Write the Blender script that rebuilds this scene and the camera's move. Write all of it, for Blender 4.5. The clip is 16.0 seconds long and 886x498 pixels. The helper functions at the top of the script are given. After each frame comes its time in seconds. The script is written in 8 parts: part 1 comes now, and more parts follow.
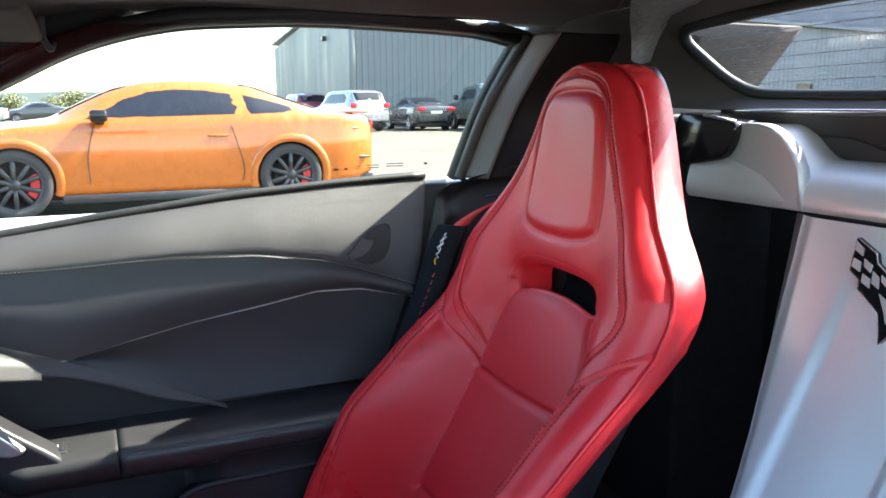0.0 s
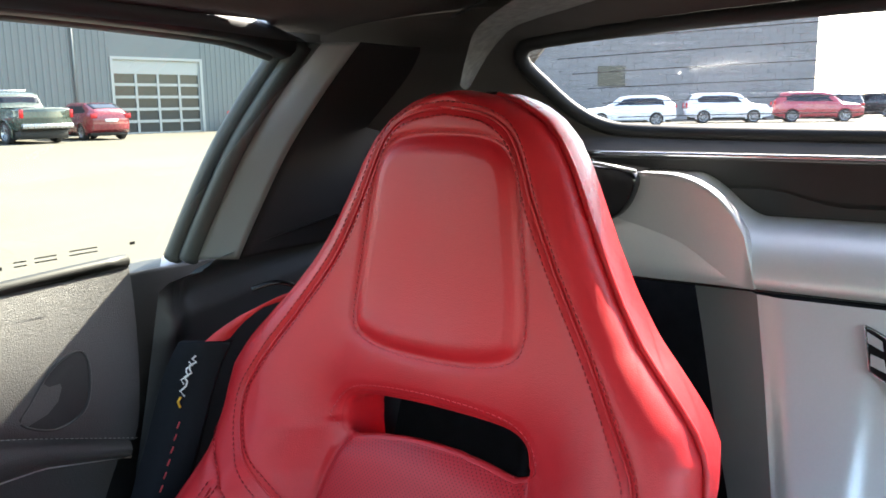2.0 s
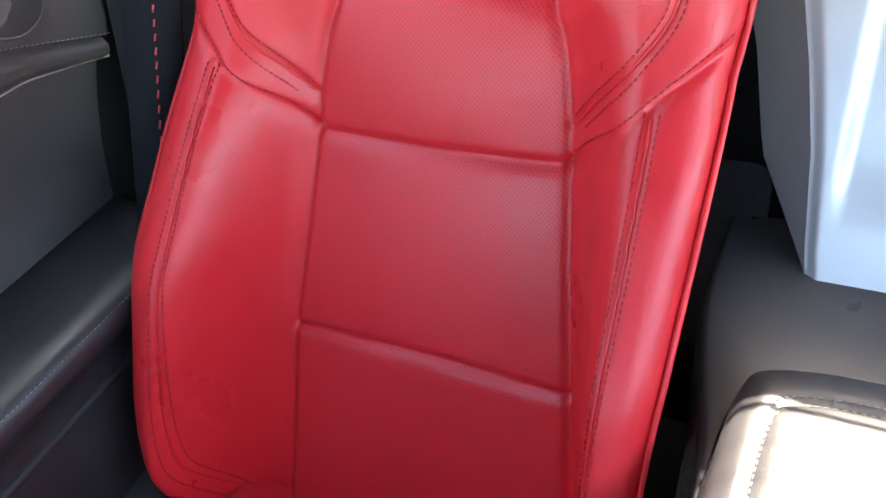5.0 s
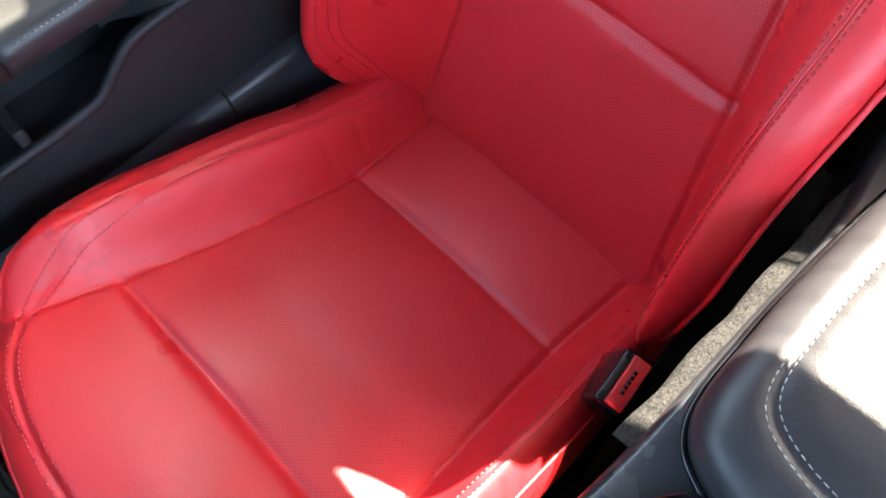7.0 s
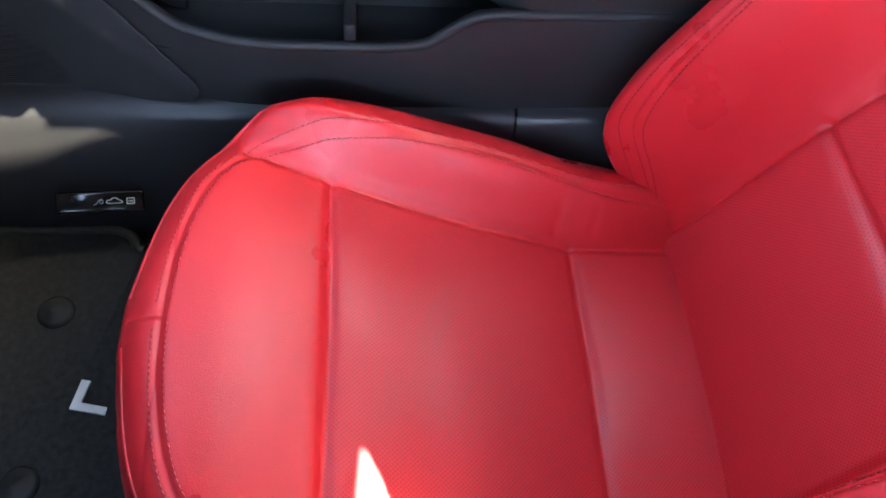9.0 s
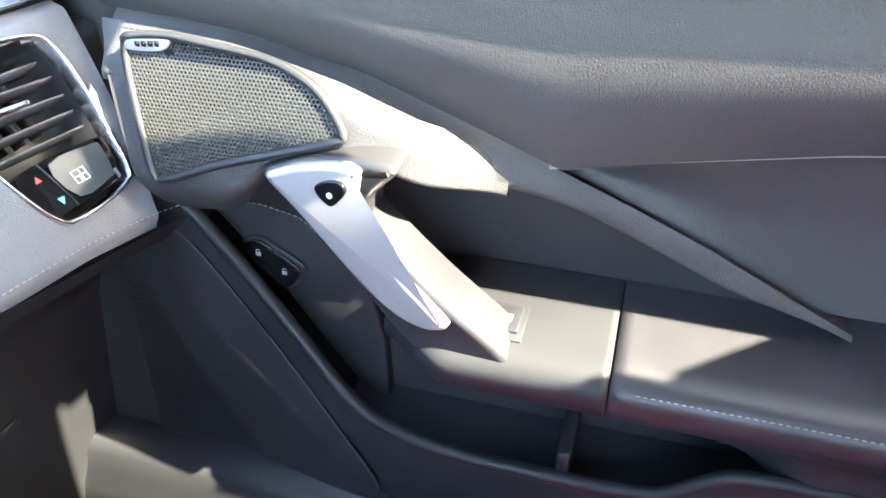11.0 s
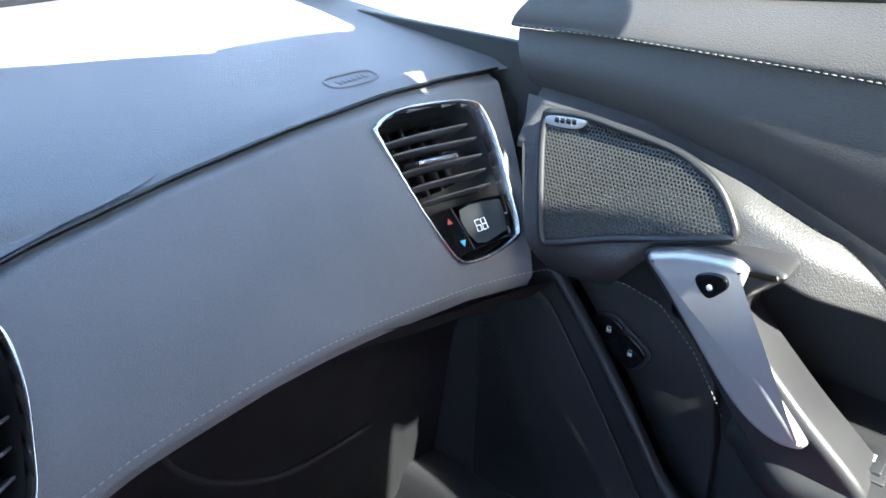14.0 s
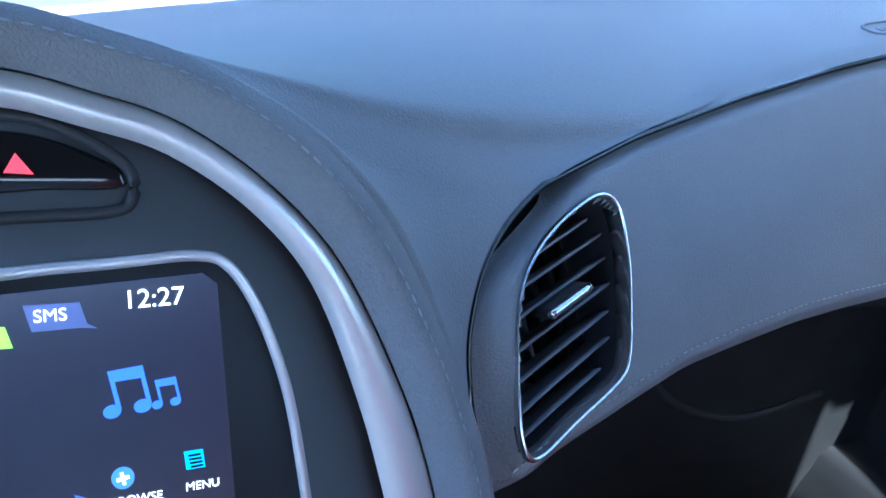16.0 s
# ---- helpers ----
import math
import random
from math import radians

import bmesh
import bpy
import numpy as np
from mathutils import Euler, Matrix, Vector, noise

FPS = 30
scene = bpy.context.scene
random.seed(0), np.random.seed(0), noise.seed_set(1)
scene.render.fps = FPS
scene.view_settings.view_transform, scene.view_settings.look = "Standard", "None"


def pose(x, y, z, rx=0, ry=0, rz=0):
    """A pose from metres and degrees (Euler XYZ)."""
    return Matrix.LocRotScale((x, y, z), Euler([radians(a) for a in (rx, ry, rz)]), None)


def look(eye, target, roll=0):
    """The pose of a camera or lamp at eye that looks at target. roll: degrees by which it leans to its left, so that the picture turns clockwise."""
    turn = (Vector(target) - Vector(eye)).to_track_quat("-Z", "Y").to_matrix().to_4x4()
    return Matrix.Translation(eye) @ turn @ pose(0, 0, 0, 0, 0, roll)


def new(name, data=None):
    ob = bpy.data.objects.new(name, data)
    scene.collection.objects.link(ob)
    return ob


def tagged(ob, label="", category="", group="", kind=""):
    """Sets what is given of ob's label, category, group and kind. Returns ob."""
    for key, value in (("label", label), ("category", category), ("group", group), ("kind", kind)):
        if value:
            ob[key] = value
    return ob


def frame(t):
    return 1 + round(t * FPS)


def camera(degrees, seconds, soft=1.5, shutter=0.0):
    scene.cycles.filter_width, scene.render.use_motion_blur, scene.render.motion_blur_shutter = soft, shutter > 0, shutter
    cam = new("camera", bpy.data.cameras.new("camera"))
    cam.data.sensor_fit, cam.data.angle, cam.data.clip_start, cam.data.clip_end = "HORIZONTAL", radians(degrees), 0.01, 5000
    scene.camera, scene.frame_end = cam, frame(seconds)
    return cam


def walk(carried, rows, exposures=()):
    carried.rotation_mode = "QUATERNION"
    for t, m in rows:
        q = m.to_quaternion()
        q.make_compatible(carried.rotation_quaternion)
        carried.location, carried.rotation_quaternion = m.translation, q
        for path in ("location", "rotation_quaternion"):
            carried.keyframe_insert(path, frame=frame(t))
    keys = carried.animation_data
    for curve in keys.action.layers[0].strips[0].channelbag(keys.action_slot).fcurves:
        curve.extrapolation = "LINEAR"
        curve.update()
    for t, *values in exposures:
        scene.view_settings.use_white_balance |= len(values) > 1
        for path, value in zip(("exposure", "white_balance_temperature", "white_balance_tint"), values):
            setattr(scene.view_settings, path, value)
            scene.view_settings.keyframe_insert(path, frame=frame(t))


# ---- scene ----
cam = camera(57.53, 16.0, soft=1.6)


def P(x, y, z, yaw, pitch, roll):
    return pose(x, y, z, 90 + pitch, roll, yaw)


EXPO = [(0.0, 4.05, 6500, 9), (2.0, 4.1, 7000, 9), (2.5, 4.05, 7150, 10), (3.5, 4.2, 7250, 10), (5.0, 5.25, 7600, 10), (7.5, 5.62, 7600, 8), (8.5, 5.75, 7500, 9), (9.3, 5.85, 7400, 10), (10.2, 6.25, 7300, 10), (12.3, 4.85, 6700, 10), (14.0, 4.5, 6150, 8), (15.0, 4.4, 5350, 7), (16.0, 4.25, 5000, 6)]   # seconds, stops, kelvin, tint

walk(cam, [
    (0.0, P(-0.5241, 0.3713, 1.0939, -114.15, -10.14, 0.35)),
    (0.5, P(-0.3748, 0.4190, 1.1016, -129.00, -6.83, -1.66)),
    (1.0, P(-0.3121, 0.4749, 1.0940, -134.59, -5.73, -5.62)),
    (1.5, P(-0.1362, 0.3824, 1.1064, -140.66, -8.44, -2.72)),
    (2.0, P(-0.0120, 0.3453, 1.1335, -145.61, -10.00, 0.75)),
    (2.5, P(0.1109, 0.3639, 1.1459, -153.12, -12.01, 2.62)),
    (3.0, P(0.1508, 0.3715, 1.1488, -157.73, -15.70, 4.16)),
    (3.5, P(0.1248, 0.3691, 1.1350, -158.79, -22.50, 5.44)),
    (4.0, P(0.0978, 0.3744, 1.1281, -157.38, -29.19, 6.41)),
    (4.5, P(0.0717, 0.3732, 1.1041, -155.84, -34.22, 7.20)),
    (5.0, P(0.0723, 0.3655, 1.0943, -154.71, -40.55, 7.74)),
    (5.2, P(0.0696, 0.3678, 1.0959, -154.10, -43.01, 7.75)),
    (7.3, P(0.0968, 0.3752, 1.0697, -128.21, -65.86, 1.97)),
    (7.5, P(0.0880, 0.3709, 1.0652, -123.37, -66.46, 1.61)),
    (8.0, P(0.0538, 0.3897, 1.0617, -111.43, -65.77, -1.11)),
    (8.5, P(0.0395, 0.3837, 1.0496, -100.51, -62.40, -4.06)),
    (9.0, P(0.0457, 0.3633, 1.0516, -93.04, -56.56, -4.64)),
    (9.5, P(0.0865, 0.3341, 1.0518, -86.51, -50.37, -4.55)),
    (10.0, P(0.1393, 0.3368, 1.0419, -81.19, -43.11, -3.92)),
    (10.2, P(0.1748, 0.3404, 1.0333, -79.75, -40.65, -3.06)),
    (12.3, P(0.2267, 0.3792, 0.9914, -65.93, -29.59, -0.45)),
    (12.5, P(0.2221, 0.3810, 0.9932, -64.33, -29.10, -0.58)),
    (13.0, P(0.2068, 0.3863, 0.9958, -60.07, -28.50, -0.79)),
    (13.5, P(0.1822, 0.3935, 1.0015, -55.63, -28.03, -0.97)),
    (14.0, P(0.1546, 0.3998, 1.0051, -50.96, -27.60, -1.11)),
    (14.5, P(0.1291, 0.4124, 1.0008, -45.94, -27.92, -0.98)),
    (15.0, P(0.1001, 0.4333, 0.9922, -39.41, -28.74, -0.59)),
    (15.5, P(0.0688, 0.4427, 0.9871, -32.90, -28.88, 0.29)),
    (16.0, P(0.0330, 0.4533, 0.9822, -26.48, -29.21, 0.99)),
], exposures=EXPO)

# ---- light ----
SUN_EL, SUN_AZ = 45.3, -176.0   # azimuth from the car's nose (+y), positive to the passenger side
world = bpy.data.worlds.new("sky")
scene.world = world
world.use_nodes = True
wn = world.node_tree.nodes
sky = wn.new("ShaderNodeTexSky")
sky.sky_type = "NISHITA"
sky.sun_disc = False
sky.sun_elevation = radians(SUN_EL)
sky.sun_rotation = radians(SUN_AZ)
sky.air_density, sky.dust_density = 1.0, 1.5
wn["Background"].inputs[1].default_value = 0.15
world.node_tree.links.new(sky.outputs[0], wn["Background"].inputs[0])
sun = new("sun", bpy.data.lights.new("sun", "SUN"))
sun.data.energy, sun.data.angle, sun.data.color = 4.5, radians(0.5), (1.0, 0.95, 0.88)
_a, _e = radians(SUN_AZ), radians(SUN_EL)
_d = Vector((math.sin(_a) * math.cos(_e), math.cos(_a) * math.cos(_e), math.sin(_e)))
sun.matrix_world = look(_d * 20, (0, 0, 0))

# ---- materials ----
def nodes_of(name):
    m = bpy.data.materials.new(name)
    m.use_nodes = True
    nt = m.node_tree
    return m, nt, nt.nodes["Principled BSDF"]


def surface(name, color, rough=0.5, metal=0.0, grain=0.0, grain_size=400.0, spots=0.12, spot_size=9.0,
            cell=0.0, cell_size=900.0, coat=0.0, coat_rough=0.04, spec=0.5, rough_var=0.12, sheen=0.0, stretch=(1, 1, 1), perf=0.0, perf_step=0.0024):
    """A paint, hide, plastic or cloth: colour mottled at two scales, a fine relief and uneven gloss."""
    m, nt, b = nodes_of(name)
    L, N = nt.links.new, nt.nodes.new
    tc = N("ShaderNodeTexCoord")
    mp = N("ShaderNodeMapping")
    mp.inputs["Scale"].default_value = stretch
    L(tc.outputs["Object"], mp.inputs[0])
    big, fine = N("ShaderNodeTexNoise"), N("ShaderNodeTexNoise")
    big.inputs["Scale"].default_value, big.inputs["Detail"].default_value = spot_size, 5
    fine.inputs["Scale"].default_value, fine.inputs["Detail"].default_value = grain_size, 3
    L(mp.outputs[0], big.inputs["Vector"]), L(mp.outputs[0], fine.inputs["Vector"])
    add = N("ShaderNodeMath")
    add.operation = "MULTIPLY_ADD"
    L(fine.outputs[0], add.inputs[0])
    add.inputs[1].default_value = 0.5
    L(big.outputs[0], add.inputs[2])
    ramp = N("ShaderNodeMapRange")
    ramp.inputs["From Min"].default_value, ramp.inputs["From Max"].default_value = 0.45, 1.05
    ramp.inputs["To Min"].default_value, ramp.inputs["To Max"].default_value = 1 - spots, 1 + spots
    L(add.outputs[0], ramp.inputs[0])
    mix = N("ShaderNodeVectorMath")
    mix.operation = "SCALE"
    mix.inputs[0].default_value = color
    L(ramp.outputs[0], mix.inputs["Scale"])
    last = mix.outputs[0]
    rr = N("ShaderNodeMapRange")
    rr.inputs["From Min"].default_value, rr.inputs["From Max"].default_value = 0.3, 0.7
    rr.inputs["To Min"].default_value, rr.inputs["To Max"].default_value = max(0.02, rough - rough_var), min(1, rough + rough_var)
    L(big.outputs[0], rr.inputs[0])
    L(rr.outputs[0], b.inputs["Roughness"])
    b.inputs["Metallic"].default_value = metal
    b.inputs["Coat Weight"].default_value = coat
    b.inputs["Coat Roughness"].default_value = coat_rough
    b.inputs["Specular IOR Level"].default_value = spec
    b.inputs["Sheen Weight"].default_value = sheen
    height = None
    if cell:
        vo = N("ShaderNodeTexVoronoi")
        vo.feature = "DISTANCE_TO_EDGE"
        vo.inputs["Scale"].default_value = cell_size
        warp = N("ShaderNodeVectorMath")
        warp.operation = "MULTIPLY_ADD"
        L(fine.outputs["Color"], warp.inputs[0])
        warp.inputs[1].default_value = (0.0015,) * 3
        L(mp.outputs[0], warp.inputs[2])
        L(warp.outputs[0], vo.inputs["Vector"])
        cr = N("ShaderNodeMapRange")
        cr.inputs["From Max"].default_value = 0.25
        L(vo.outputs["Distance"], cr.inputs[0])
        mb = N("ShaderNodeBump")
        mb.inputs["Strength"].default_value, mb.inputs["Distance"].default_value = cell, 0.001
        L(cr.outputs[0], mb.inputs["Height"])
        height = mb
    if grain:
        gb = N("ShaderNodeBump")
        gb.inputs["Strength"].default_value, gb.inputs["Distance"].default_value = grain, 0.001
        L(fine.outputs[0], gb.inputs["Height"])
        if height:
            L(height.outputs[0], gb.inputs["Normal"])
        height = gb
    if perf:
        # rows of small punched holes, laid out on the panel's own x and length
        sep, com = N("ShaderNodeSeparateXYZ"), N("ShaderNodeCombineXYZ")
        L(tc.outputs["UV"], sep.inputs[0])
        for op, slot in (("ADD", 0), ("SUBTRACT", 1)):
            mm = N("ShaderNodeMath")
            mm.operation = op
            L(sep.outputs[0], mm.inputs[0]), L(sep.outputs[1], mm.inputs[1]), L(mm.outputs[0], com.inputs[slot])
        sc = N("ShaderNodeVectorMath")
        sc.operation = "SCALE"
        sc.inputs["Scale"].default_value = 1 / perf_step
        L(com.outputs[0], sc.inputs[0])
        fr = N("ShaderNodeVectorMath")
        fr.operation = "FRACTION"
        L(sc.outputs[0], fr.inputs[0])
        di = N("ShaderNodeVectorMath")
        di.operation = "DISTANCE"
        di.inputs[1].default_value = (0.5, 0.5, 0)
        L(fr.outputs[0], di.inputs[0])
        hole = N("ShaderNodeMapRange")
        hole.inputs["From Min"].default_value, hole.inputs["From Max"].default_value = 0.16, 0.26
        hole.inputs["To Min"].default_value, hole.inputs["To Max"].default_value = 1 - perf, 1
        L(di.outputs["Value"], hole.inputs[0])
        m2 = N("ShaderNodeVectorMath")
        m2.operation = "SCALE"
        L(last, m2.inputs[0]), L(hole.outputs[0], m2.inputs["Scale"])
        last = m2.outputs[0]
        hb = N("ShaderNodeBump")
        hb.inputs["Strength"].default_value, hb.inputs["Distance"].default_value = 0.4, 0.001
        L(hole.outputs[0], hb.inputs["Height"])
        if height:
            L(height.outputs[0], hb.inputs["Normal"])
        height = hb
    if height:
        L(height.outputs[0], b.inputs["Normal"])
    L(last, b.inputs["Base Color"])
    return m


def glow(name, color, strength):
    m, nt, b = nodes_of(name)
    b.inputs["Base Color"].default_value = (*color, 1)
    b.inputs["Emission Color"].default_value = (*color, 1)
    b.inputs["Emission Strength"].default_value = strength * 0.2
    b.inputs["Roughness"].default_value = 0.3
    return m


def glass(name, tint=(1, 1, 1), dirt=0.03):
    """Thin pane: clear with mirror gloss and a little dust."""
    m, nt, b = nodes_of(name)
    L, N = nt.links.new, nt.nodes.new
    out = nt.nodes["Material Output"]
    clear, gloss, dust = N("ShaderNodeBsdfTransparent"), N("ShaderNodeBsdfGlossy"), N("ShaderNodeBsdfDiffuse")
    clear.inputs[0].default_value = (*tint, 1)
    gloss.inputs["Roughness"].default_value = 0.02
    lw, pw, fres = N("ShaderNodeLayerWeight"), N("ShaderNodeMath"), N("ShaderNodeMath")
    pw.operation, fres.operation = "POWER", "MULTIPLY_ADD"
    L(lw.outputs["Facing"], pw.inputs[0])
    pw.inputs[1].default_value = 5.0
    L(pw.outputs[0], fres.inputs[0])
    fres.inputs[1].default_value, fres.inputs[2].default_value = 0.6, 0.04
    a, c = N("ShaderNodeMixShader"), N("ShaderNodeMixShader")
    L(fres.outputs[0], a.inputs[0]), L(clear.outputs[0], a.inputs[1]), L(gloss.outputs[0], a.inputs[2])
    nz = N("ShaderNodeTexNoise")
    nz.inputs["Scale"].default_value, nz.inputs["Detail"].default_value = 60, 6
    mr = N("ShaderNodeMapRange")
    mr.inputs["From Min"].default_value, mr.inputs["From Max"].default_value = 0.45, 0.8
    mr.inputs["To Min"].default_value, mr.inputs["To Max"].default_value = dirt * 0.5, dirt * 3
    L(nz.outputs[0], mr.inputs[0])
    L(mr.outputs[0], c.inputs[0]), L(a.outputs[0], c.inputs[1]), L(dust.outputs[0], c.inputs[2])
    L(c.outputs[0], out.inputs[0])
    return m


RED = (0.66, 0.021, 0.029)
red_leather = surface("red_leather", RED, 0.36, grain=0.09, grain_size=700, cell=0.16, cell_size=620, spots=0.07, spec=0.45, coat=0.08, coat_rough=0.25)
red_perf = surface("red_perforated_leather", (0.64, 0.023, 0.033), 0.42, grain=0.08, grain_size=700, spots=0.07, perf=0.42, perf_step=0.0040)
red_thread = surface("red_thread", (0.58, 0.050, 0.060), 0.55, spots=0.1)
# Darker copy of the red thread, with the needle pits' shade in it
red_thread_dark = surface("red_thread_pit_shade", (0.42, 0.012, 0.017), 0.7, spots=0.1)
red_web = surface("red_webbing", (0.62, 0.03, 0.035), 0.6, grain=0.3, grain_size=900)
dark_leather = surface("dark_leather", (0.030, 0.029, 0.032), 0.40, grain=0.08, grain_size=700, cell=0.10, cell_size=620, spots=0.15)
door_leather = surface("door_leather", (0.050, 0.048, 0.050), 0.46, grain=0.12, grain_size=600, cell=0.24, cell_size=480, spots=0.15)
pad_leather = surface("dash_leather", (0.168, 0.172, 0.182), 0.62, grain=0.18, grain_size=700, cell=0.30, cell_size=480, spots=0.12, spec=0.14, rough_var=0.06)
black_plastic = surface("black_plastic", (0.025, 0.025, 0.028), 0.40, grain=0.10, grain_size=900, spots=0.15)
soft_black = surface("soft_black_plastic", (0.022, 0.022, 0.024), 0.54, grain=0.2, grain_size=1200, spots=0.12, spec=0.36)
gloss_black = surface("gloss_black", (0.008, 0.008, 0.009), 0.10, spots=0.2, rough_var=0.04)
rubber = surface("rubber", (0.012, 0.012, 0.012), 0.6, spots=0.1)
carpet = surface("carpet", (0.020, 0.020, 0.021), 0.95, grain=1.0, grain_size=1500, spots=0.35, spot_size=60, spec=0.1)
headliner = surface("headliner_cloth", (0.075, 0.068, 0.063), 0.9, grain=0.5, grain_size=1600, spots=0.15, spec=0.15)
silver_paint = surface("silver_paint", (0.58, 0.585, 0.60), 0.42, metal=0.35, coat=0.4, coat_rough=0.34, spots=0.04, rough_var=0.05)
chrome = surface("satin_chrome", (0.62, 0.63, 0.65), 0.22, metal=1.0, spots=0.04, rough_var=0.06)
satin = surface("satin_metal", (0.62, 0.60, 0.60), 0.36, metal=0.6, spots=0.04, rough_var=0.06)
white_thread = surface("white_thread", (0.30, 0.30, 0.285), 0.7, spots=0.2, spot_size=300)
white_ink = surface("white_ink", (0.75, 0.75, 0.74), 0.5, spots=0.05)
mesh_black = surface("speaker_mesh", (0.042, 0.042, 0.040), 0.45, spots=0.1)

# ---- building helpers ----
def mesh(name, verts, faces, material, smooth=True, uvs=None):
    me = bpy.data.meshes.new(name)
    me.from_pydata([tuple(v) for v in verts], [], [tuple(f) for f in faces])
    if uvs is not None:
        lay = me.uv_layers.new(name="uv")
        for lp in me.loops:
            lay.data[lp.index].uv = uvs[lp.vertex_index]
    for mt in (material if isinstance(material, (list, tuple)) else [material]):
        me.materials.append(mt)
    me.polygons.foreach_set("use_smooth", [smooth] * len(me.polygons))
    me.update()
    return me


def thing(name, label, category, at=(0, 0, 0), group="", kind=""):
    ob = new(name)
    ob.location = at
    ob.empty_display_size = 0.05
    return tagged(ob, label, category, group, kind)


def part(name, geo, material, parent, label="", smooth=True, uvs=None, normals=None):
    """One mesh part under a thing; geo is (verts, faces) in world metres."""
    ob = new(name, mesh(name, geo[0], geo[1], material, smooth, uvs))
    if parent is not None:
        ob.parent = parent
        base = Vector(parent.location)
        up = parent.parent
        while up is not None:
            base += Vector(up.location)
            up = up.parent
        ob.location = -base
    if label:
        ob["label"] = label
    if normals is not None:
        ob.data.normals_split_custom_set_from_vertices(normals)
    return ob


def grid_normals(X, Y, Z, sign):
    """Vertex normals of a grid skin, so that the panels cut from it meet without a break."""
    P = np.stack([X, Y, Z], 2)
    n = np.cross(np.gradient(P, axis=1), np.gradient(P, axis=0)) * sign
    n /= np.linalg.norm(n, axis=2, keepdims=True) + 1e-12
    return n.reshape(-1, 3)


def solo(name, geo, material, label, category, kind="", group="", smooth=True):
    ob = new(name, mesh(name, geo[0], geo[1], material, smooth))
    return tagged(ob, label, category, group, kind)


def join(*geos):
    v, f = [], []
    for gv, gf in geos:
        n = len(v)
        v += [tuple(p) for p in gv]
        f += [tuple(i + n for i in q) for q in gf]
    return v, f


def from_bm(bm):
    bm.verts.ensure_lookup_table()
    bm.verts.index_update()
    out = [tuple(v.co) for v in bm.verts], [tuple(v.index for v in f.verts) for f in bm.faces]
    bm.free()
    return out


def moved(geo, m):
    return [tuple(m @ Vector(v)) for v in geo[0]], geo[1]


def block(x0, x1, y0, y1, z0, z1, r=0.004, seg=2):
    bm = bmesh.new()
    bmesh.ops.create_cube(bm, size=1)
    for v in bm.verts:
        v.co = ((x0 + x1) / 2 + v.co.x * (x1 - x0), (y0 + y1) / 2 + v.co.y * (y1 - y0), (z0 + z1) / 2 + v.co.z * (z1 - z0))
    if r:
        bmesh.ops.bevel(bm, geom=bm.edges[:], offset=r, segments=seg, affect="EDGES", profile=0.5)
    return from_bm(bm)


def spline(pts, n=8, closed=False):
    """Catmull-Rom through pts, n steps a span."""
    p = [Vector(q) for q in pts]
    k = len(p)
    out = []
    for i in range(k if closed else k - 1):
        if closed:
            a, b, c, d = p[(i - 1) % k], p[i], p[(i + 1) % k], p[(i + 2) % k]
        else:
            a, b, c, d = p[max(i - 1, 0)], p[i], p[i + 1], p[min(i + 2, k - 1)]
        for s in range(n):
            t = s / n
            out.append(0.5 * ((2 * b) + (c - a) * t + (2 * a - 5 * b + 4 * c - d) * t * t + (3 * b - a - 3 * c + d) * t ** 3))
    if not closed:
        out.append(p[-1])
    return out


def tube(path, r, sides=8, closed=False, flat=1.0):
    """A round cord along a path; r may be a list."""
    p = [Vector(q) for q in path]
    n = len(p)
    v, f = [], []
    ref = Vector((0.13, 0.31, 0.94))
    for i in range(n):
        if closed:
            d = p[(i + 1) % n] - p[(i - 1) % n]
        else:
            d = p[min(i + 1, n - 1)] - p[max(i - 1, 0)]
        d = d.normalized() if d.length > 1e-9 else Vector((0, 0, 1))
        a = d.cross(ref)
        if a.length < 0.05:
            a = d.cross(Vector((1, 0, 0)))
        a.normalize()
        b = d.cross(a)
        ri = r[i] if isinstance(r, (list, tuple)) else r
        for s in range(sides):
            w = 2 * math.pi * s / sides
            v.append(tuple(p[i] + a * (ri * math.cos(w)) + b * (ri * flat * math.sin(w))))
    for i in range(n if closed else n - 1):
        j = (i + 1) % n
        for s in range(sides):
            q = (s + 1) % sides
            f.append((i * sides + s, i * sides + q, j * sides + q, j * sides + s))
    if not closed:
        f.append(tuple(range(sides))[::-1])
        f.append(tuple((n - 1) * sides + s for s in range(sides)))
    return v, f


def resample(path, step):
    p = [Vector(q) for q in path]
    out, carry = [p[0].copy()], 0.0
    for a, b in zip(p, p[1:]):
        seg = (b - a).length
        s = step - carry
        while s <= seg and seg > 0:
            out.append(a.lerp(b, s / seg))
            s += step
        carry = (carry + seg) % step if seg > 0 else carry
    return out


def stitches(path, length=0.0045, gap=0.0022, r=0.00055, lift=Vector((0, 0, 0))):
    """Single thread stitches along a seam."""
    p = resample(path, length + gap)
    geos = []
    for a, b in zip(p, p[1:]):
        d = b - a
        if d.length < 1e-6:
            continue
        e = a + d * (length / (length + gap))
        mid = (a + e) / 2 + lift
        geos.append(tube([a, mid, e], [r * 0.6, r, r * 0.6], 5))
    return join(*geos)


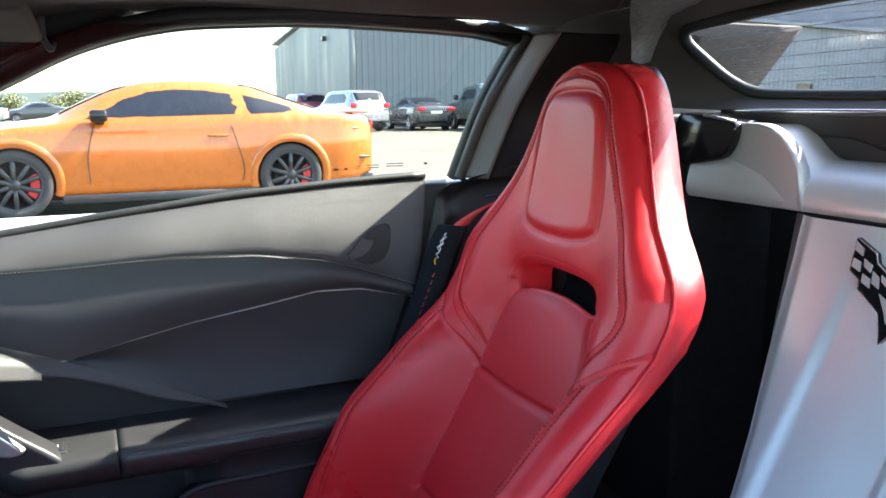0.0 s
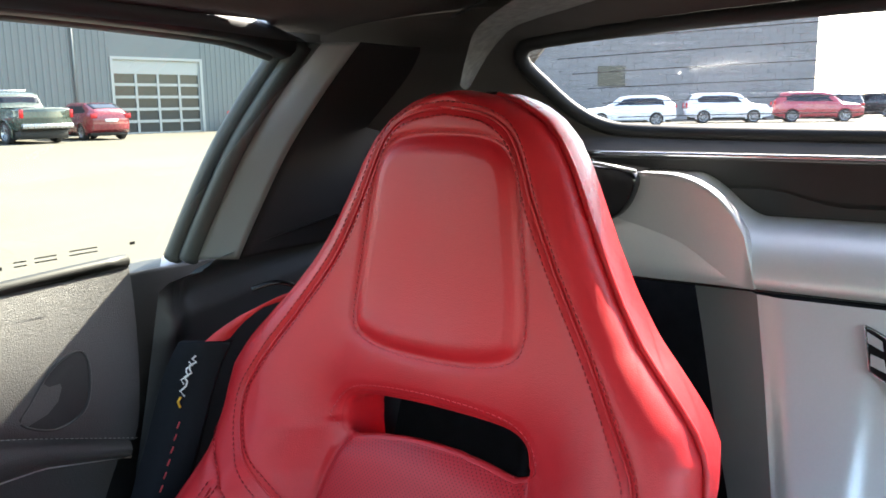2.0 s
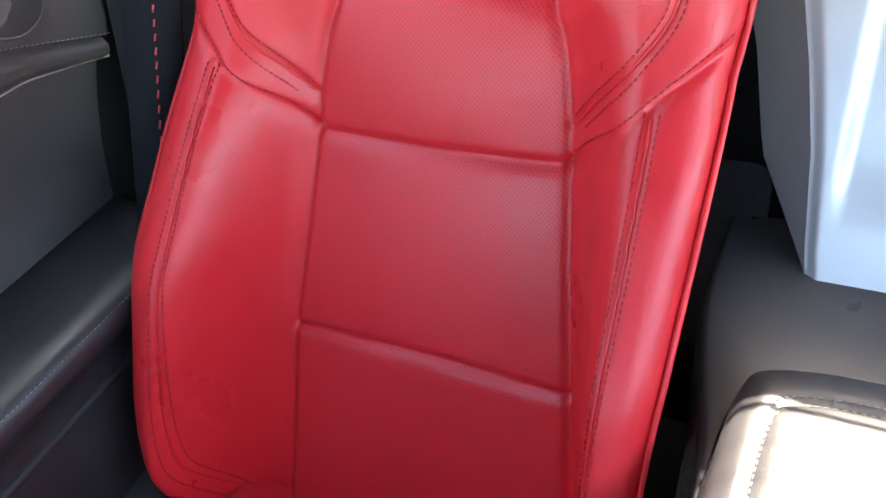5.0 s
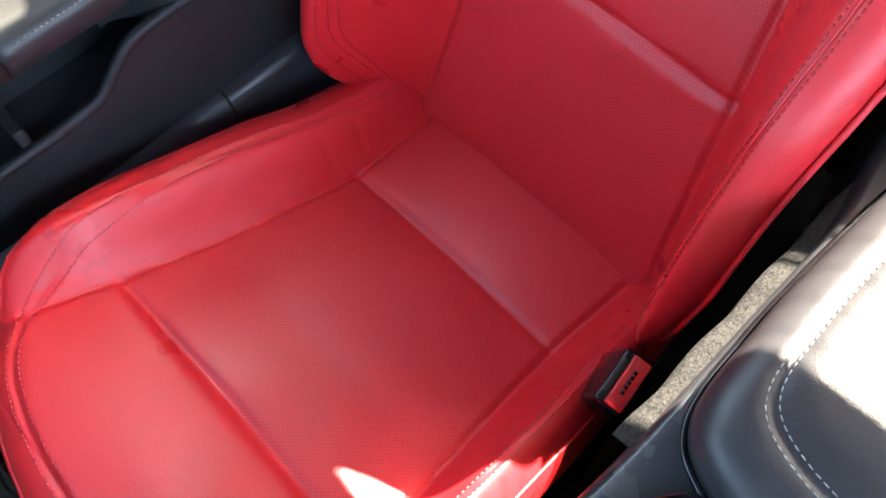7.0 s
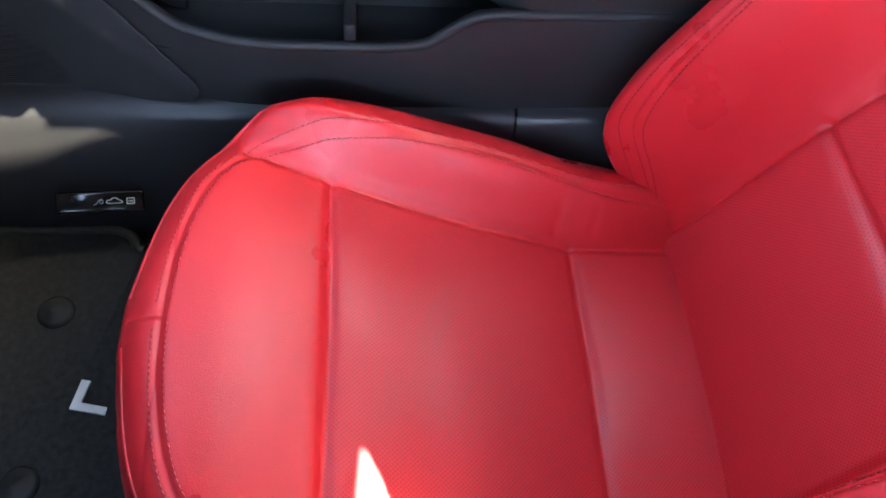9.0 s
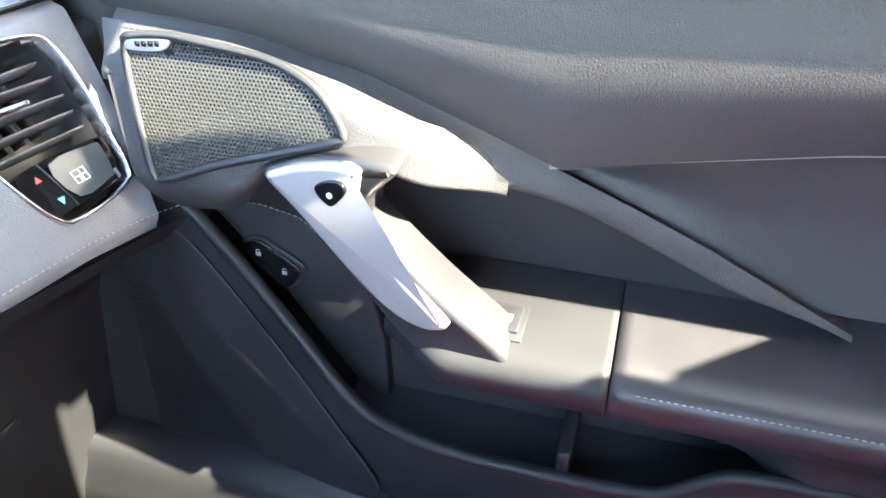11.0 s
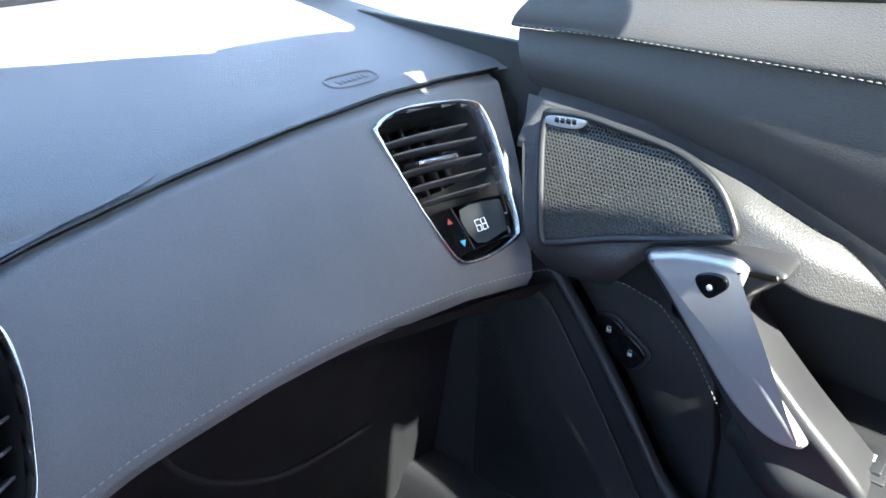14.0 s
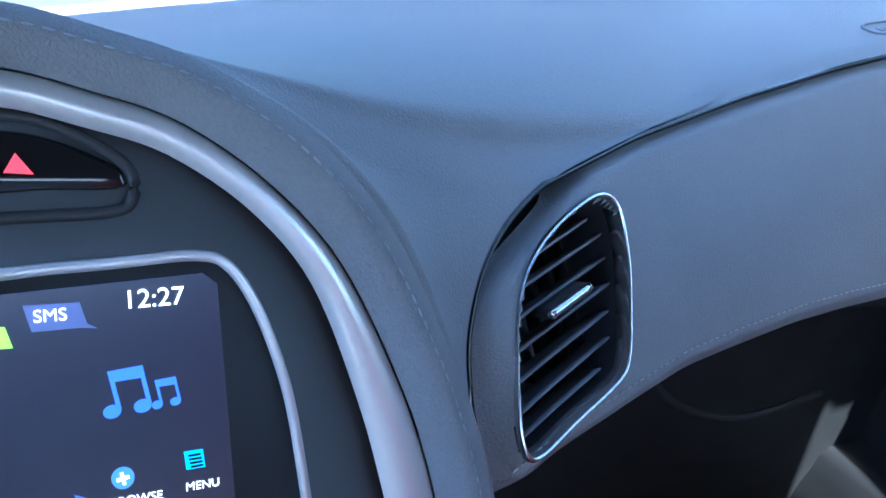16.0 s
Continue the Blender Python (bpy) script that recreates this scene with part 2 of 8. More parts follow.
def sheet(nu, nv, fn, thick=None, flip=False):
    """A skin over a grid; fn(u, v) with u, v in 0..1 gives the place. thick: a vector by which a second skin lies behind."""
    v = [tuple(fn(i / nu, j / nv)) for j in range(nv + 1) for i in range(nu + 1)]
    f = []
    w = nu + 1
    for j in range(nv):
        for i in range(nu):
            q = (j * w + i, j * w + i + 1, (j + 1) * w + i + 1, (j + 1) * w + i)
            f.append(q[::-1] if flip else q)
    if thick is not None:
        n = len(v)
        t = Vector(thick)
        v += [tuple(Vector(p) + t) for p in v]
        f += [tuple(n + k for k in q[::-1]) for q in f[:nu * nv]]
        rim = [i for i in range(w)] + [j * w + nu for j in range(1, nv + 1)] + [nv * w + i for i in range(nu - 1, -1, -1)] + [j * w for j in range(nv - 1, 0, -1)]
        for a, b in zip(rim, rim[1:] + rim[:1]):
            q = (a, a + n, b + n, b)
            f.append(q[::-1] if flip else q)
    return v, f


def prism(outline, away, bevel=0.0, seg=2):
    """A slab with a given outline (3D points in one plane), going back by the vector away; the front edge rounded."""
    bm = bmesh.new()
    vs = [bm.verts.new(p) for p in outline]
    face = bm.faces.new(vs)
    ext = bmesh.ops.extrude_face_region(bm, geom=[face])
    up = [g for g in ext["geom"] if isinstance(g, bmesh.types.BMVert)]
    bmesh.ops.translate(bm, verts=up, vec=Vector(away))
    bmesh.ops.recalc_face_normals(bm, faces=bm.faces[:])
    if bevel:
        front = [e for e in bm.edges if all(v in vs for v in e.verts)]
        bmesh.ops.bevel(bm, geom=front, offset=bevel, segments=seg, affect="EDGES", profile=0.5)
    return from_bm(bm)


def smooth01(a, b, x):
    t = min(1.0, max(0.0, (x - a) / (b - a)))
    return t * t * (3 - 2 * t)


def lerp_table(xs, ys):
    xs, ys = np.array(xs, float), np.array(ys, float)
    return lambda x: np.interp(x, xs, ys)


def soft_table(xs, ys, n=240, blur=9):
    """A table smoothed so that a surface has no kinks."""
    g = np.linspace(xs[0], xs[-1], n)
    h = np.interp(g, xs, ys)
    pad = np.concatenate([2 * h[0] - h[blur:0:-1], h, 2 * h[-1] - h[-2:-blur - 2:-1]])
    k = np.hanning(2 * blur + 1)
    h = np.convolve(pad, k / k.sum(), "valid")
    return lambda x: np.interp(x, g, h)


def seam_distance(x, y, line):
    """Distance of points (arrays) from a polyline in the plane."""
    best = np.full(np.shape(x), 1e9)
    for (ax, ay), (bx, by) in zip(line, line[1:]):
        dx, dy = bx - ax, by - ay
        t = np.clip(((x - ax) * dx + (y - ay) * dy) / (dx * dx + dy * dy + 1e-12), 0, 1)
        best = np.minimum(best, np.hypot(x - ax - t * dx, y - ay - t * dy))
    return best


def inside(x, y, poly):
    r = np.zeros(np.shape(x), bool)
    n = len(poly)
    for i in range(n):
        (ax, ay), (bx, by) = poly[i], poly[(i + 1) % n]
        c = ((ay > y) != (by > y)) & (x < (bx - ax) * (y - ay) / (by - ay + 1e-12) + ax)
        r ^= c
    return r


def flat2(pts, n=8, closed=False):
    return [(q.x, q.y) for q in spline([(a, b, 0) for a, b in pts], n, closed)]

# ---- the passenger seat ----
XS = 0.3746   # the seat's middle
back_y = soft_table([0.26, 0.30, 0.359, 0.535, 0.711, 0.845, 0.94, 1.05, 1.16], [0.052, 0.040, 0.017, -0.047, -0.134, -0.190, -0.200, -0.212, -0.226], blur=7)
back_w = lerp_table([0.300, 0.306, 0.315, 0.33, 0.36, 0.42, 0.50, 0.65, 0.75, 0.80, 0.86, 0.885, 0.905, 0.925, 0.954, 0.985, 1.016, 1.055, 1.085, 1.105, 1.122, 1.134, 1.142, 1.147],
                    [0.148, 0.172, 0.190, 0.202, 0.219, 0.242, 0.252, 0.249, 0.240, 0.235, 0.237, 0.234, 0.222, 0.204, 0.177, 0.154, 0.136, 0.117, 0.103, 0.091, 0.075, 0.056, 0.036, 0.008])
back_p = soft_table([0.30, 0.38, 0.46, 0.65, 0.74, 0.80, 0.87, 0.93, 1.0, 1.16], [0.066, 0.108, 0.142, 0.138, 0.092, 0.050, 0.034, 0.022, 0.012, 0.0])
back_c = lerp_table([0.30, 0.36, 0.535, 0.65, 0.711, 0.76, 0.80, 0.825, 0.84, 1.2], [0.168, 0.160, 0.143, 0.128, 0.121, 0.116, 0.108, 0.097, 0.090, 0.090])
HOLE = flat2([(-0.0915, 0.836), (-0.0955, 0.852), (-0.089, 0.867), (-0.066, 0.8755), (0, 0.879), (0.066, 0.8755), (0.089, 0.867), (0.0955, 0.852), (0.0915, 0.836), (0.05, 0.843), (0, 0.846), (-0.05, 0.843)], 5, True)
PAD = flat2([(-0.045, 1.106), (0, 1.110), (0.045, 1.106), (0.068, 1.085), (0.078, 1.03), (0.086, 0.96), (0.079, 0.935), (0.045, 0.925), (0, 0.923), (-0.045, 0.925), (-0.079, 0.935), (-0.086, 0.96), (-0.078, 1.03), (-0.068, 1.085)], 6, True)
half_seams = {
    "shoulder": flat2([(0, 1.133), (0.04, 1.126), (0.066, 1.105), (0.088, 1.052), (0.114, 0.999), (0.150, 0.944), (0.180, 0.898), (0.195, 0.868), (0.193, 0.842), (0.174, 0.814), (0.148, 0.782), (0.121, 0.744)], 5),
    "lower": flat2([(0.236, 0.824), (0.215, 0.810), (0.185, 0.786), (0.155, 0.756), (0.121, 0.716)], 5),
    "centre": [(float(back_c(z)), z) for z in np.linspace(0.31, 0.835, 40)],
    "bolster": flat2([(0.192, 0.79), (0.199, 0.71), (0.206, 0.59), (0.208, 0.46), (0.190, 0.35)], 12),
}
cross1, cross2 = [(-0.121, 0.715), (0, 0.712), (0.121, 0.715)], [(-0.143, 0.536), (0, 0.542), (0.143, 0.536)]


def mirror2(line):
    return [(-a, b) for a, b in line]


back_lines = [half_seams[k] for k in half_seams] + [mirror2(half_seams[k]) for k in half_seams]
groove_w = {"shoulder": (0.0034, 0.0034), "lower": (0.0045, 0.0042), "centre": (0.0055, 0.0045), "bolster": (0.0034, 0.0034)}


def back_front(u, z):
    """How far forward the backrest's face lies at u across and z up (arrays)."""
    a = np.abs(u)
    w, p, c = back_w(z), back_p(z), back_c(z)
    t = np.clip((a - c) / (0.078 + 0.02 * np.clip((z - 0.80) / 0.14, 0, 1)), 0, 1)
    y = back_y(z) + p * t * t * (3 - 2 * t)
    # roll of the outer edge, soft and wide on the bolsters, tighter at the head
    e = np.clip((a - (w - 0.034)) / 0.034, 0, 1)
    y -= 0.034 * (1 - np.sqrt(np.clip(1 - 0.97 * e * e, 0, 1)))
    # the middle panels are stuffed
    m = np.clip(1 - (a / c) ** 2, 0, 1) * (z < 0.84)
    rows = np.where(z > 0.714, np.sin(np.pi * np.clip((z - 0.714) / 0.13, 0, 1)), np.where(z > 0.54, np.sin(np.pi * np.clip((z - 0.54) / 0.174, 0, 1)), np.sin(np.pi * np.clip((z - 0.33) / 0.21, 0, 1))))
    y += 0.007 * m * np.sqrt(np.clip(rows, 0, 1))
    # upper pane swells a little forward over the slot
    y += 0.010 * np.exp(-((z - 0.905) / 0.05) ** 2) * np.clip(1 - (a / 0.15) ** 2, 0, 1)
    for k, (depth, wide) in groove_w.items():
        d = np.minimum(seam_distance(u, z, half_seams[k]), seam_distance(u, z, mirror2(half_seams[k])))
        y -= depth * np.exp(-(d / wide) ** 2)
    for line in (cross1, cross2):
        d = seam_distance(u, z, line)
        y -= 0.0045 * np.exp(-(d / 0.005) ** 2)
    d = seam_distance(u, z, PAD + PAD[:1])
    ins = inside(u, z, PAD)
    y += np.where(ins, 0.005 * np.clip(d / 0.014, 0, 1), 0) - 0.0028 * np.exp(-(d / 0.0045) ** 2)
    dh = seam_distance(u, z, HOLE + HOLE[:1])
    # the leather rolls into the slot, softly over the padded lower edge
    y -= 0.009 * np.exp(-(dh / np.where(z < 0.848, 0.010, 0.006)) ** 2)
    dr = np.abs(dh - 0.011)
    y -= 0.0015 * np.exp(-(dr / 0.0025) ** 2) * np.clip((z - 0.846) / 0.016, 0, 1) * (1 - inside(u, z, HOLE))
    return y


def slim(u, z):
    """Narrows the inboard bolster to fit its outline in the camera's view."""
    return u * (1 - 0.105 * smooth01(0.86, 0.55, z) * smooth01(0.15, 0.24, -u)) if u < 0 else u


def build_backrest(seat):
    zs = np.concatenate([np.linspace(0.300, 0.33, 9)[:-1], np.linspace(0.33, 1.10, 240)[:-1], np.linspace(1.10, 1.147, 26)])
    nf = 170
    s = np.linspace(-1, 1, nf + 1)
    U = s[None, :] * back_w(zs)[:, None]
    Z = np.repeat(zs[:, None], nf + 1, 1)
    Y = back_front(U, Z)
    # face, cut into its panels; the panels meet in the seams
    verts = [(XS + slim(float(U[j, i]), float(Z[j, i])), float(Y[j, i]), float(Z[j, i])) for j in range(len(zs)) for i in range(nf + 1)]
    N3 = grid_normals(np.array([p[0] for p in verts]).reshape(U.shape), Y, Z, -1)
    uv = [(float(U[j, i]) + 0.5, float(Z[j, i])) for j in range(len(zs)) for i in range(nf + 1)]
    Uc, Zc = (U[:-1, :-1] + U[1:, 1:]) / 2, (Z[:-1, :-1] + Z[1:, 1:]) / 2
    c = back_c(Zc)
    upper_line = lambda a: np.interp(a, [0.0, 0.121, 0.155, 0.185, 0.215, 0.236], [0.716, 0.716, 0.756, 0.786, 0.810, 0.824])
    kind = np.zeros(Uc.shape, int)
    kind[(np.abs(Uc) > c) & (Zc < upper_line(np.abs(Uc)))] = 1
    kind[(kind == 1) & (Uc < 0)] = 2
    mid = (np.abs(Uc) <= c) & (Zc < 0.842)
    kind[mid & (Zc > 0.713)] = 3
    kind[mid & (Zc <= 0.713) & (Zc > 0.539)] = 4
    kind[mid & (Zc <= 0.539)] = 5
    kind[inside(Uc, Zc, PAD)] = 6
    kind[inside(Uc, Zc, HOLE) | (seam_distance(Uc, Zc, HOLE + HOLE[:1]) < 0.0024)] = 7
    w = nf + 1
    parts = {0: ("shoulder_panel", red_leather, "red leather shoulders and head"), 1: ("bolster", red_leather, ""), 2: ("bolster", red_leather, ""), 3: ("centre_panel", red_perf, "perforated red leather"),
             4: ("centre_panel", red_perf, "perforated red leather"), 5: ("centre_panel", red_perf, "perforated red leather"), 6: ("headrest_pad", red_leather, "raised head pad")}
    for k, (nm, mt, lab) in parts.items():
        jj, ii = np.where(kind == k)
        idx, vv, ff, uu, nn = {}, [], [], [], []
        for j, i in zip(jj, ii):
            q = []
            for n in (j * w + i + 1, j * w + i, (j + 1) * w + i, (j + 1) * w + i + 1):
                if n not in idx:
                    idx[n] = len(vv)
                    vv.append(verts[n])
                    uu.append(uv[n])
                    nn.append(tuple(N3[n]))
                q.append(idx[n])
            ff.append(q)
        part(nm, (vv, ff), mt, seat, lab, uvs=uu, normals=nn)
    # side wrap, piping and the hard shell behind
    depth = lambda z: 0.048 - 0.016 * smooth01(0.9, 0.6, z)
    for sg in (-1, 1):
        rows = []
        for z in zs[::3]:
            ww, y0 = float(back_w(z)), float(back_front(np.array([sg * back_w(z)]), np.array([z]))[0])
            rows.append([(XS + slim(sg * ww, z) + sg * 0.004 * math.sin(math.pi * k / 6), y0 - depth(z) * k / 6, z) for k in range(7)])
        v = [p for r in rows for p in r]
        f = [(j * 7 + i, j * 7 + i + 1, (j + 1) * 7 + i + 1, (j + 1) * 7 + i) for j in range(len(rows) - 1) for i in range(6)]
        part("side_panel", (v, f if sg < 0 else [q[::-1] for q in f]), red_leather, seat)
        cord = [(XS + slim(sg * float(back_w(z)), z) + sg * 0.0035, float(back_front(np.array([sg * back_w(z)]), np.array([z]))[0]) - depth(z) * 0.06, z) for z in zs[2::4]]
        part("piping", tube(cord, 0.0026, 6), red_leather, seat)
    def shell(a, b):
        z = float(np.interp(b, [0, 0.05, 0.85, 1], [0.30, 0.34, 1.09, 1.1465]))
        ww = float(back_w(z)) - 0.006
        t = a * 2 - 1
        y0 = float(back_front(np.array([back_w(z)]), np.array([z]))[0]) - depth(z)
        return XS + slim(ww * t, z), y0 + (min(y0 - 0.035, float(back_y(z)) - 0.085) - y0) * (1 - t ** 4) * smooth01(0, 0.03, ww), z
    v, f = sheet(30, 70, shell)
    cu = np.array([sum(v[i][0] for i in q) / 4 - XS for q in f])
    cz = np.array([sum(v[i][2] for i in q) / 4 for q in f])
    f = [q for q, h in zip(f, inside(cu, cz, HOLE) | inside(cu, cz + 0.025, HOLE) | inside(cu, cz + 0.05, HOLE)) if not h]
    part("shell", (v, f), black_plastic, seat, "hard black back shell")
    # red walls of the head slot, from the rolled edge back to the shell
    v, n = [], len(HOLE)
    for off, back in ((0.0045, -0.0004), (0.0018, 0.0008), (0.0, 0.005), (-0.0012, 0.014), (-0.002, 0.055)):
        for i in range(n):
            (ax, az), (bx, bz) = HOLE[i - 1], HOLE[(i + 1) % n]
            o = Vector((bz - az, -(bx - ax))).normalized() * -1
            eu, ez = HOLE[i][0] + o.x * 0.0045, HOLE[i][1] + o.y * 0.0045
            y0 = float(back_front(np.array([eu]), np.array([ez]))[0])
            v.append((XS + HOLE[i][0] + o.x * off, y0 - back, HOLE[i][1] + o.y * off - 1.1 * max(0.0, back - 0.004) * max(0.0, -o.y)))
    part("slot_wall", (v, [(k * n + i, k * n + (i + 1) % n, (k + 1) * n + (i + 1) % n, (k + 1) * n + i) for k in range(4) for i in range(n)]), red_leather, seat, "red walls of the head slot")
    on = lambda a, b, up=0.0012: Vector((XS + slim(a, b), float(back_front(np.array([a]), np.array([b]))[0]) + up, b))
    for sg in (-1, 1):
        for key, off, n in (("shoulder", 0.0055, 5), ("lower", 0.0055, 3), ("bolster", 0.0055, 3)):
            line = half_seams[key]
            for o in (-off, off):
                if key == "lower" and o > 0:
                    continue
                pts = []
                for (ax, ay), (bx, by) in zip(line, line[1:]):
                    d = Vector((bx - ax, by - ay)).normalized()
                    pts.append(on(sg * (ax - d.y * o), ay + d.x * o, 0.0006))
                pts = spline(pts, 2)
                part("stitching", stitches([p + Vector((0, 0.0006, 0)) for p in pts], 0.0036, 0.0018, 0.0008, Vector((0, 0.0002, 0))), red_thread_dark, seat)
            if key != "lower":
                welt = [on(sg * a, b, 0.0012) for a, b in line[1:-1]]
                part("welt", tube(spline(welt, 2), 0.0013, 6), red_leather, seat)
    hs = [on(a, b, 0.0006) for a, b in flat2([(-0.099, 0.838), (-0.108, 0.853), (-0.09, 0.878), (-0.058, 0.888), (0, 0.892), (0.058, 0.888), (0.09, 0.878), (0.108, 0.853), (0.099, 0.838)], 6)]
    part("stitching", stitches(hs, 0.0034, 0.0020, 0.0006), red_thread, seat)
    ps = [on(a * 1.03, 1.015 + (b - 1.015) * 1.03, 0.0008) for a, b in PAD + PAD[:1]]
    part("stitching", stitches(ps, 0.0032, 0.0020, 0.0006), red_thread, seat)


cush_z = soft_table([-0.04, 0.0, 0.148, 0.30, 0.392, 0.466, 0.515, 0.56], [0.322, 0.322, 0.337, 0.385, 0.423, 0.446, 0.456, 0.460], blur=6)
cush_w = soft_table([-0.04, 0.0, 0.10, 0.20, 0.30, 0.36, 0.403, 0.440, 0.465, 0.487, 0.507, 0.523, 0.535, 0.544, 0.551, 0.556, 0.560], [0.222, 0.228, 0.240, 0.250, 0.254, 0.254, 0.249, 0.239, 0.226, 0.207, 0.183, 0.156, 0.128, 0.095, 0.058, 0.02, 0.004], n=600, blur=7)
cush_b = soft_table([-0.04, 0.05, 0.20, 0.32, 0.40, 0.45, 0.49, 0.53, 0.57], [0.040, 0.048, 0.060, 0.062, 0.052, 0.036, 0.018, 0.005, 0.0], blur=12)
cush_c = lerp_table([-0.04, 0.0, 0.143, 0.25, 0.384, 0.466, 0.60], [0.150, 0.148, 0.1425, 0.151, 0.167, 0.184, 0.184])
cushion_half = {
    "ring": flat2([(0.185, -0.02), (0.188, 0.10), (0.196, 0.17), (0.203, 0.24), (0.205, 0.30), (0.203, 0.352), (0.198, 0.40), (0.184, 0.452), (0.150, 0.487), (0.10, 0.505), (0.05, 0.513), (0, 0.516)], 5),
    "side": [(float(cush_c(y)), y) for y in np.linspace(-0.03, 0.462, 30)],
}


CUSH_EDGE = [(0.222, -0.30)] + [(float(cush_w(y)), y) for y in np.linspace(-0.04, 0.556, 70)] + [(-0.05, 0.5575)]


def cush_top(u, y):
    a = np.abs(u)
    c = cush_c(y)
    t = np.clip((a - c) / 0.052, 0, 1)
    z = cush_z(y) + cush_b(y) * t * t * (3 - 2 * t)
    e = np.clip(1 - seam_distance(a, y, CUSH_EDGE) / 0.050, 0, 1)
    z -= 0.046 * (1 - np.sqrt(np.clip(1 - 0.97 * e * e, 0, 1)))
    m = np.clip(1 - (a / c) ** 2, 0, 1)
    rows = np.where(y > 0.384, np.sin(np.pi * np.clip((y - 0.384) / 0.13, 0, 1)), np.where(y > 0.143, np.sin(np.pi * np.clip((y - 0.143) / 0.241, 0, 1)), np.sin(np.pi * np.clip((y + 0.05) / 0.193, 0, 1))))
    z += 0.008 * m * np.sqrt(np.clip(rows, 0, 1))
    for k, depth, wide in (("ring", 0.0024, 0.0035), ("side", 0.0045, 0.0045)):
        d = np.minimum(seam_distance(u, y, cushion_half[k]), seam_distance(u, y, mirror2(cushion_half[k])))
        z -= depth * np.exp(-(d / wide) ** 2)
    for yy, ww in ((0.384, 0.167), (0.143, 0.1425)):
        d = seam_distance(u, y, [(-ww, yy), (0, yy - 0.003), (ww, yy)])
        z -= 0.0045 * np.exp(-(d / 0.005) ** 2)
    d = seam_distance(u, y, [(0.0, 0.517), (0.0, 0.545)])
    z -= 0.003 * np.exp(-(d / 0.003) ** 2)
    # soft creases where the side bolster is pulled in
    for ux, yx in ((0.158, 0.118), (0.156, 0.160)):
        d = seam_distance(u, y, [(ux, yx), (ux + 0.016, yx - 0.006)])
        z -= 0.0016 * np.exp(-(d / 0.004) ** 2)
    return z


def cslim(u):
    """The cushion is slimmer beside the console."""
    return u * (1 - 0.105 * smooth01(0.165, 0.245, -u)) if u < 0 else u


def fwd(y):
    return y + 0.013 * smooth01(0.12, 0.42, y)


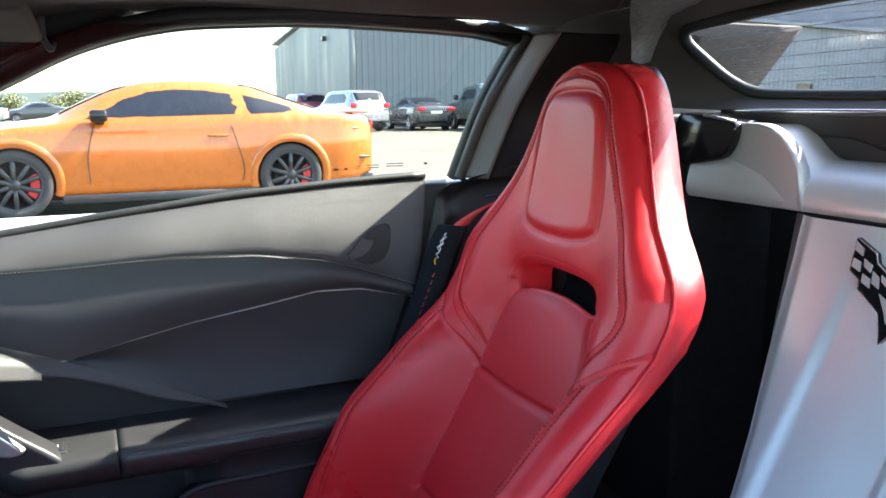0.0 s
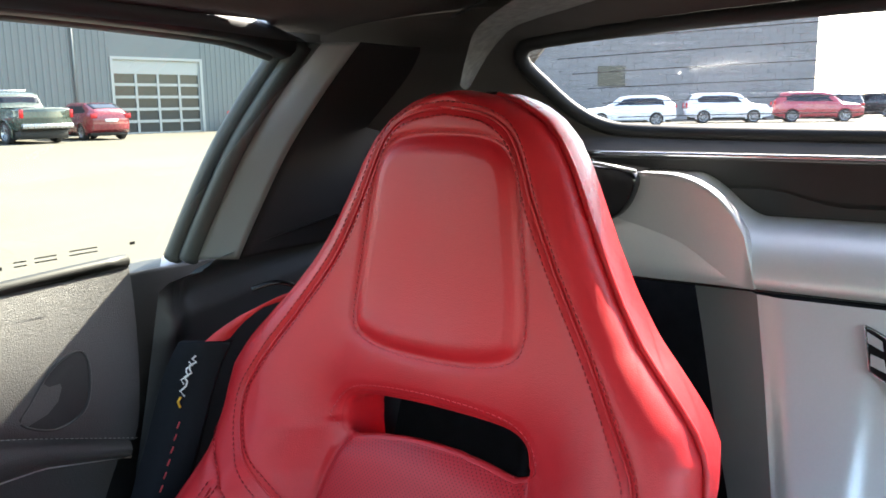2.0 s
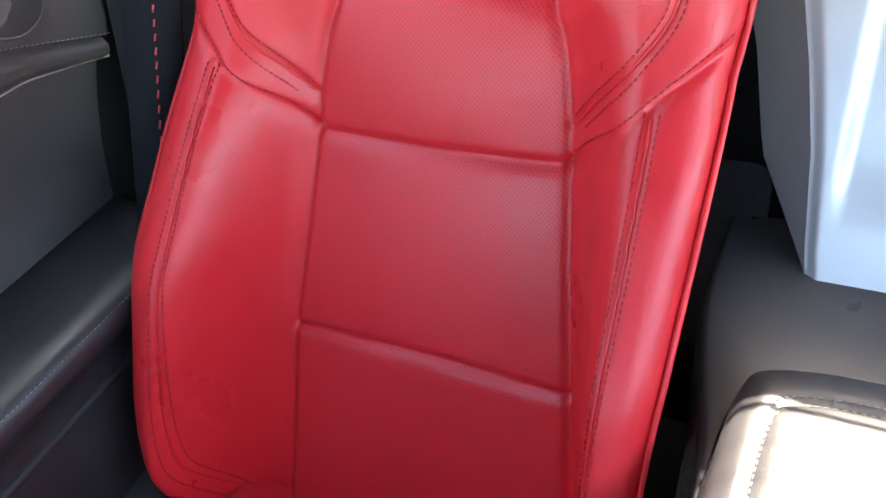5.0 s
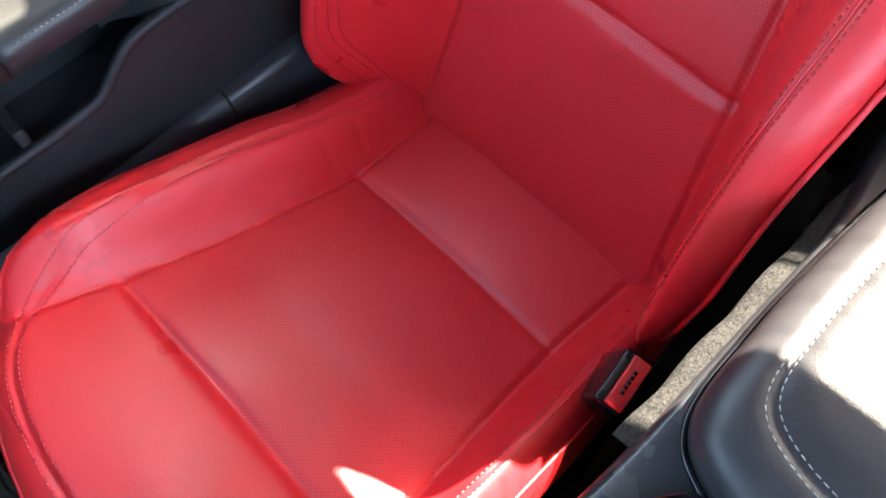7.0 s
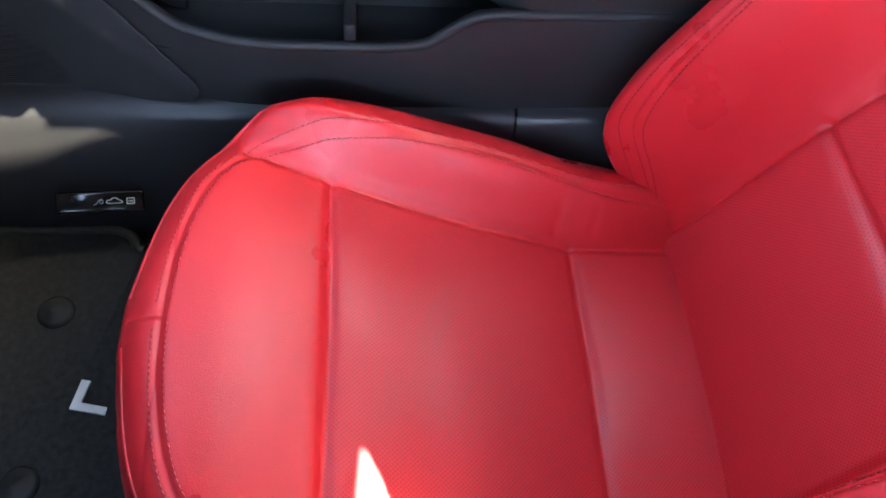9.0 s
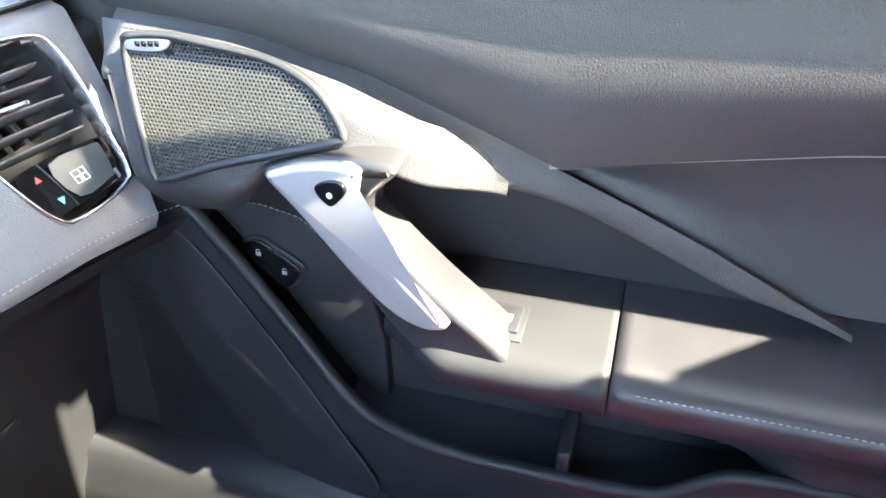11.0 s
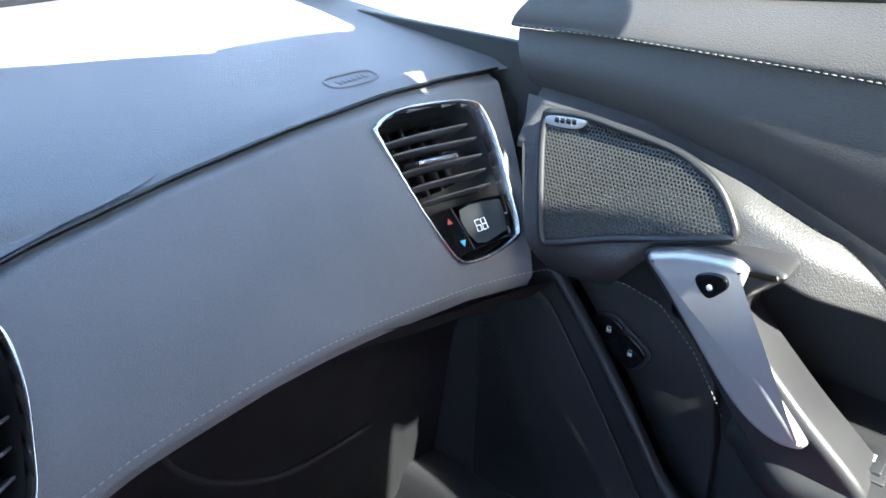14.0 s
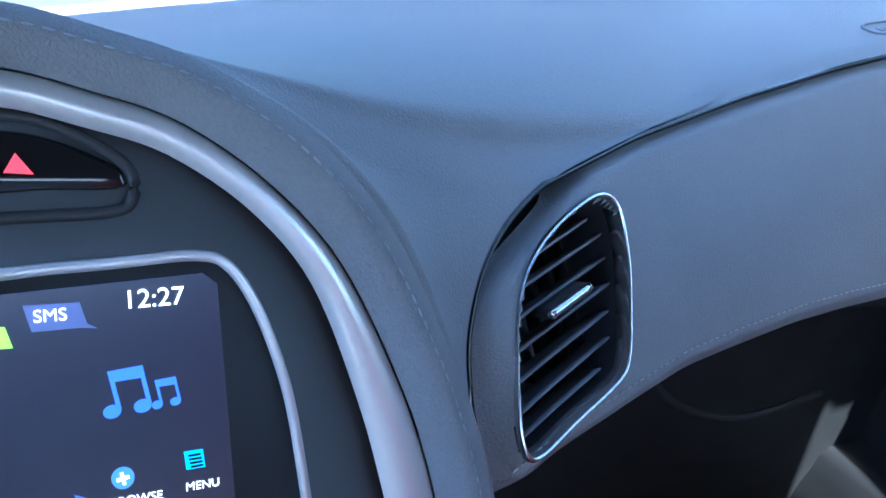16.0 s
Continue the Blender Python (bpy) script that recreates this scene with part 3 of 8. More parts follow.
def build_cushion(seat):
    ys = np.concatenate([np.linspace(-0.035, 0.50, 170)[:-1], np.linspace(0.50, 0.556, 40)])
    nf = 160
    U = np.linspace(-1, 1, nf + 1)[None, :] * cush_w(ys)[:, None]
    Y = np.repeat(ys[:, None], nf + 1, 1)
    Z = cush_top(U, Y)
    verts = [(XS + cslim(float(U[j, i])), fwd(float(Y[j, i])), float(Z[j, i])) for j in range(len(ys)) for i in range(nf + 1)]
    N3 = grid_normals(np.array([p[0] for p in verts]).reshape(U.shape), np.array([p[1] for p in verts]).reshape(U.shape), Z, 1)
    uv = [(float(U[j, i]) + 0.5, float(Y[j, i]) + 0.5) for j in range(len(ys)) for i in range(nf + 1)]
    Uc, Yc = (U[:-1, :-1] + U[1:, 1:]) / 2, (Y[:-1, :-1] + Y[1:, 1:]) / 2
    ring = np.interp(np.abs(Uc), [0, 0.05, 0.10, 0.150, 0.184, 0.2, 0.3], [0.516, 0.513, 0.505, 0.487, 0.452, -1, -1])
    kind = np.zeros(Uc.shape, int)
    mid = np.abs(Uc) <= cush_c(Yc)
    kind[(~mid) & (Uc > 0)] = 4
    kind[(~mid) & (Uc <= 0)] = 5
    kind[(Yc > ring) & (Yc > 0.40)] = 6
    kind[mid & (Yc <= ring) & (Yc > 0.384)] = 1
    kind[mid & (Yc <= 0.384) & (Yc > 0.143)] = 2
    kind[mid & (Yc <= 0.143)] = 3
    w = nf + 1
    names = {1: ("front_panel", red_leather, ""), 2: ("centre_panel", red_perf, "perforated red leather"), 3: ("rear_panel", red_perf, "perforated red leather"), 4: ("side_bolster", red_leather, ""), 5: ("side_bolster", red_leather, ""), 6: ("front_border", red_leather, "")}
    for k, (nm, mt, lab) in names.items():
        jj, ii = np.where(kind == k)
        idx, vv, ff, uu, nn = {}, [], [], [], []
        for j, i in zip(jj, ii):
            q = []
            for n in (j * w + i, j * w + i + 1, (j + 1) * w + i + 1, (j + 1) * w + i):
                if n not in idx:
                    idx[n] = len(vv)
                    vv.append(verts[n])
                    uu.append(uv[n])
                    nn.append(tuple(N3[n]))
                q.append(idx[n])
            ff.append(q)
        part(nm, (vv, ff), mt, seat, lab, uvs=uu, normals=nn)
    # skirt all round the front and sides
    rim = [(XS + cslim(-float(cush_w(y))), y, float(cush_top(np.array([-cush_w(y)]), np.array([y]))[0])) for y in ys[::3]]
    rim += [(XS + float(cush_w(y)), y, float(cush_top(np.array([cush_w(y)]), np.array([y]))[0])) for y in ys[::-3]]
    v, f = [], []
    for k in range(9):
        t = k / 8
        for x, y, z in rim:
            out = Vector((x - XS, (y - 0.2) * 0.9, 0)).normalized() * (0.010 * math.sin(math.pi * min(1, t * 1.6)) - 0.02 * t)
            v.append((x + out.x, fwd(y) + out.y, z * (1 - t) + (0.265) * t))
    n = len(rim)
    for k in range(8):
        f += [(k * n + i, (k + 1) * n + i, (k + 1) * n + i + 1, k * n + i + 1) for i in range(n - 1)]
    part("skirt", (v, f), red_leather, seat)
    on = lambda a, b, up=0.0006: Vector((XS + cslim(a), fwd(b), float(cush_top(np.array([a]), np.array([b]))[0]) + up))
    for sg in (-1, 1):
        line = cushion_half["ring"]
        for o in (-0.006, 0.006):
            pts = []
            for (ax, ay), (bx, by) in zip(line, line[1:]):
                d = Vector((bx - ax, by - ay)).normalized()
                pts.append(on(sg * (ax - d.y * o), ay + d.x * o))
            part("stitching", stitches([p + Vector((0, 0, 0.0004)) for p in spline(pts, 2)], 0.0036, 0.0018, 0.0008), red_thread, seat)
        cord = [Vector((XS + cslim(sg * float(cush_w(y)) * 0.972), fwd(y * 0.985), float(cush_top(np.array([sg * cush_w(y) * 0.972]), np.array([y * 0.985]))[0]) - 0.001)) for y in ys[::4]]
        part("piping", tube(cord, 0.0022, 6), red_leather, seat)
    # black base and runners
    part("seat_base", block(XS - 0.20, XS + 0.20, -0.02, 0.46, 0.215, 0.30, 0.02, 3), black_plastic, seat)
    for sg in (-1, 1):
        part("seat_rail", block(XS + sg * 0.19 - 0.02, XS + sg * 0.19 + 0.02, -0.1, 0.5, 0.178, 0.214, 0.004), black_plastic, seat)


seat = thing("passenger_seat", "bright red leather bucket seat with perforated middle and head slot", "car seat", (XS, 0.15, 0.178))
build_backrest(seat)
build_cushion(seat)

# ---- the passenger door ----
belt_z = soft_table([-0.19, -0.1, 0.0, 0.17, 0.335, 0.5, 0.7, 0.80], [0.974, 0.971, 0.966, 0.953, 0.934, 0.912, 0.890, 0.880])
stitch_z = soft_table([-0.20, -0.11, -0.013, 0.03, 0.14, 0.26, 0.41, 0.55, 0.67, 0.80], [0.772, 0.802, 0.836, 0.849, 0.868, 0.873, 0.869, 0.869, 0.868, 0.862], blur=6)
crease_z = soft_table([-0.20, -0.116, -0.036, 0.04, 0.12, 0.235, 0.333, 0.416, 0.45], [0.750, 0.778, 0.797, 0.800, 0.787, 0.771, 0.752, 0.734, 0.726], blur=5)
diag_z = soft_table([0.18, 0.208, 0.30, 0.35, 0.41, 0.481, 0.564, 0.651, 0.70, 0.753, 0.80], [0.625, 0.638, 0.682, 0.704, 0.728, 0.757, 0.789, 0.808, 0.813, 0.816, 0.818], blur=5)
lip_z = soft_table([-0.20, 0.088, 0.235, 0.256, 0.275, 0.301, 0.35, 0.45, 0.50, 0.546, 0.575, 0.616, 0.656, 0.70, 0.80], [0.536, 0.536, 0.533, 0.529, 0.515, 0.492, 0.487, 0.487, 0.491, 0.500, 0.524, 0.572, 0.617, 0.664, 0.765], blur=3)
YB, YF = -0.165, 0.752   # the door's rear and front edges


def rear_edge(z):
    return float(np.interp(z, [0.2, 0.626, 0.708, 0.83, 0.975], [-0.02, -0.073, -0.102, -0.133, -0.166]))


door = thing("door_1", "closed black leather-trimmed passenger door with silver pull handle", "car door", (0.72, 0.3, 0.36), kind="structure")


def strip(lo, hi, xs, n=90, m=12, y0=None, y1=YF):
    """A trim skin between two lines along the door; xs(y, t) gives how far out it lies."""
    def fn(a, b):
        ya = rear_edge(0.8) if y0 is None else y0
        y = ya + (y1 - ya) * a
        z0, z1 = float(lo(y)), float(hi(y))
        z = z0 + (z1 - z0) * b
        ye = y1 if y1 != YF else 0.702 + 0.345 * (z - 0.67)
        ya = rear_edge(z) if y0 is None else y0
        y = ya + (ye - ya) * a
        return xs(y, b), y, z
    return sheet(n, m, fn, flip=True)


part("belt_pad", strip(stitch_z, belt_z, lambda y, t: 0.700 + 0.004 * math.exp(-(t / 0.05) ** 2) + 0.050 * t ** 1.7), door_leather, door, "padded leather top")
upper_lo = lambda y: max(float(crease_z(y)) if y < 0.43 else 0, float(diag_z(y)) if y > 0.40 else 0)
part("upper_panel", strip(upper_lo, lambda y: stitch_z(y) - 0.002, lambda y, t: 0.724 - 0.016 * math.sin(math.pi * min(1, 0.15 + t * 0.85)) * 0.9 - 0.012 * t), door_leather, door)
rear_lo = lambda y: 0.634 if y < 0.20 else float(diag_z(y)) - 0.004
part("rear_panel", strip(rear_lo, lambda y: crease_z(y) - 0.003, lambda y, t: 0.738 - 0.012 * t + 0.010 * math.sin(math.pi * t), y1=0.424, n=70), door_leather, door)
part("crease_piping", tube([(0.7215, y, float(crease_z(y)) - 0.001) for y in np.linspace(-0.13, 0.418, 50)], 0.0022, 6), satin, door, "thin pale welt")
# sweep that runs from the loudspeaker down to the armrest
prof = [(0.004, 0.722), (0.000, 0.714), (-0.008, 0.705), (-0.020, 0.694), (-0.034, 0.684), (-0.041, 0.683), (-0.045, 0.692), (-0.047, 0.714), (-0.049, 0.748)]
ys = list(np.linspace(0.19, 0.744, 90))
v = []
for y in ys:
    w, fade = smooth01(0.385, 0.56, y), smooth01(0.19, 0.30, y)
    v += [((0.722 - (0.722 - x) * (0.08 + 0.92 * w)) if x < 0.73 else x, y, float(diag_z(y)) + d * (0.10 + 0.35 * fade + 0.55 * w)) for d, x in prof]
k = len(prof)
part("sweep_trim", (v, [(j * k + i, j * k + i + 1, (j + 1) * k + i + 1, (j + 1) * k + i) for j in range(len(ys) - 1) for i in range(k - 1)]), door_leather, door)


def pod_lean(z):
    """The loudspeaker pod leans back: its foot stands nearer the seat than its top."""
    return -0.36 * max(0.0, 0.80 - z) * smooth01(0.655, 0.720, z)


def leaning(geo):
    return [(x + pod_lean(z), y, z) for x, y, z in geo[0]], geo[1]


pod_lo = lerp_table([0.42, 0.50, 0.56, 0.622, 0.655, 0.69, 0.708, 0.76], [0.700, 0.722, 0.742, 0.730, 0.702, 0.673, 0.667, 0.660])
part("speaker_pod", leaning(strip(pod_lo, lambda y: diag_z(y) - 0.004, lambda y, t: 0.690 + 0.008 * smooth01(0.56, 0.50, y) + 0.040 * smooth01(0.515, 0.44, y) + 0.016 * max(0.0, 2 * t - 1) ** 4 + 0.012 * (1 - min(1, t * 6)) ** 2, y0=0.445, n=80, m=24)), door_leather, door)
seam_z = soft_table([0.50, 0.54, 0.556, 0.579, 0.614, 0.649, 0.68, 0.70, 0.76], [0.500, 0.566, 0.592, 0.626, 0.658, 0.665, 0.663, 0.659, 0.650], blur=4)
part("pod_underside", sheet(50, 10, lambda a, b: (lambda y: (0.700 + pod_lean(float(pod_lo(y))) * (1 - b) + 0.017 * b + 0.006 * math.sin(math.pi * b), y, float(pod_lo(y)) + 0.002 + (float(seam_z(y)) - 0.002 - float(pod_lo(y))) * b))(0.604 + 0.108 * a)), soft_black, door)
# loudspeaker: frame, mesh of round holes, badge
SPK = [(0.7225, 0.801), (0.712, 0.8085), (0.685, 0.811), (0.655, 0.808), (0.615, 0.803), (0.590, 0.795), (0.573, 0.785), (0.561, 0.772), (0.5535, 0.760), (0.559, 0.7555), (0.60, 0.743), (0.65, 0.728), (0.688, 0.7135), (0.699, 0.717), (0.712, 0.757)]
grille = thing("speaker_grille", "black perforated loudspeaker grille set in the door panel", "speaker", (0.688, 0.64, 0.76))
loop = [(a, b) for a, b in flat2(SPK, 4, True)]
part("grille_frame", leaning(tube([(0.6875, a, b) for a, b in loop], 0.0032, 6, closed=True)), black_plastic, grille)
part("grille_backing", leaning(prism([(0.6905, a, b) for a, b in loop], (0.004, 0, 0))), surface("speaker_cloth", (0.006, 0.006, 0.006), 0.8), grille)
hv, hf = [], []
step, row = 0.0031, 0
gz = 0.712
holes = []
while gz < 0.812:
    gy = 0.55 + (step / 2 if row % 2 else 0)
    while gy < 0.726:
        holes.append((gy, gz))
        gy += step
    gz += step * 0.866
    row += 1
hy, hz = np.array([h[0] for h in holes]), np.array([h[1] for h in holes])
ok = inside(hy, hz, loop) & (seam_distance(hy, hz, loop + loop[:1]) > 0.0026)
for y, z in np.array(holes)[ok]:
    n = len(hv)
    for r, dx in ((step * 0.578, 0.0), (step * 0.36, 0.0), (step * 0.33, 0.0010)):
        for s in range(6):
            w = math.pi / 6 + s * math.pi / 3
            hv.append((0.6872 + dx, y + r * math.cos(w), z + r * math.sin(w)))
    for q in range(2):
        hf += [(n + q * 6 + s, n + q * 6 + (s + 1) % 6, n + q * 6 + 6 + (s + 1) % 6, n + q * 6 + 6 + s) for s in range(6)]
part("grille_mesh", leaning((hv, hf)), mesh_black, grille, "fine honeycomb mesh", smooth=False)["kind"] = "stuff"
badge = part("badge", leaning(prism([(0.685, a, b) for a, b in flat2([(0.720, 0.799), (0.718, 0.8055), (0.700, 0.808), (0.684, 0.8085), (0.688, 0.802), (0.700, 0.799)], 4, True)], (0.002, 0, 0), 0.0006)), satin, grille, "small silver badge")
for i in range(4):
    part("badge_mark", block(0.6842, 0.6847, 0.7115 - i * 0.0052 - 0.0036, 0.7115 - i * 0.0052, 0.8018 + i * 0.0005, 0.8058 + i * 0.0005, 0), gloss_black, badge)
# recess behind the handle
part("recess_wall", strip(lambda y: 0.46, lambda y: diag_z(y) - 0.006 if y < 0.5 else 0.745, lambda y, t: 0.748 + 0.006 * math.sin(3 * t), y0=0.20, y1=0.66, n=30), soft_black, door)
# lock panel with its two switches
LOCK = [(0.706, 0.657), (0.69, 0.660), (0.655, 0.664), (0.62, 0.660), (0.596, 0.645), (0.575, 0.622), (0.560, 0.60), (0.548, 0.54), (0.545, 0.470), (0.570, 0.480), (0.600, 0.520), (0.655, 0.602), (0.692, 0.645)]
part("lock_panel", prism([(0.7215, a, b) for a, b in LOCK], (0.012, 0, 0), 0.002), soft_black, door)
lock = thing("lock_switch", "pair of black door lock switches with pale padlock marks", "switch", (0.72, 0.645, 0.605))
bez = [(0.673, 0.623), (0.656, 0.6305), (0.640, 0.622), (0.617, 0.607), (0.620, 0.592), (0.634, 0.581), (0.645, 0.586), (0.667, 0.606)]
part("bezel", prism([(0.7185, a, b) for a, b in flat2(bez, 4, True)], (0.004, 0, 0), 0.001), black_plastic, lock)
for dy, dz, pts in ((0, 0, [(0.669, 0.621), (0.656, 0.627), (0.643, 0.619), (0.652, 0.604), (0.664, 0.607)]), (0, 0, [(0.641, 0.617), (0.621, 0.605), (0.624, 0.593), (0.635, 0.584), (0.650, 0.602)])):
    key = part("key", prism([(0.7160, a, b) for a, b in flat2(pts, 4, True)], (0.004, 0, 0), 0.0012), gloss_black, lock)
    cy, cz = sum(p[0] for p in pts) / len(pts), sum(p[1] for p in pts) / len(pts)
    part("padlock_mark", join(block(0.7153, 0.7158, cy - 0.0022, cy + 0.0022, cz - 0.003, cz + 0.0005, 0), tube([(0.7156, cy - 0.0016, cz), (0.7156, cy - 0.0014, cz + 0.003), (0.7156, cy + 0.0014, cz + 0.003), (0.7156, cy + 0.0016, cz + 0.001)], 0.0004, 5)), white_ink, key)

# pull handle
handle = thing("pull_handle", "angled door pull with satin silver face and black grip", "door handle", (0.66, 0.5, 0.64))
OUT = [(0.614, 0.731), (0.598, 0.7385), (0.575, 0.746), (0.548, 0.7525), (0.522, 0.7535), (0.509, 0.7495), (0.518, 0.738), (0.530, 0.724), (0.534, 0.709), (0.528, 0.699), (0.48, 0.660), (0.428, 0.617), (0.432, 0.603), (0.443, 0.597), (0.470, 0.594), (0.500, 0.606), (0.530, 0.634), (0.575, 0.682), (0.61, 0.719)]


def handle_x(y, z):
    # bows towards the seat in its middle and lower half
    return 0.662 - 0.018 * smooth01(0.60, 0.46, y)


def slab(outline, lift, back, bevel, seg=3):
    g = prism([(0, a, b) for a, b in flat2(outline, 4, True)], (back, 0, 0), bevel, seg)
    return [(x + handle_x(y, z) - lift, y, z) for x, y, z in g[0]], g[1]


def rounded_slab(outline, lift, depth, r):
    """A plate with a soft rolled edge; the outline may have hollows."""
    loop = flat2(outline, 5, True)
    n = len(loop)
    area = sum(loop[i - 1][0] * loop[i][1] - loop[i][0] * loop[i - 1][1] for i in range(n))
    nor = []
    for i in range(n):
        d = Vector((loop[(i + 2) % n][0] - loop[i - 2][0], loop[(i + 2) % n][1] - loop[i - 2][1])).normalized()
        nor.append((-d.y, d.x) if area > 0 else (d.y, -d.x))
    v = []
    for w in (90, 70, 50, 30, 12, 0):
        o, x = r * (1 - math.cos(radians(w))), r * (1 - math.sin(radians(w)))
        v += [(handle_x(a + p * o, b + q * o) - lift + x, a + p * o, b + q * o) for (a, b), (p, q) in zip(loop, nor)]
    v += [(handle_x(a, b) - lift + depth, a, b) for a, b in loop]
    f = [(k * n + i, (k + 1) * n + i, (k + 1) * n + (i + 1) % n, k * n + (i + 1) % n) for k in range(6) for i in range(n)]
    return v, f + [tuple(range(n))]


part("grip", rounded_slab(OUT, 0.0, 0.042, 0.0065), dark_leather, handle, "black soft grip")
SIL = [(0.6085, 0.7285), (0.596, 0.7365), (0.575, 0.744), (0.548, 0.750), (0.538, 0.7495), (0.5335, 0.7455), (0.536, 0.730), (0.5395, 0.716), (0.537, 0.704), (0.529, 0.695), (0.500, 0.670), (0.472, 0.644), (0.470, 0.637), (0.476, 0.6325), (0.490, 0.6305), (0.510, 0.636), (0.532, 0.650), (0.560, 0.676), (0.590, 0.708)]
part("silver_face", slab(SIL, 0.007, 0.009, 0.006, 4), satin, handle, "satin silver face")
button = part("latch_button", slab([(0.5675, 0.731), (0.558, 0.7375), (0.547, 0.739), (0.543, 0.733), (0.548, 0.725), (0.556, 0.718), (0.565, 0.7235)], 0.0105, 0.006, 0.0015), gloss_black, handle, "black latch button")
bm = bmesh.new()
bmesh.ops.create_uvsphere(bm, u_segments=12, v_segments=8, radius=0.0024)
part("dot", moved(from_bm(bm), Matrix.Translation((handle_x(0.556, 0.728) - 0.0112, 0.5555, 0.7275)) @ Matrix.Diagonal((0.3, 1, 1, 1))), white_ink, button)
# armrest, one leather body and a hard front cap with the window switch
arm = [(0.752, 0.624), (0.735, 0.619), (0.705, 0.6185), (0.668, 0.618), (0.650, 0.615), (0.6395, 0.608), (0.637, 0.597), (0.644, 0.578), (0.662, 0.563), (0.70, 0.553), (0.75, 0.550)]


def arm_piece(y0, y1, n, grow=0.0, nose=0.0):
    v, f = [], []
    k = len(arm)
    for j in range(n + 1):
        y = y0 + (y1 - y0) * j / n
        t = smooth01(y1 - nose, y1, y) if nose else 0.0
        for x, z in arm:
            xx, zz = 0.70 + (x - 0.70) * (1 - 0.25 * t * (x < 0.70)), 0.598 + (z - 0.598) * (1 + grow) * (1 - 0.35 * t * t)
            v.append((xx + (0.02 * t * t if x < 0.69 else 0), y, zz))
    f = [(j * k + i, (j + 1) * k + i, (j + 1) * k + i + 1, j * k + i + 1) for j in range(n) for i in range(k - 1)]
    f += [tuple(range(k)), tuple(n * k + i for i in range(k))[::-1]]
    return v, f


part("armrest", arm_piece(-0.09, 0.352, 40), dark_leather, door, "soft leather armrest")
part("armrest_cap", arm_piece(0.3535, 0.530, 30, -0.02, 0.06), soft_black, door, "hard black front of the armrest")
part("armrest_stitching", stitches([(0.6392, y, 0.6088) for y in np.linspace(-0.09, 0.34, 60)], 0.0032, 0.0020, 0.00045), white_thread, door, "pale stitching")
switch = thing("window_switch", "black window switch in a small recess on the armrest", "switch", (0.685, 0.44, 0.617))
part("recess", block(0.662, 0.706, 0.420, 0.470, 0.6155, 0.6185, 0.001), black_plastic, switch)
key = part("rocker", moved(block(-0.015, 0.015, -0.010, 0.010, -0.003, 0.0015, 0.001), pose(0.684, 0.434, 0.6190, -6, 0, 0)), black_plastic, switch)
part("window_mark", block(0.680, 0.688, 0.431, 0.437, 0.6203, 0.6209, 0), white_ink, key)
# pocket and lower panel
part("pocket_back", strip(lambda y: 0.44, lambda y: 0.60, lambda y, t: 0.735, y0=-0.10, y1=0.62, n=10, m=2), soft_black, door)
low_x = lambda y, t: 0.656 + 0.036 * smooth01(0.46, 0.72, y) + 0.018 * (1 - t) ** 2
part("lower_panel", strip(lambda y: 0.372 - 0.03 * smooth01(0.5, 0.8, y), lambda y: lip_z(y), low_x, y0=-0.10, y1=0.79, n=120), soft_black, door, "hard black lower panel with map pocket")
part("pocket_lip", tube([(low_x(y, 1.0) + 0.004, y, float(lip_z(y)) - 0.002) for y in np.linspace(-0.10, 0.715, 130)], 0.0062, 8), soft_black, door)
part("pocket_floor", strip(lambda y: 0.47, lambda y: 0.475, lambda y, t: 0.668 + 0.07 * t, y0=-0.1, y1=0.58, n=8, m=2), soft_black, door)
part("armrest_apron", sheet(50, 10, lambda a, b: (lambda y: (0.6405 + (low_x(y, 1.0) - 0.6395) * b + 0.008 * math.sin(math.pi * b) + 0.045 * smooth01(0.20, 0.262, y), y, 0.584 + (float(lip_z(y)) - 0.008 - 0.584) * b))(-0.098 + 0.36 * a), flip=False), soft_black, door, "panel under the armrest, closing the map pocket")
part("pocket_divider", block(0.664, 0.735, 0.372, 0.384, 0.47, 0.508, 0.003), soft_black, door)
KICK = [(0.719, 0.646), (0.700, 0.632), (0.656, 0.578), (0.60, 0.508), (0.565, 0.462), (0.538, 0.422), (0.541, 0.405), (0.556, 0.397), (0.62, 0.386), (0.70, 0.376), (0.78, 0.372), (0.78, 0.648)]
def on_low(a, b):
    return low_x(a, (b - 0.36) / 0.25) - 0.002
gk = prism([(0, a, b) for a, b in flat2(KICK[:-2], 3) + KICK[-2:]], (0.003, 0, 0), 0.0012)
kick = part("lower_grille", ([(x + on_low(y, 0.5) - 0.004, y, z) for x, y, z in gk[0]], gk[1]), soft_black, door, "finely ribbed lower speaker cover")
ribs = []
z = 0.40
while z < 0.635:
    y0 = float(np.interp(z, [0.40, 0.42, 0.462, 0.578, 0.632], [0.56, 0.552, 0.577, 0.668, 0.712]))
    if y0 < 0.77:
        ribs.append(block(on_low((y0 + 0.78) / 2, 0.5) - 0.0054, on_low((y0 + 0.78) / 2, 0.5) - 0.0038, y0, 0.775, z, z + 0.0013, 0))
    z += 0.0030
part("ribs", join(*ribs), soft_black, kick, smooth=False)["kind"] = "stuff"
part("belt_stitching", stitches([(0.6985, y, float(stitch_z(y)) + 0.003) for y in np.linspace(-0.125, 0.762, 160)], 0.0032, 0.0020, 0.00036), white_thread, door, "pale stitching")
part("pod_stitching", stitches([(0.7145, y, float(seam_z(y)) + 0.001) for y in np.linspace(0.712, 0.545, 40)], 0.0032, 0.0020, 0.00045), white_thread, door, "pale stitching")
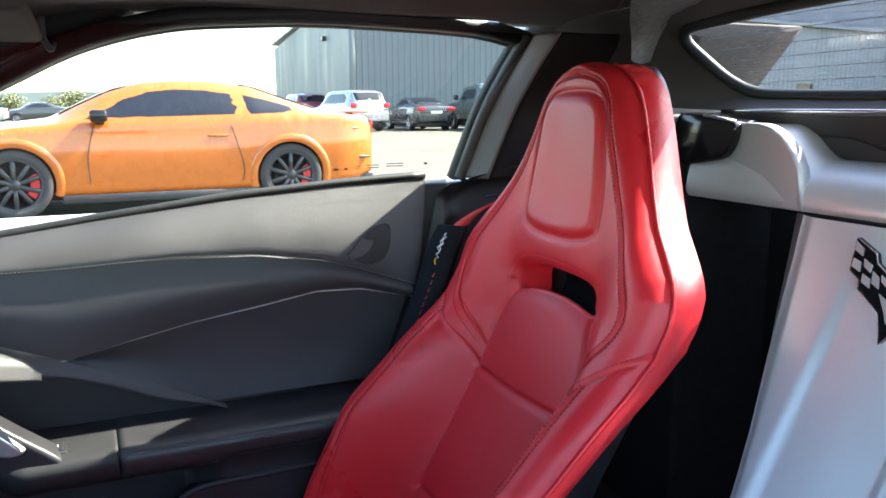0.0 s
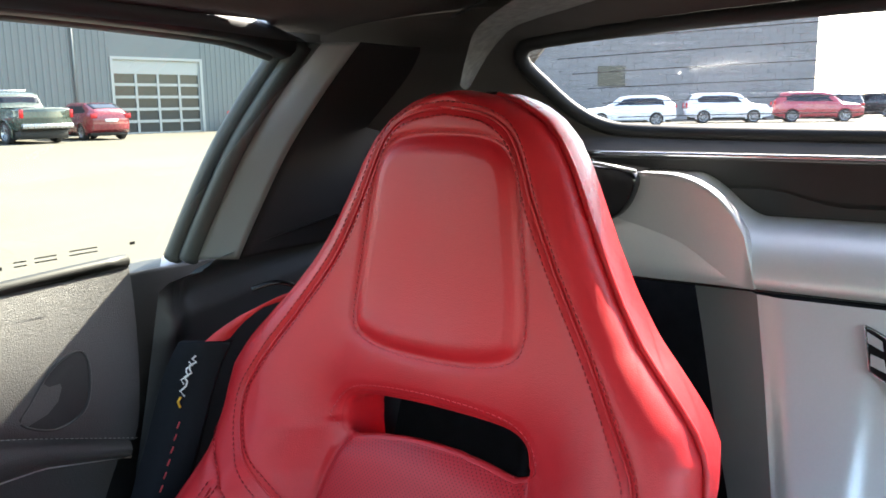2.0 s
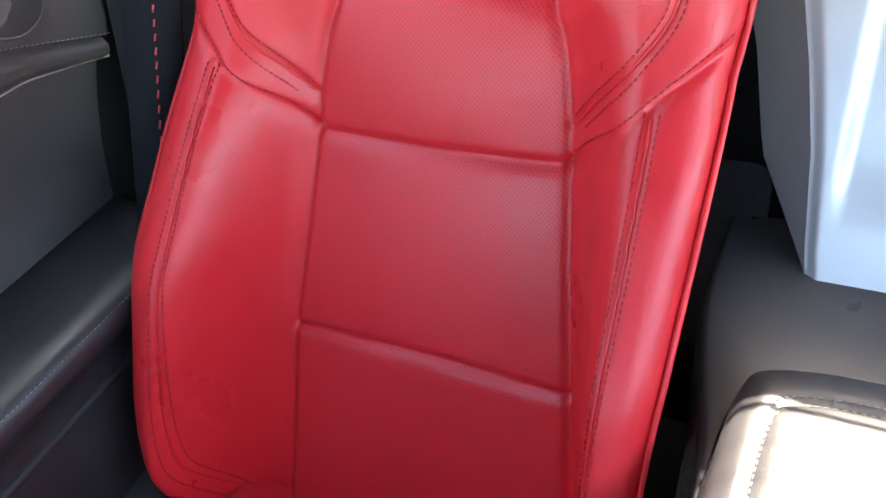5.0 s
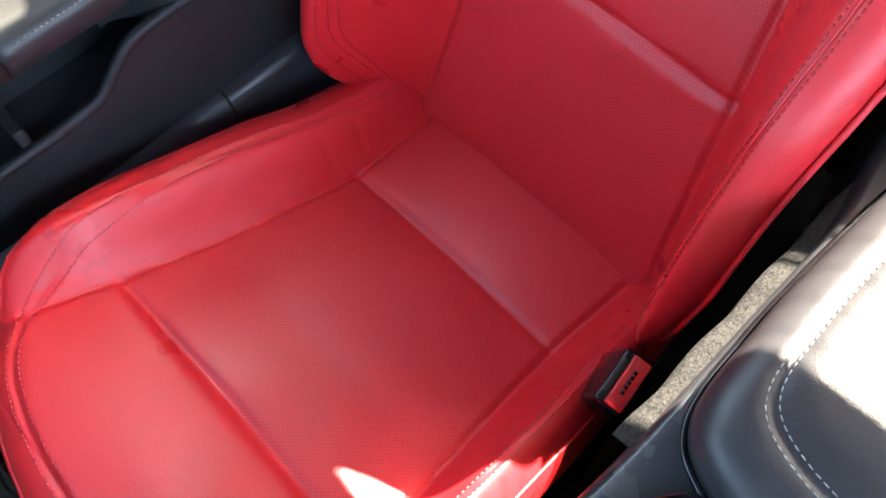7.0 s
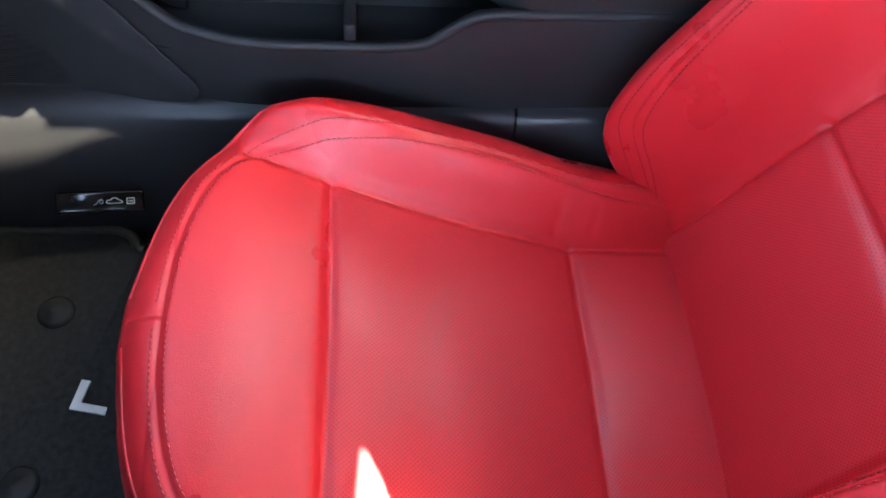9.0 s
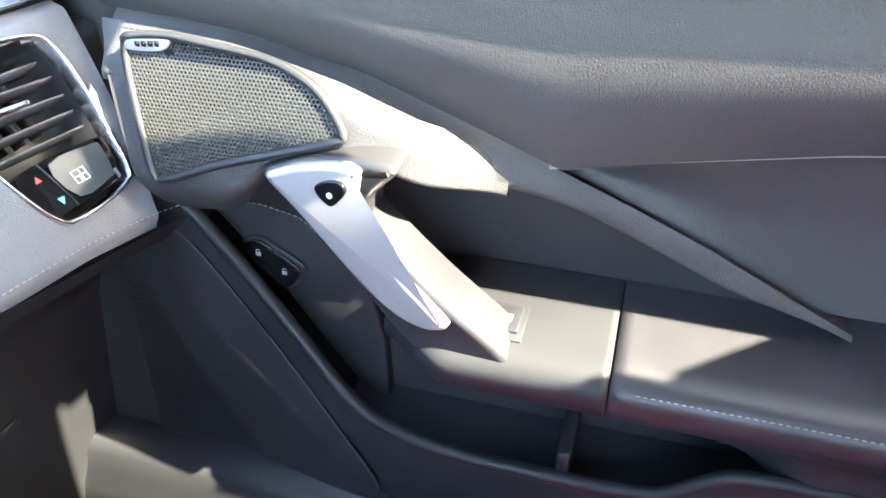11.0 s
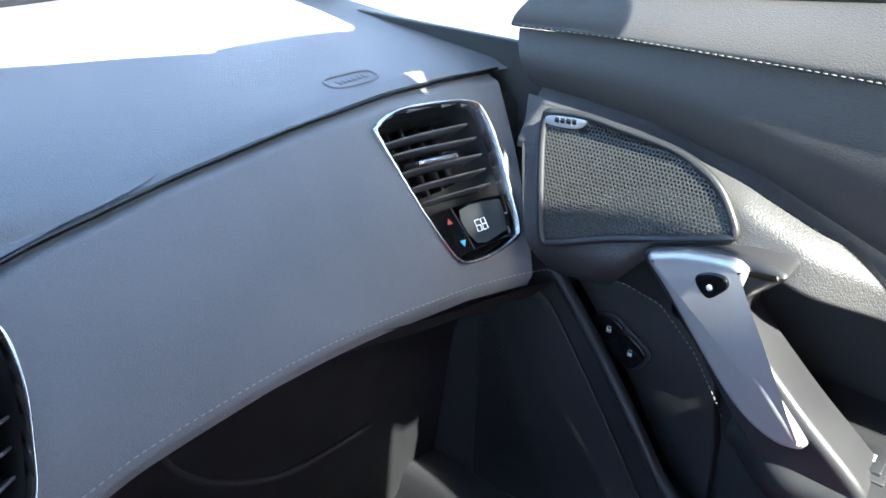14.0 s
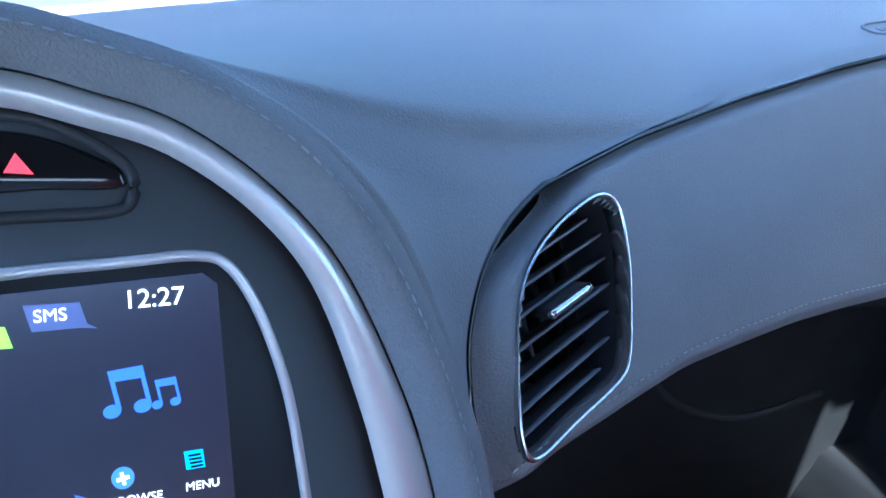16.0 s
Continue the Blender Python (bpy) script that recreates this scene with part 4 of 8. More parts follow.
# small vent near the rear edge
tw = thing("tweeter_cover", "small triangular black tweeter cover on the door", "speaker", (0.70, -0.06, 0.865))
tri = flat2([(-0.010, 0.853), (-0.022, 0.868), (-0.048, 0.892), (-0.074, 0.902), (-0.086, 0.896), (-0.083, 0.870), (-0.070, 0.846), (-0.040, 0.838)], 4, True)
tx = lambda z: 0.700 + 0.050 * max(0.0, (z - 0.82) / 0.15) ** 1.7 - 0.002
gc = prism([(0, a, b) for a, b in tri], (0.004, 0, 0), 0.001)
part("cover", ([(x + tx(z), y, z) for x, y, z in gc[0]], gc[1]), soft_black, tw)
part("cover_rim", tube([(tx(b), a, b) for a, b in tri], 0.0014, 6, closed=True), black_plastic, tw)
# outer skin of the door, and the window above it
part("outer_skin", block(0.80, 0.86, -0.16, 0.80, 0.22, 0.93, 0.02, 3), silver_paint, door, "painted outer skin")
part("door_core", block(0.756, 0.80, -0.15, 0.76, 0.22, 0.90, 0.0), black_plastic, door)
part("window_seal", tube([(0.753, y, float(belt_z(y)) + 0.002) for y in np.linspace(-0.165, 0.79, 40)], 0.007, 8), rubber, door, "rubber window seal")
win_top = lerp_table([-0.21, -0.1, 0.1, 0.35, 0.55, 0.75, 0.95], [1.186, 1.190, 1.192, 1.18, 1.12, 1.03, 0.93])
clear = glass("side_glass", (0.36, 0.375, 0.345), 0.006)
def pane(a, b):
    zz = 0.955 + (1.196 - 0.955) * b
    yr = float(np.interp(zz, [0.972, 1.03, 1.09, 1.145, 1.186], [-0.200, -0.210, -0.221, -0.236, -0.254])) - 0.004
    y = yr + (0.88 - yr) * a
    z0, z1 = float(belt_z(min(y, 0.8))) - 0.02, float(win_top(y)) + 0.01
    t = b
    return 0.752 - 0.192 * max(0, (z0 + (z1 - z0) * t - 0.96) / 0.22) ** 1.15 if (z0 + (z1 - z0) * t) > 0.96 else 0.752, y, z0 + (z1 - z0) * t
window = solo("window_1", sheet(40, 14, pane, flip=True), clear, "clear side window with a small printed mark, closed", "window", "structure")
wlab = thing("window_label", "tiny printed glazing marks on the side window", "label", (0.7296, -0.08, 0.996))
for y0, w in ((-0.161, 0.006), (-0.118, 0.030), (-0.075, 0.022), (-0.045, 0.012), (-0.022, 0.006), (-0.006, 0.008)):
    for dz in ((0.0, 0.004) if w > 0.01 else (0.0,)):
        z = 0.996 - (y0 + 0.161) * 0.03 + dz
        part("mark", block(0.7295, 0.7298, y0, y0 + w, z - 0.0006, z + 0.0006 + (0.002 if w <= 0.008 else 0), 0), rubber, wlab, smooth=False)

# ---- the dashboard ----
face_y = soft_table([-0.10, 0.0, 0.10, 0.15, 0.20, 0.24, 0.30, 0.40, 0.50, 0.60, 0.66, 0.75], [0.635, 0.660, 0.690, 0.708, 0.728, 0.742, 0.764, 0.786, 0.800, 0.806, 0.800, 0.778], blur=5)
low_z = soft_table([0.10, 0.194, 0.25, 0.34, 0.45, 0.577, 0.665, 0.75], [0.733, 0.731, 0.726, 0.716, 0.702, 0.682, 0.669, 0.655], blur=5)
dash = thing("dashboard", "blue-black leather dashboard with pale stitching, sunlit near the windscreen", "dashboard", (0.35, 0.85, 0.6), kind="structure")


def face_at(x, z, out=0.0):
    """A place on the dash face; out: towards the seat."""
    return Vector((x, float(face_y(x)) + 0.59 * (z - 0.82) - out * 0.86, z + out * 0.51))


TOPZ = 0.823


def face(a, b):
    t = b
    x = 0.735 * a + 0.15 * (1 - a)
    z0, z1 = float(low_z(x)) - 0.004, TOPZ
    z = z0 + (z1 - z0) * t
    xl = 0.150 + 0.090 * smooth01(0.785, 0.826, z) ** 1.6
    x = xl + (0.668 + 0.27 * (z - 0.663) - xl) * a
    z0 = float(low_z(x)) - 0.004
    z = z0 + (z1 - z0) * t
    bulge = 0.006 * math.sin(math.pi * t) - 0.014 * (1 - smooth01(0, 0.06, a)) - 0.007 * (1 - smooth01(0.0, 0.05, t)) - 0.008 * smooth01(0.94, 1.0, t)
    p = face_at(x, z, bulge)
    return p


VR = [(0.564, 0.799), (0.567, 0.8055), (0.580, 0.809), (0.600, 0.8105), (0.640, 0.8075), (0.668, 0.803), (0.676, 0.796), (0.678, 0.775), (0.672, 0.735), (0.667, 0.709), (0.658, 0.702), (0.635, 0.699), (0.604, 0.7005), (0.593, 0.707), (0.585, 0.722), (0.574, 0.757)]
VL = [(0.178, 0.765), (0.187, 0.786), (0.200, 0.799), (0.220, 0.807), (0.245, 0.8105), (0.259, 0.8085), (0.266, 0.800), (0.264, 0.780), (0.256, 0.760), (0.248, 0.745), (0.238, 0.739), (0.205, 0.737), (0.182, 0.736), (0.174, 0.739), (0.173, 0.748)]
VRo, VLo = flat2(VR, 5, True), flat2(VL, 5, True)
gv, gf = sheet(220, 60, face, flip=False)
cx = np.array([sum(gv[i][0] for i in q) / 4 for q in gf])
cz = np.array([sum(gv[i][2] for i in q) / 4 for q in gf])
cut = inside(cx, cz, VRo) | inside(cx, cz, VLo)
part("dash_face", (gv, [q for q, c in zip(gf, cut) if not c]), pad_leather, dash, "leather-covered face")
# upper pad, from the seam to the windscreen


def pad(a, b):
    x = 0.226 + 0.526 * a
    ys, zs = float(face_y(max(x, 0.16))) + 0.004, TOPZ + 0.003
    y = ys + (1.16 - ys) * b
    z = zs - 0.004 * (1 - smooth01(0, 0.05, b)) + 0.12 * (y - ys) * (1 - 0.3 * b)
    return x, y, z


part("upper_pad", sheet(90, 50, pad), pad_leather, dash, "smooth leather upper pad")
part("face_stitching", stitches([face_at(x, float(low_z(x)) + 0.005, 0.0024) for x in np.linspace(0.165, 0.722, 150)], 0.0036, 0.0020, 0.0005), white_thread, dash, "pale stitching along the lower edge")
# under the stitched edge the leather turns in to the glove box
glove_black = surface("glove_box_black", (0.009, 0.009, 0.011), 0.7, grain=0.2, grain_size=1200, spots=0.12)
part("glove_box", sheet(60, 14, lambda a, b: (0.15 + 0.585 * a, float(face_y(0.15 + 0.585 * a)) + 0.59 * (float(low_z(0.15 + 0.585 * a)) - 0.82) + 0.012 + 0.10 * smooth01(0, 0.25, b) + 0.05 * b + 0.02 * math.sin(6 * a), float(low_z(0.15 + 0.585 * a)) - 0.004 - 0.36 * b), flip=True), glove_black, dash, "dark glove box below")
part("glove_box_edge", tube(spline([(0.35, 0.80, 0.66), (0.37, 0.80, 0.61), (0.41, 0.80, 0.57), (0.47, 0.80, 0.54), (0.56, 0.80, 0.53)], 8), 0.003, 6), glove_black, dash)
part("end_cap", block(0.728, 0.742, 0.745, 1.1, 0.60, 0.845, 0.003), rubber, dash, "black rubber edge beside the door")
# raised airbag mark on the pad
mk = flat2([(0.566, 0.842), (0.572, 0.851), (0.594, 0.851), (0.612, 0.849), (0.616, 0.842), (0.611, 0.832), (0.590, 0.830), (0.570, 0.833)], 4, True)
zt = lambda y: TOPZ + 0.003 + 0.12 * (y - 0.808)
part("airbag_mark", tube([(a, b, zt(b) + 0.0005) for a, b in mk], 0.0010, 5, closed=True), pad_leather, dash)
part("airbag_letters", join(*[block(0.576 + i * 0.0055, 0.5795 + i * 0.0055, 0.8375, 0.8440, zt(0.84) - 0.001, zt(0.84) + 0.0008, 0.0004) for i in range(6)]), pad_leather, dash)


slat_grey = surface("vent_slat", (0.13, 0.13, 0.14), 0.4, spots=0.1)


def vent(name, label, outline, slats, tab, mid, lean):
    t = thing(name, label, "air vent", tuple(face_at(*mid)))
    loop = flat2(outline, 5, True)
    n = len(loop)
    rings = [(0.0, 0.003, 1.040), (0.0, 0.0070, 1.034), (0.0, 0.0082, 1.016), (0.0, 0.0070, 0.996), (0.0, -0.006, 0.985)]
    v = []
    for _, out, sc in rings:
        v += [tuple(face_at(mid[0] + (a - mid[0]) * sc, mid[1] + (b - mid[1]) * sc, out)) for a, b in loop]
    f = [(k * n + i, k * n + (i + 1) % n, (k + 1) * n + (i + 1) % n, (k + 1) * n + i) for k in range(len(rings) - 1) for i in range(n)]
    part("chrome_ring", (v, f), chrome, t, "bright metal surround")
    v = []
    for out, sc in ((-0.004, 0.988), (-0.022, 0.95), (-0.045, 0.9)):
        v += [tuple(face_at(mid[0] + (a - mid[0]) * sc, mid[1] + (b - mid[1]) * sc, out)) for a, b in loop]
    f = [(k * n + i, k * n + (i + 1) % n, (k + 1) * n + (i + 1) % n, (k + 1) * n + i) for k in range(2) for i in range(n)] + [tuple(2 * n + i for i in range(n))]
    part("duct", (v, f), black_plastic, t)
    for (ax, az), (bx, bz) in slats:
        fn = lambda a, b, ax=ax, az=az, bx=bx, bz=bz: face_at(ax + (bx - ax) * a, az + (bz - az) * a, -0.004 - 0.020 * b) + Vector((0, 0, -0.003 * b))
        part("slat", sheet(10, 3, fn, (0, 0.001, -0.0026)), slat_grey, t)
    for i in range(5):
        fx = 0.22 + 0.14 * i
        x0 = min(a for a, _ in loop) + fx * (max(a for a, _ in loop) - min(a for a, _ in loop))
        zz = [b for a, b in loop if abs(a - x0) < 0.012]
        z0, z1 = min(zz) + 0.012 + (0.04 if lean else 0), max(zz) - 0.008
        part("vane", sheet(1, 6, lambda a, b: face_at(x0, z0 + (z1 - z0) * b, -0.028 - 0.014 * a), (0.0012, 0, 0)), black_plastic, t)
    (tx0, tz0), (tx1, tz1) = tab
    th = Vector(face_at(tx1, tz1, 0)) - Vector(face_at(tx0, tz0, 0))
    fn = lambda a, b: face_at(tx0 + (tx1 - tx0) * (a if b > 0.05 else 0.03 + 0.94 * a), tz0 + (tz1 - tz0) * a, -0.010 + 0.018 * b) + Vector((0, 0, -0.002 * b))
    tb = part("thumb_tab", sheet(8, 6, fn, (0, 0.0012, -0.0045)), black_plastic, t)
    part("tab_edge", tube([fn(a, 1.0) + Vector((0, 0, -0.002)) for a in np.linspace(0.02, 0.98, 10)], 0.0022, 8), chrome, tb, "bright tab edge")
    return t


vr = vent("air_vent", "passenger air vent with bright surround and a temperature control", VR,
          [((0.568, 0.7955), (0.668, 0.7905)), ((0.569, 0.787), (0.671, 0.7795)), ((0.572, 0.774), (0.670, 0.767)), ((0.577, 0.762), (0.668, 0.756)), ((0.582, 0.750), (0.667, 0.745))],
          ((0.592, 0.777), (0.634, 0.7735)), (0.624, 0.757), True)
vl = vent("air_vent", "tall centre air vent with bright surround and slanted slats", VL,
          [((0.207, 0.8005), (0.252, 0.803)), ((0.197, 0.792), (0.259, 0.794)), ((0.189, 0.782), (0.258, 0.784)), ((0.183, 0.771), (0.256, 0.773)), ((0.180, 0.7605), (0.251, 0.763)), ((0.178, 0.750), (0.247, 0.753)), ((0.180, 0.742), (0.236, 0.744))],
          ((0.205, 0.781), (0.234, 0.782)), (0.219, 0.773), False)
# temperature control in the right vent
ctl = flat2([(0.587, 0.735), (0.608, 0.7385), (0.660, 0.7350), (0.668, 0.731), (0.663, 0.710), (0.655, 0.705), (0.612, 0.706), (0.597, 0.708)], 3, True)
tv = [tuple(face_at(a, b, o)) for o in (0.002, -0.012) for a, b in ctl]
n = len(ctl)
ctrl = part("temperature_control", (tv, [tuple(range(n))] + [(i, (i + 1) % n, n + (i + 1) % n, n + i) for i in range(n)]), gloss_black, vr, "glossy black control with a display")
part("split_line", tube([face_at(0.610, 0.738, 0.0025), face_at(0.614, 0.722, 0.0025), face_at(0.617, 0.706, 0.0025)], 0.0007, 5), black_plastic, ctrl)
lcd = glow("display_digits", (0.60, 0.65, 0.70), 0.35)


def flat_text(name, body, size, at, right, up, material, parent, label=""):
    """Lettering laid on a surface: right and up are the directions of its line and its tall side."""
    cu = bpy.data.curves.new(name, "FONT")
    cu.body, cu.size, cu.extrude = body, size, 0.0001
    tmp = bpy.data.objects.new(name, cu)
    scene.collection.objects.link(tmp)
    me = bpy.data.meshes.new_from_object(tmp.evaluated_get(bpy.context.evaluated_depsgraph_get()))
    bpy.data.objects.remove(tmp)
    r, u = Vector(right).normalized(), Vector(up).normalized()
    n = r.cross(u).normalized()
    u = n.cross(r)
    vs = [tuple(Vector(at) + r * v.co.x + u * v.co.y + n * v.co.z) for v in me.vertices]
    fs = [tuple(p.vertices) for p in me.polygons]
    return part(name, (vs, fs), material, parent, label, smooth=False)


fr = face_at(0.64, 0.72) - face_at(0.60, 0.722)
fu = face_at(0.62, 0.74) - face_at(0.62, 0.70)
dsp = flat2([(0.616, 0.7345), (0.655, 0.7325), (0.661, 0.729), (0.657, 0.712), (0.650, 0.709), (0.621, 0.7095)], 3, True)
part("display", prism([face_at(a, b, 0.0042) for a, b in dsp], (0, 0.001, 0)), surface("display_face", (0.035, 0.045, 0.055), 0.14, spots=0.1), ctrl, "pale display face", smooth=False)
seg = lambda pts: tube([face_at(0.6250 + 0.78 * a, 0.7165 + 0.72 * b - 0.035 * a, 0.0056) for a, b in pts], 0.00042, 5)
part("digits", join(seg([(0.006, 0.011), (0.0, 0.011), (0.0, 0.0), (0.006, 0.0), (0.006, 0.0055), (0.0, 0.0055)]), seg([(0.0085, 0.0), (0.0145, 0.0), (0.0145, 0.011), (0.0085, 0.011), (0.0085, 0.0)]), seg([(0.0085, 0.0055), (0.0145, 0.0055)])), lcd, ctrl, "pale lit digits")
part("warm_mark", ([tuple(face_at(a, b, 0.0042)) for a, b in ((0.5985, 0.729), (0.6045, 0.7285), (0.6015, 0.733))], [(0, 1, 2)]), glow("warm_red", (0.30, 0.02, 0.02), 0.12), ctrl, smooth=False)
part("cool_mark", ([tuple(face_at(a, b, 0.0042)) for a, b in ((0.6045, 0.7155), (0.6105, 0.7150), (0.607, 0.7105))], [(0, 2, 1)]), glow("cool_blue", (0.04, 0.22, 0.36), 0.35), ctrl, smooth=False)

# ---- centre stack with its screen ----
def st(x, z, out=0.0):
    return Vector((x, 0.705 + 0.35 * (z - 0.85) - out * 0.944, z + out * 0.33))


stack = thing("centre_stack", "black centre stack with a touch screen inside a silver arch", "dashboard", (0.0, 0.74, 0.6))
arc = [(-0.11, 0.745), (-0.107, 0.786), (-0.097, 0.83), (-0.080, 0.859), (-0.055, 0.883), (-0.025, 0.898), (0.0, 0.9065), (0.017, 0.9055), (0.039, 0.896), (0.062, 0.8835), (0.085, 0.8605), (0.101, 0.831), (0.109, 0.787), (0.112, 0.745), (0.113, 0.68)]
arc2 = flat2(arc, 6)


def off_arc(i, w):
    (ax, az), (bx, bz) = arc2[max(0, i - 1)], arc2[min(len(arc2) - 1, i + 1)]
    n = Vector((-(bz - az), bx - ax)).normalized()
    return arc2[i][0] + n.x * w, arc2[i][1] + n.y * w


arc_wide = lambda i: 0.0075 + 0.009 * smooth01(0.87, 0.74, arc2[i][1])


def arch_fn(a, b):
    i = min(len(arc2) - 1, round(a * (len(arc2) - 1)))
    x, z = off_arc(i, -0.003 + (arc_wide(i) + 0.003) * b)
    return st(x, z, 0.0005 + 0.0065 * math.sin(math.pi * (0.08 + 0.84 * b)) ** 0.6)


part("silver_arch", sheet(len(arc2) - 1, 8, arch_fn), satin, stack, "satin silver arch")
body = flat2([(-0.113, 0.60)] + arc + [(0.113, 0.60)], 4)
part("fascia", prism([st(a, b, 0.0) for a, b in body], (0, 0.05, -0.01)), surface("fascia_black", (0.075, 0.078, 0.085), 0.5, grain=0.06, grain_size=1200, spots=0.08), stack, "matt black fascia")
hood = [(0.152, 0.68), (0.149, 0.735), (0.139, 0.790), (0.125, 0.837), (0.107, 0.865), (0.082, 0.888), (0.050, 0.906), (0.020, 0.919), (-0.02, 0.921), (-0.06, 0.908), (-0.11, 0.87)]
rim_c = [off_arc(i, arc_wide(i) + 0.0005) for i in range(len(arc2))][::-1]
inner = rim_c[4:-8]
outer = []
for i in range(len(inner)):
    (ax, az), (bx, bz) = inner[max(0, i - 1)], inner[min(len(inner) - 1, i + 1)]
    n = Vector(((bz - az), -(bx - ax))).normalized()
    wide = 0.0215 - 0.004 * smooth01(0.86, 0.92, inner[i][1])
    outer.append((inner[i][0] + n.x * wide, inner[i][1] + n.y * wide))
k = len(outer)


def hood_fn(a, b):
    i = min(k - 1, round(a * (k - 1)))
    (ix, iz), (ox, oz) = inner[i], outer[i]
    return st(ix + (ox - ix) * b, iz + (oz - iz) * b, 0.002 + 0.0125 * math.sin(math.pi * (0.06 + 0.74 * b)))


part("hood", sheet(k - 1, 14, hood_fn), pad_leather, stack, "leather hood over the stack")
edge_b = spline([(0.1495, 0.640, 0.69), (0.1515, 0.668, 0.745), (0.155, 0.684, 0.775), (0.163, 0.697, 0.793), (0.180, 0.714, 0.809), (0.205, 0.730, 0.820), (0.240, 0.745, 0.8262), (0.31, 0.772, 0.8250), (0.40, 0.805, 0.8262), (0.45, 0.90, 0.8365), (0.42, 1.04, 0.8500), (0.30, 1.16, 0.8594), (0.0, 1.18, 0.868), (-0.15, 1.16, 0.88)], 8)


part("seam_gap", tube([p + Vector((0.001, 0.001, 0)) for p in edge_b[4:46]] + [face_at(x, TOPZ + 0.0015, -0.0025) for x in np.linspace(0.252, 0.716, 50)], 0.0016, 6), gloss_black, stack)


def saddle(a, b):
    """Leather that falls from the hood to the face and the upper pad."""
    i = a * (k - 1)
    j = min(k - 2, int(i))
    (x0, z0), (x1, z1) = outer[j], outer[j + 1]
    q = i - j
    ox, oz = x0 + (x1 - x0) * q, z0 + (z1 - z0) * q
    p = st(ox, oz, 0.002 + 0.0125 * math.sin(math.pi * 0.80))
    e0 = a * (len(edge_b) - 1)
    e1 = min(len(edge_b) - 2, int(e0))
    e = edge_b[e1].lerp(edge_b[e1 + 1], e0 - e1)
    d = Vector((ox, 0, oz - 0.80)).normalized()
    span = (e - p).length
    m = p.lerp(e, b)
    # rounded crest at the hood, hollow towards the pad
    m += (d * 0.6 + Vector((0, -0.35, 0.25))) * min(0.005, span * 0.06) * math.sin(math.pi * min(1, b * 2.6)) * (b < 0.385)
    # eases out level where it meets the pad
    drop = (e.z - p.z) * ((1.5 * b - 0.5 * b ** 3) - b) * smooth01(0.15, 0.5, a)
    return m + Vector((0, 0, drop))


part("saddle", sheet(110, 30, saddle), pad_leather, stack, "leather valley beside the hood")
part("hood_stitching", stitches([st(x * 0.3 + u * 0.7, z * 0.3 + w * 0.7, 0.0148) for (x, z), (u, w) in zip(inner, outer)], 0.0034, 0.0022, 0.00045), surface("blue_grey_thread", (0.20, 0.23, 0.26), 0.7), stack)
haz = flat2([(-0.04, 0.893), (-0.01, 0.899), (0.015, 0.8955), (0.030, 0.8895), (0.043, 0.8805), (0.0455, 0.8765), (0.042, 0.8735), (0.01, 0.8785), (-0.04, 0.878)], 4, True)
hz_b = part("hazard_switch", prism([st(a, b, 0.0025) for a, b in haz], (0, 0.006, 0), 0.0012), gloss_black, stack, "glossy hazard switch")
part("hazard_rim", tube([st(a, b, 0.001) for a, b in flat2([(-0.04, 0.900), (-0.008, 0.904), (0.02, 0.8995), (0.036, 0.891), (0.0475, 0.8795), (0.0465, 0.870), (0.038, 0.8675), (0.0, 0.8725), (-0.04, 0.872)], 4, True)], 0.0022, 6, closed=True), soft_black, stack)
part("hazard_triangle", ([tuple(st(a, b, 0.004)) for a, b in ((0.0125, 0.8845), (0.0205, 0.8825), (0.0170, 0.8895))], [(0, 1, 2)]), glow("hazard_red", (0.75, 0.03, 0.05), 0.5), hz_b, smooth=False)
bez_o = flat2([(-0.10, 0.72), (-0.098, 0.80), (-0.085, 0.853), (-0.04, 0.858), (0.004, 0.856), (0.036, 0.852), (0.062, 0.8485), (0.072, 0.842), (0.0785, 0.824), (0.082, 0.795), (0.0805, 0.757), (0.078, 0.72)], 5)
part("bezel_edge", tube([st(a, b, 0.0015) for a, b in bez_o], 0.0022, 6), satin, stack, "fine pale bezel edge")
part("screen_surround", prism([st(a, b, 0.0008) for a, b in bez_o], (0, 0.004, 0)), soft_black, stack)
scr = [(-0.092, 0.765), (-0.098, 0.848), (0.0, 0.8505), (0.0625, 0.8425), (0.0665, 0.838), (0.0560, 0.765)]


def screen_mat():
    m, nt, b = nodes_of("lit_screen")
    L, N = nt.links.new, nt.nodes.new
    tc, sep = N("ShaderNodeTexCoord"), N("ShaderNodeSeparateXYZ")
    L(tc.outputs["Object"], sep.inputs[0])
    mr = N("ShaderNodeMapRange")
    mr.inputs["From Min"].default_value, mr.inputs["From Max"].default_value = 0.765, 0.85
    L(sep.outputs[2], mr.inputs[0])
    ramp = N("ShaderNodeValToRGB")
    ramp.color_ramp.elements[0].color = (0.036, 0.035, 0.056, 1)
    ramp.color_ramp.elements[1].color = (0.008, 0.018, 0.060, 1)
    L(mr.outputs[0], ramp.inputs[0])
    L(ramp.outputs[0], b.inputs["Emission Color"])
    b.inputs["Emission Strength"].default_value = 0.05
    b.inputs["Base Color"].default_value = (0.01, 0.01, 0.015, 1)
    b.inputs["Roughness"].default_value = 0.25
    return m


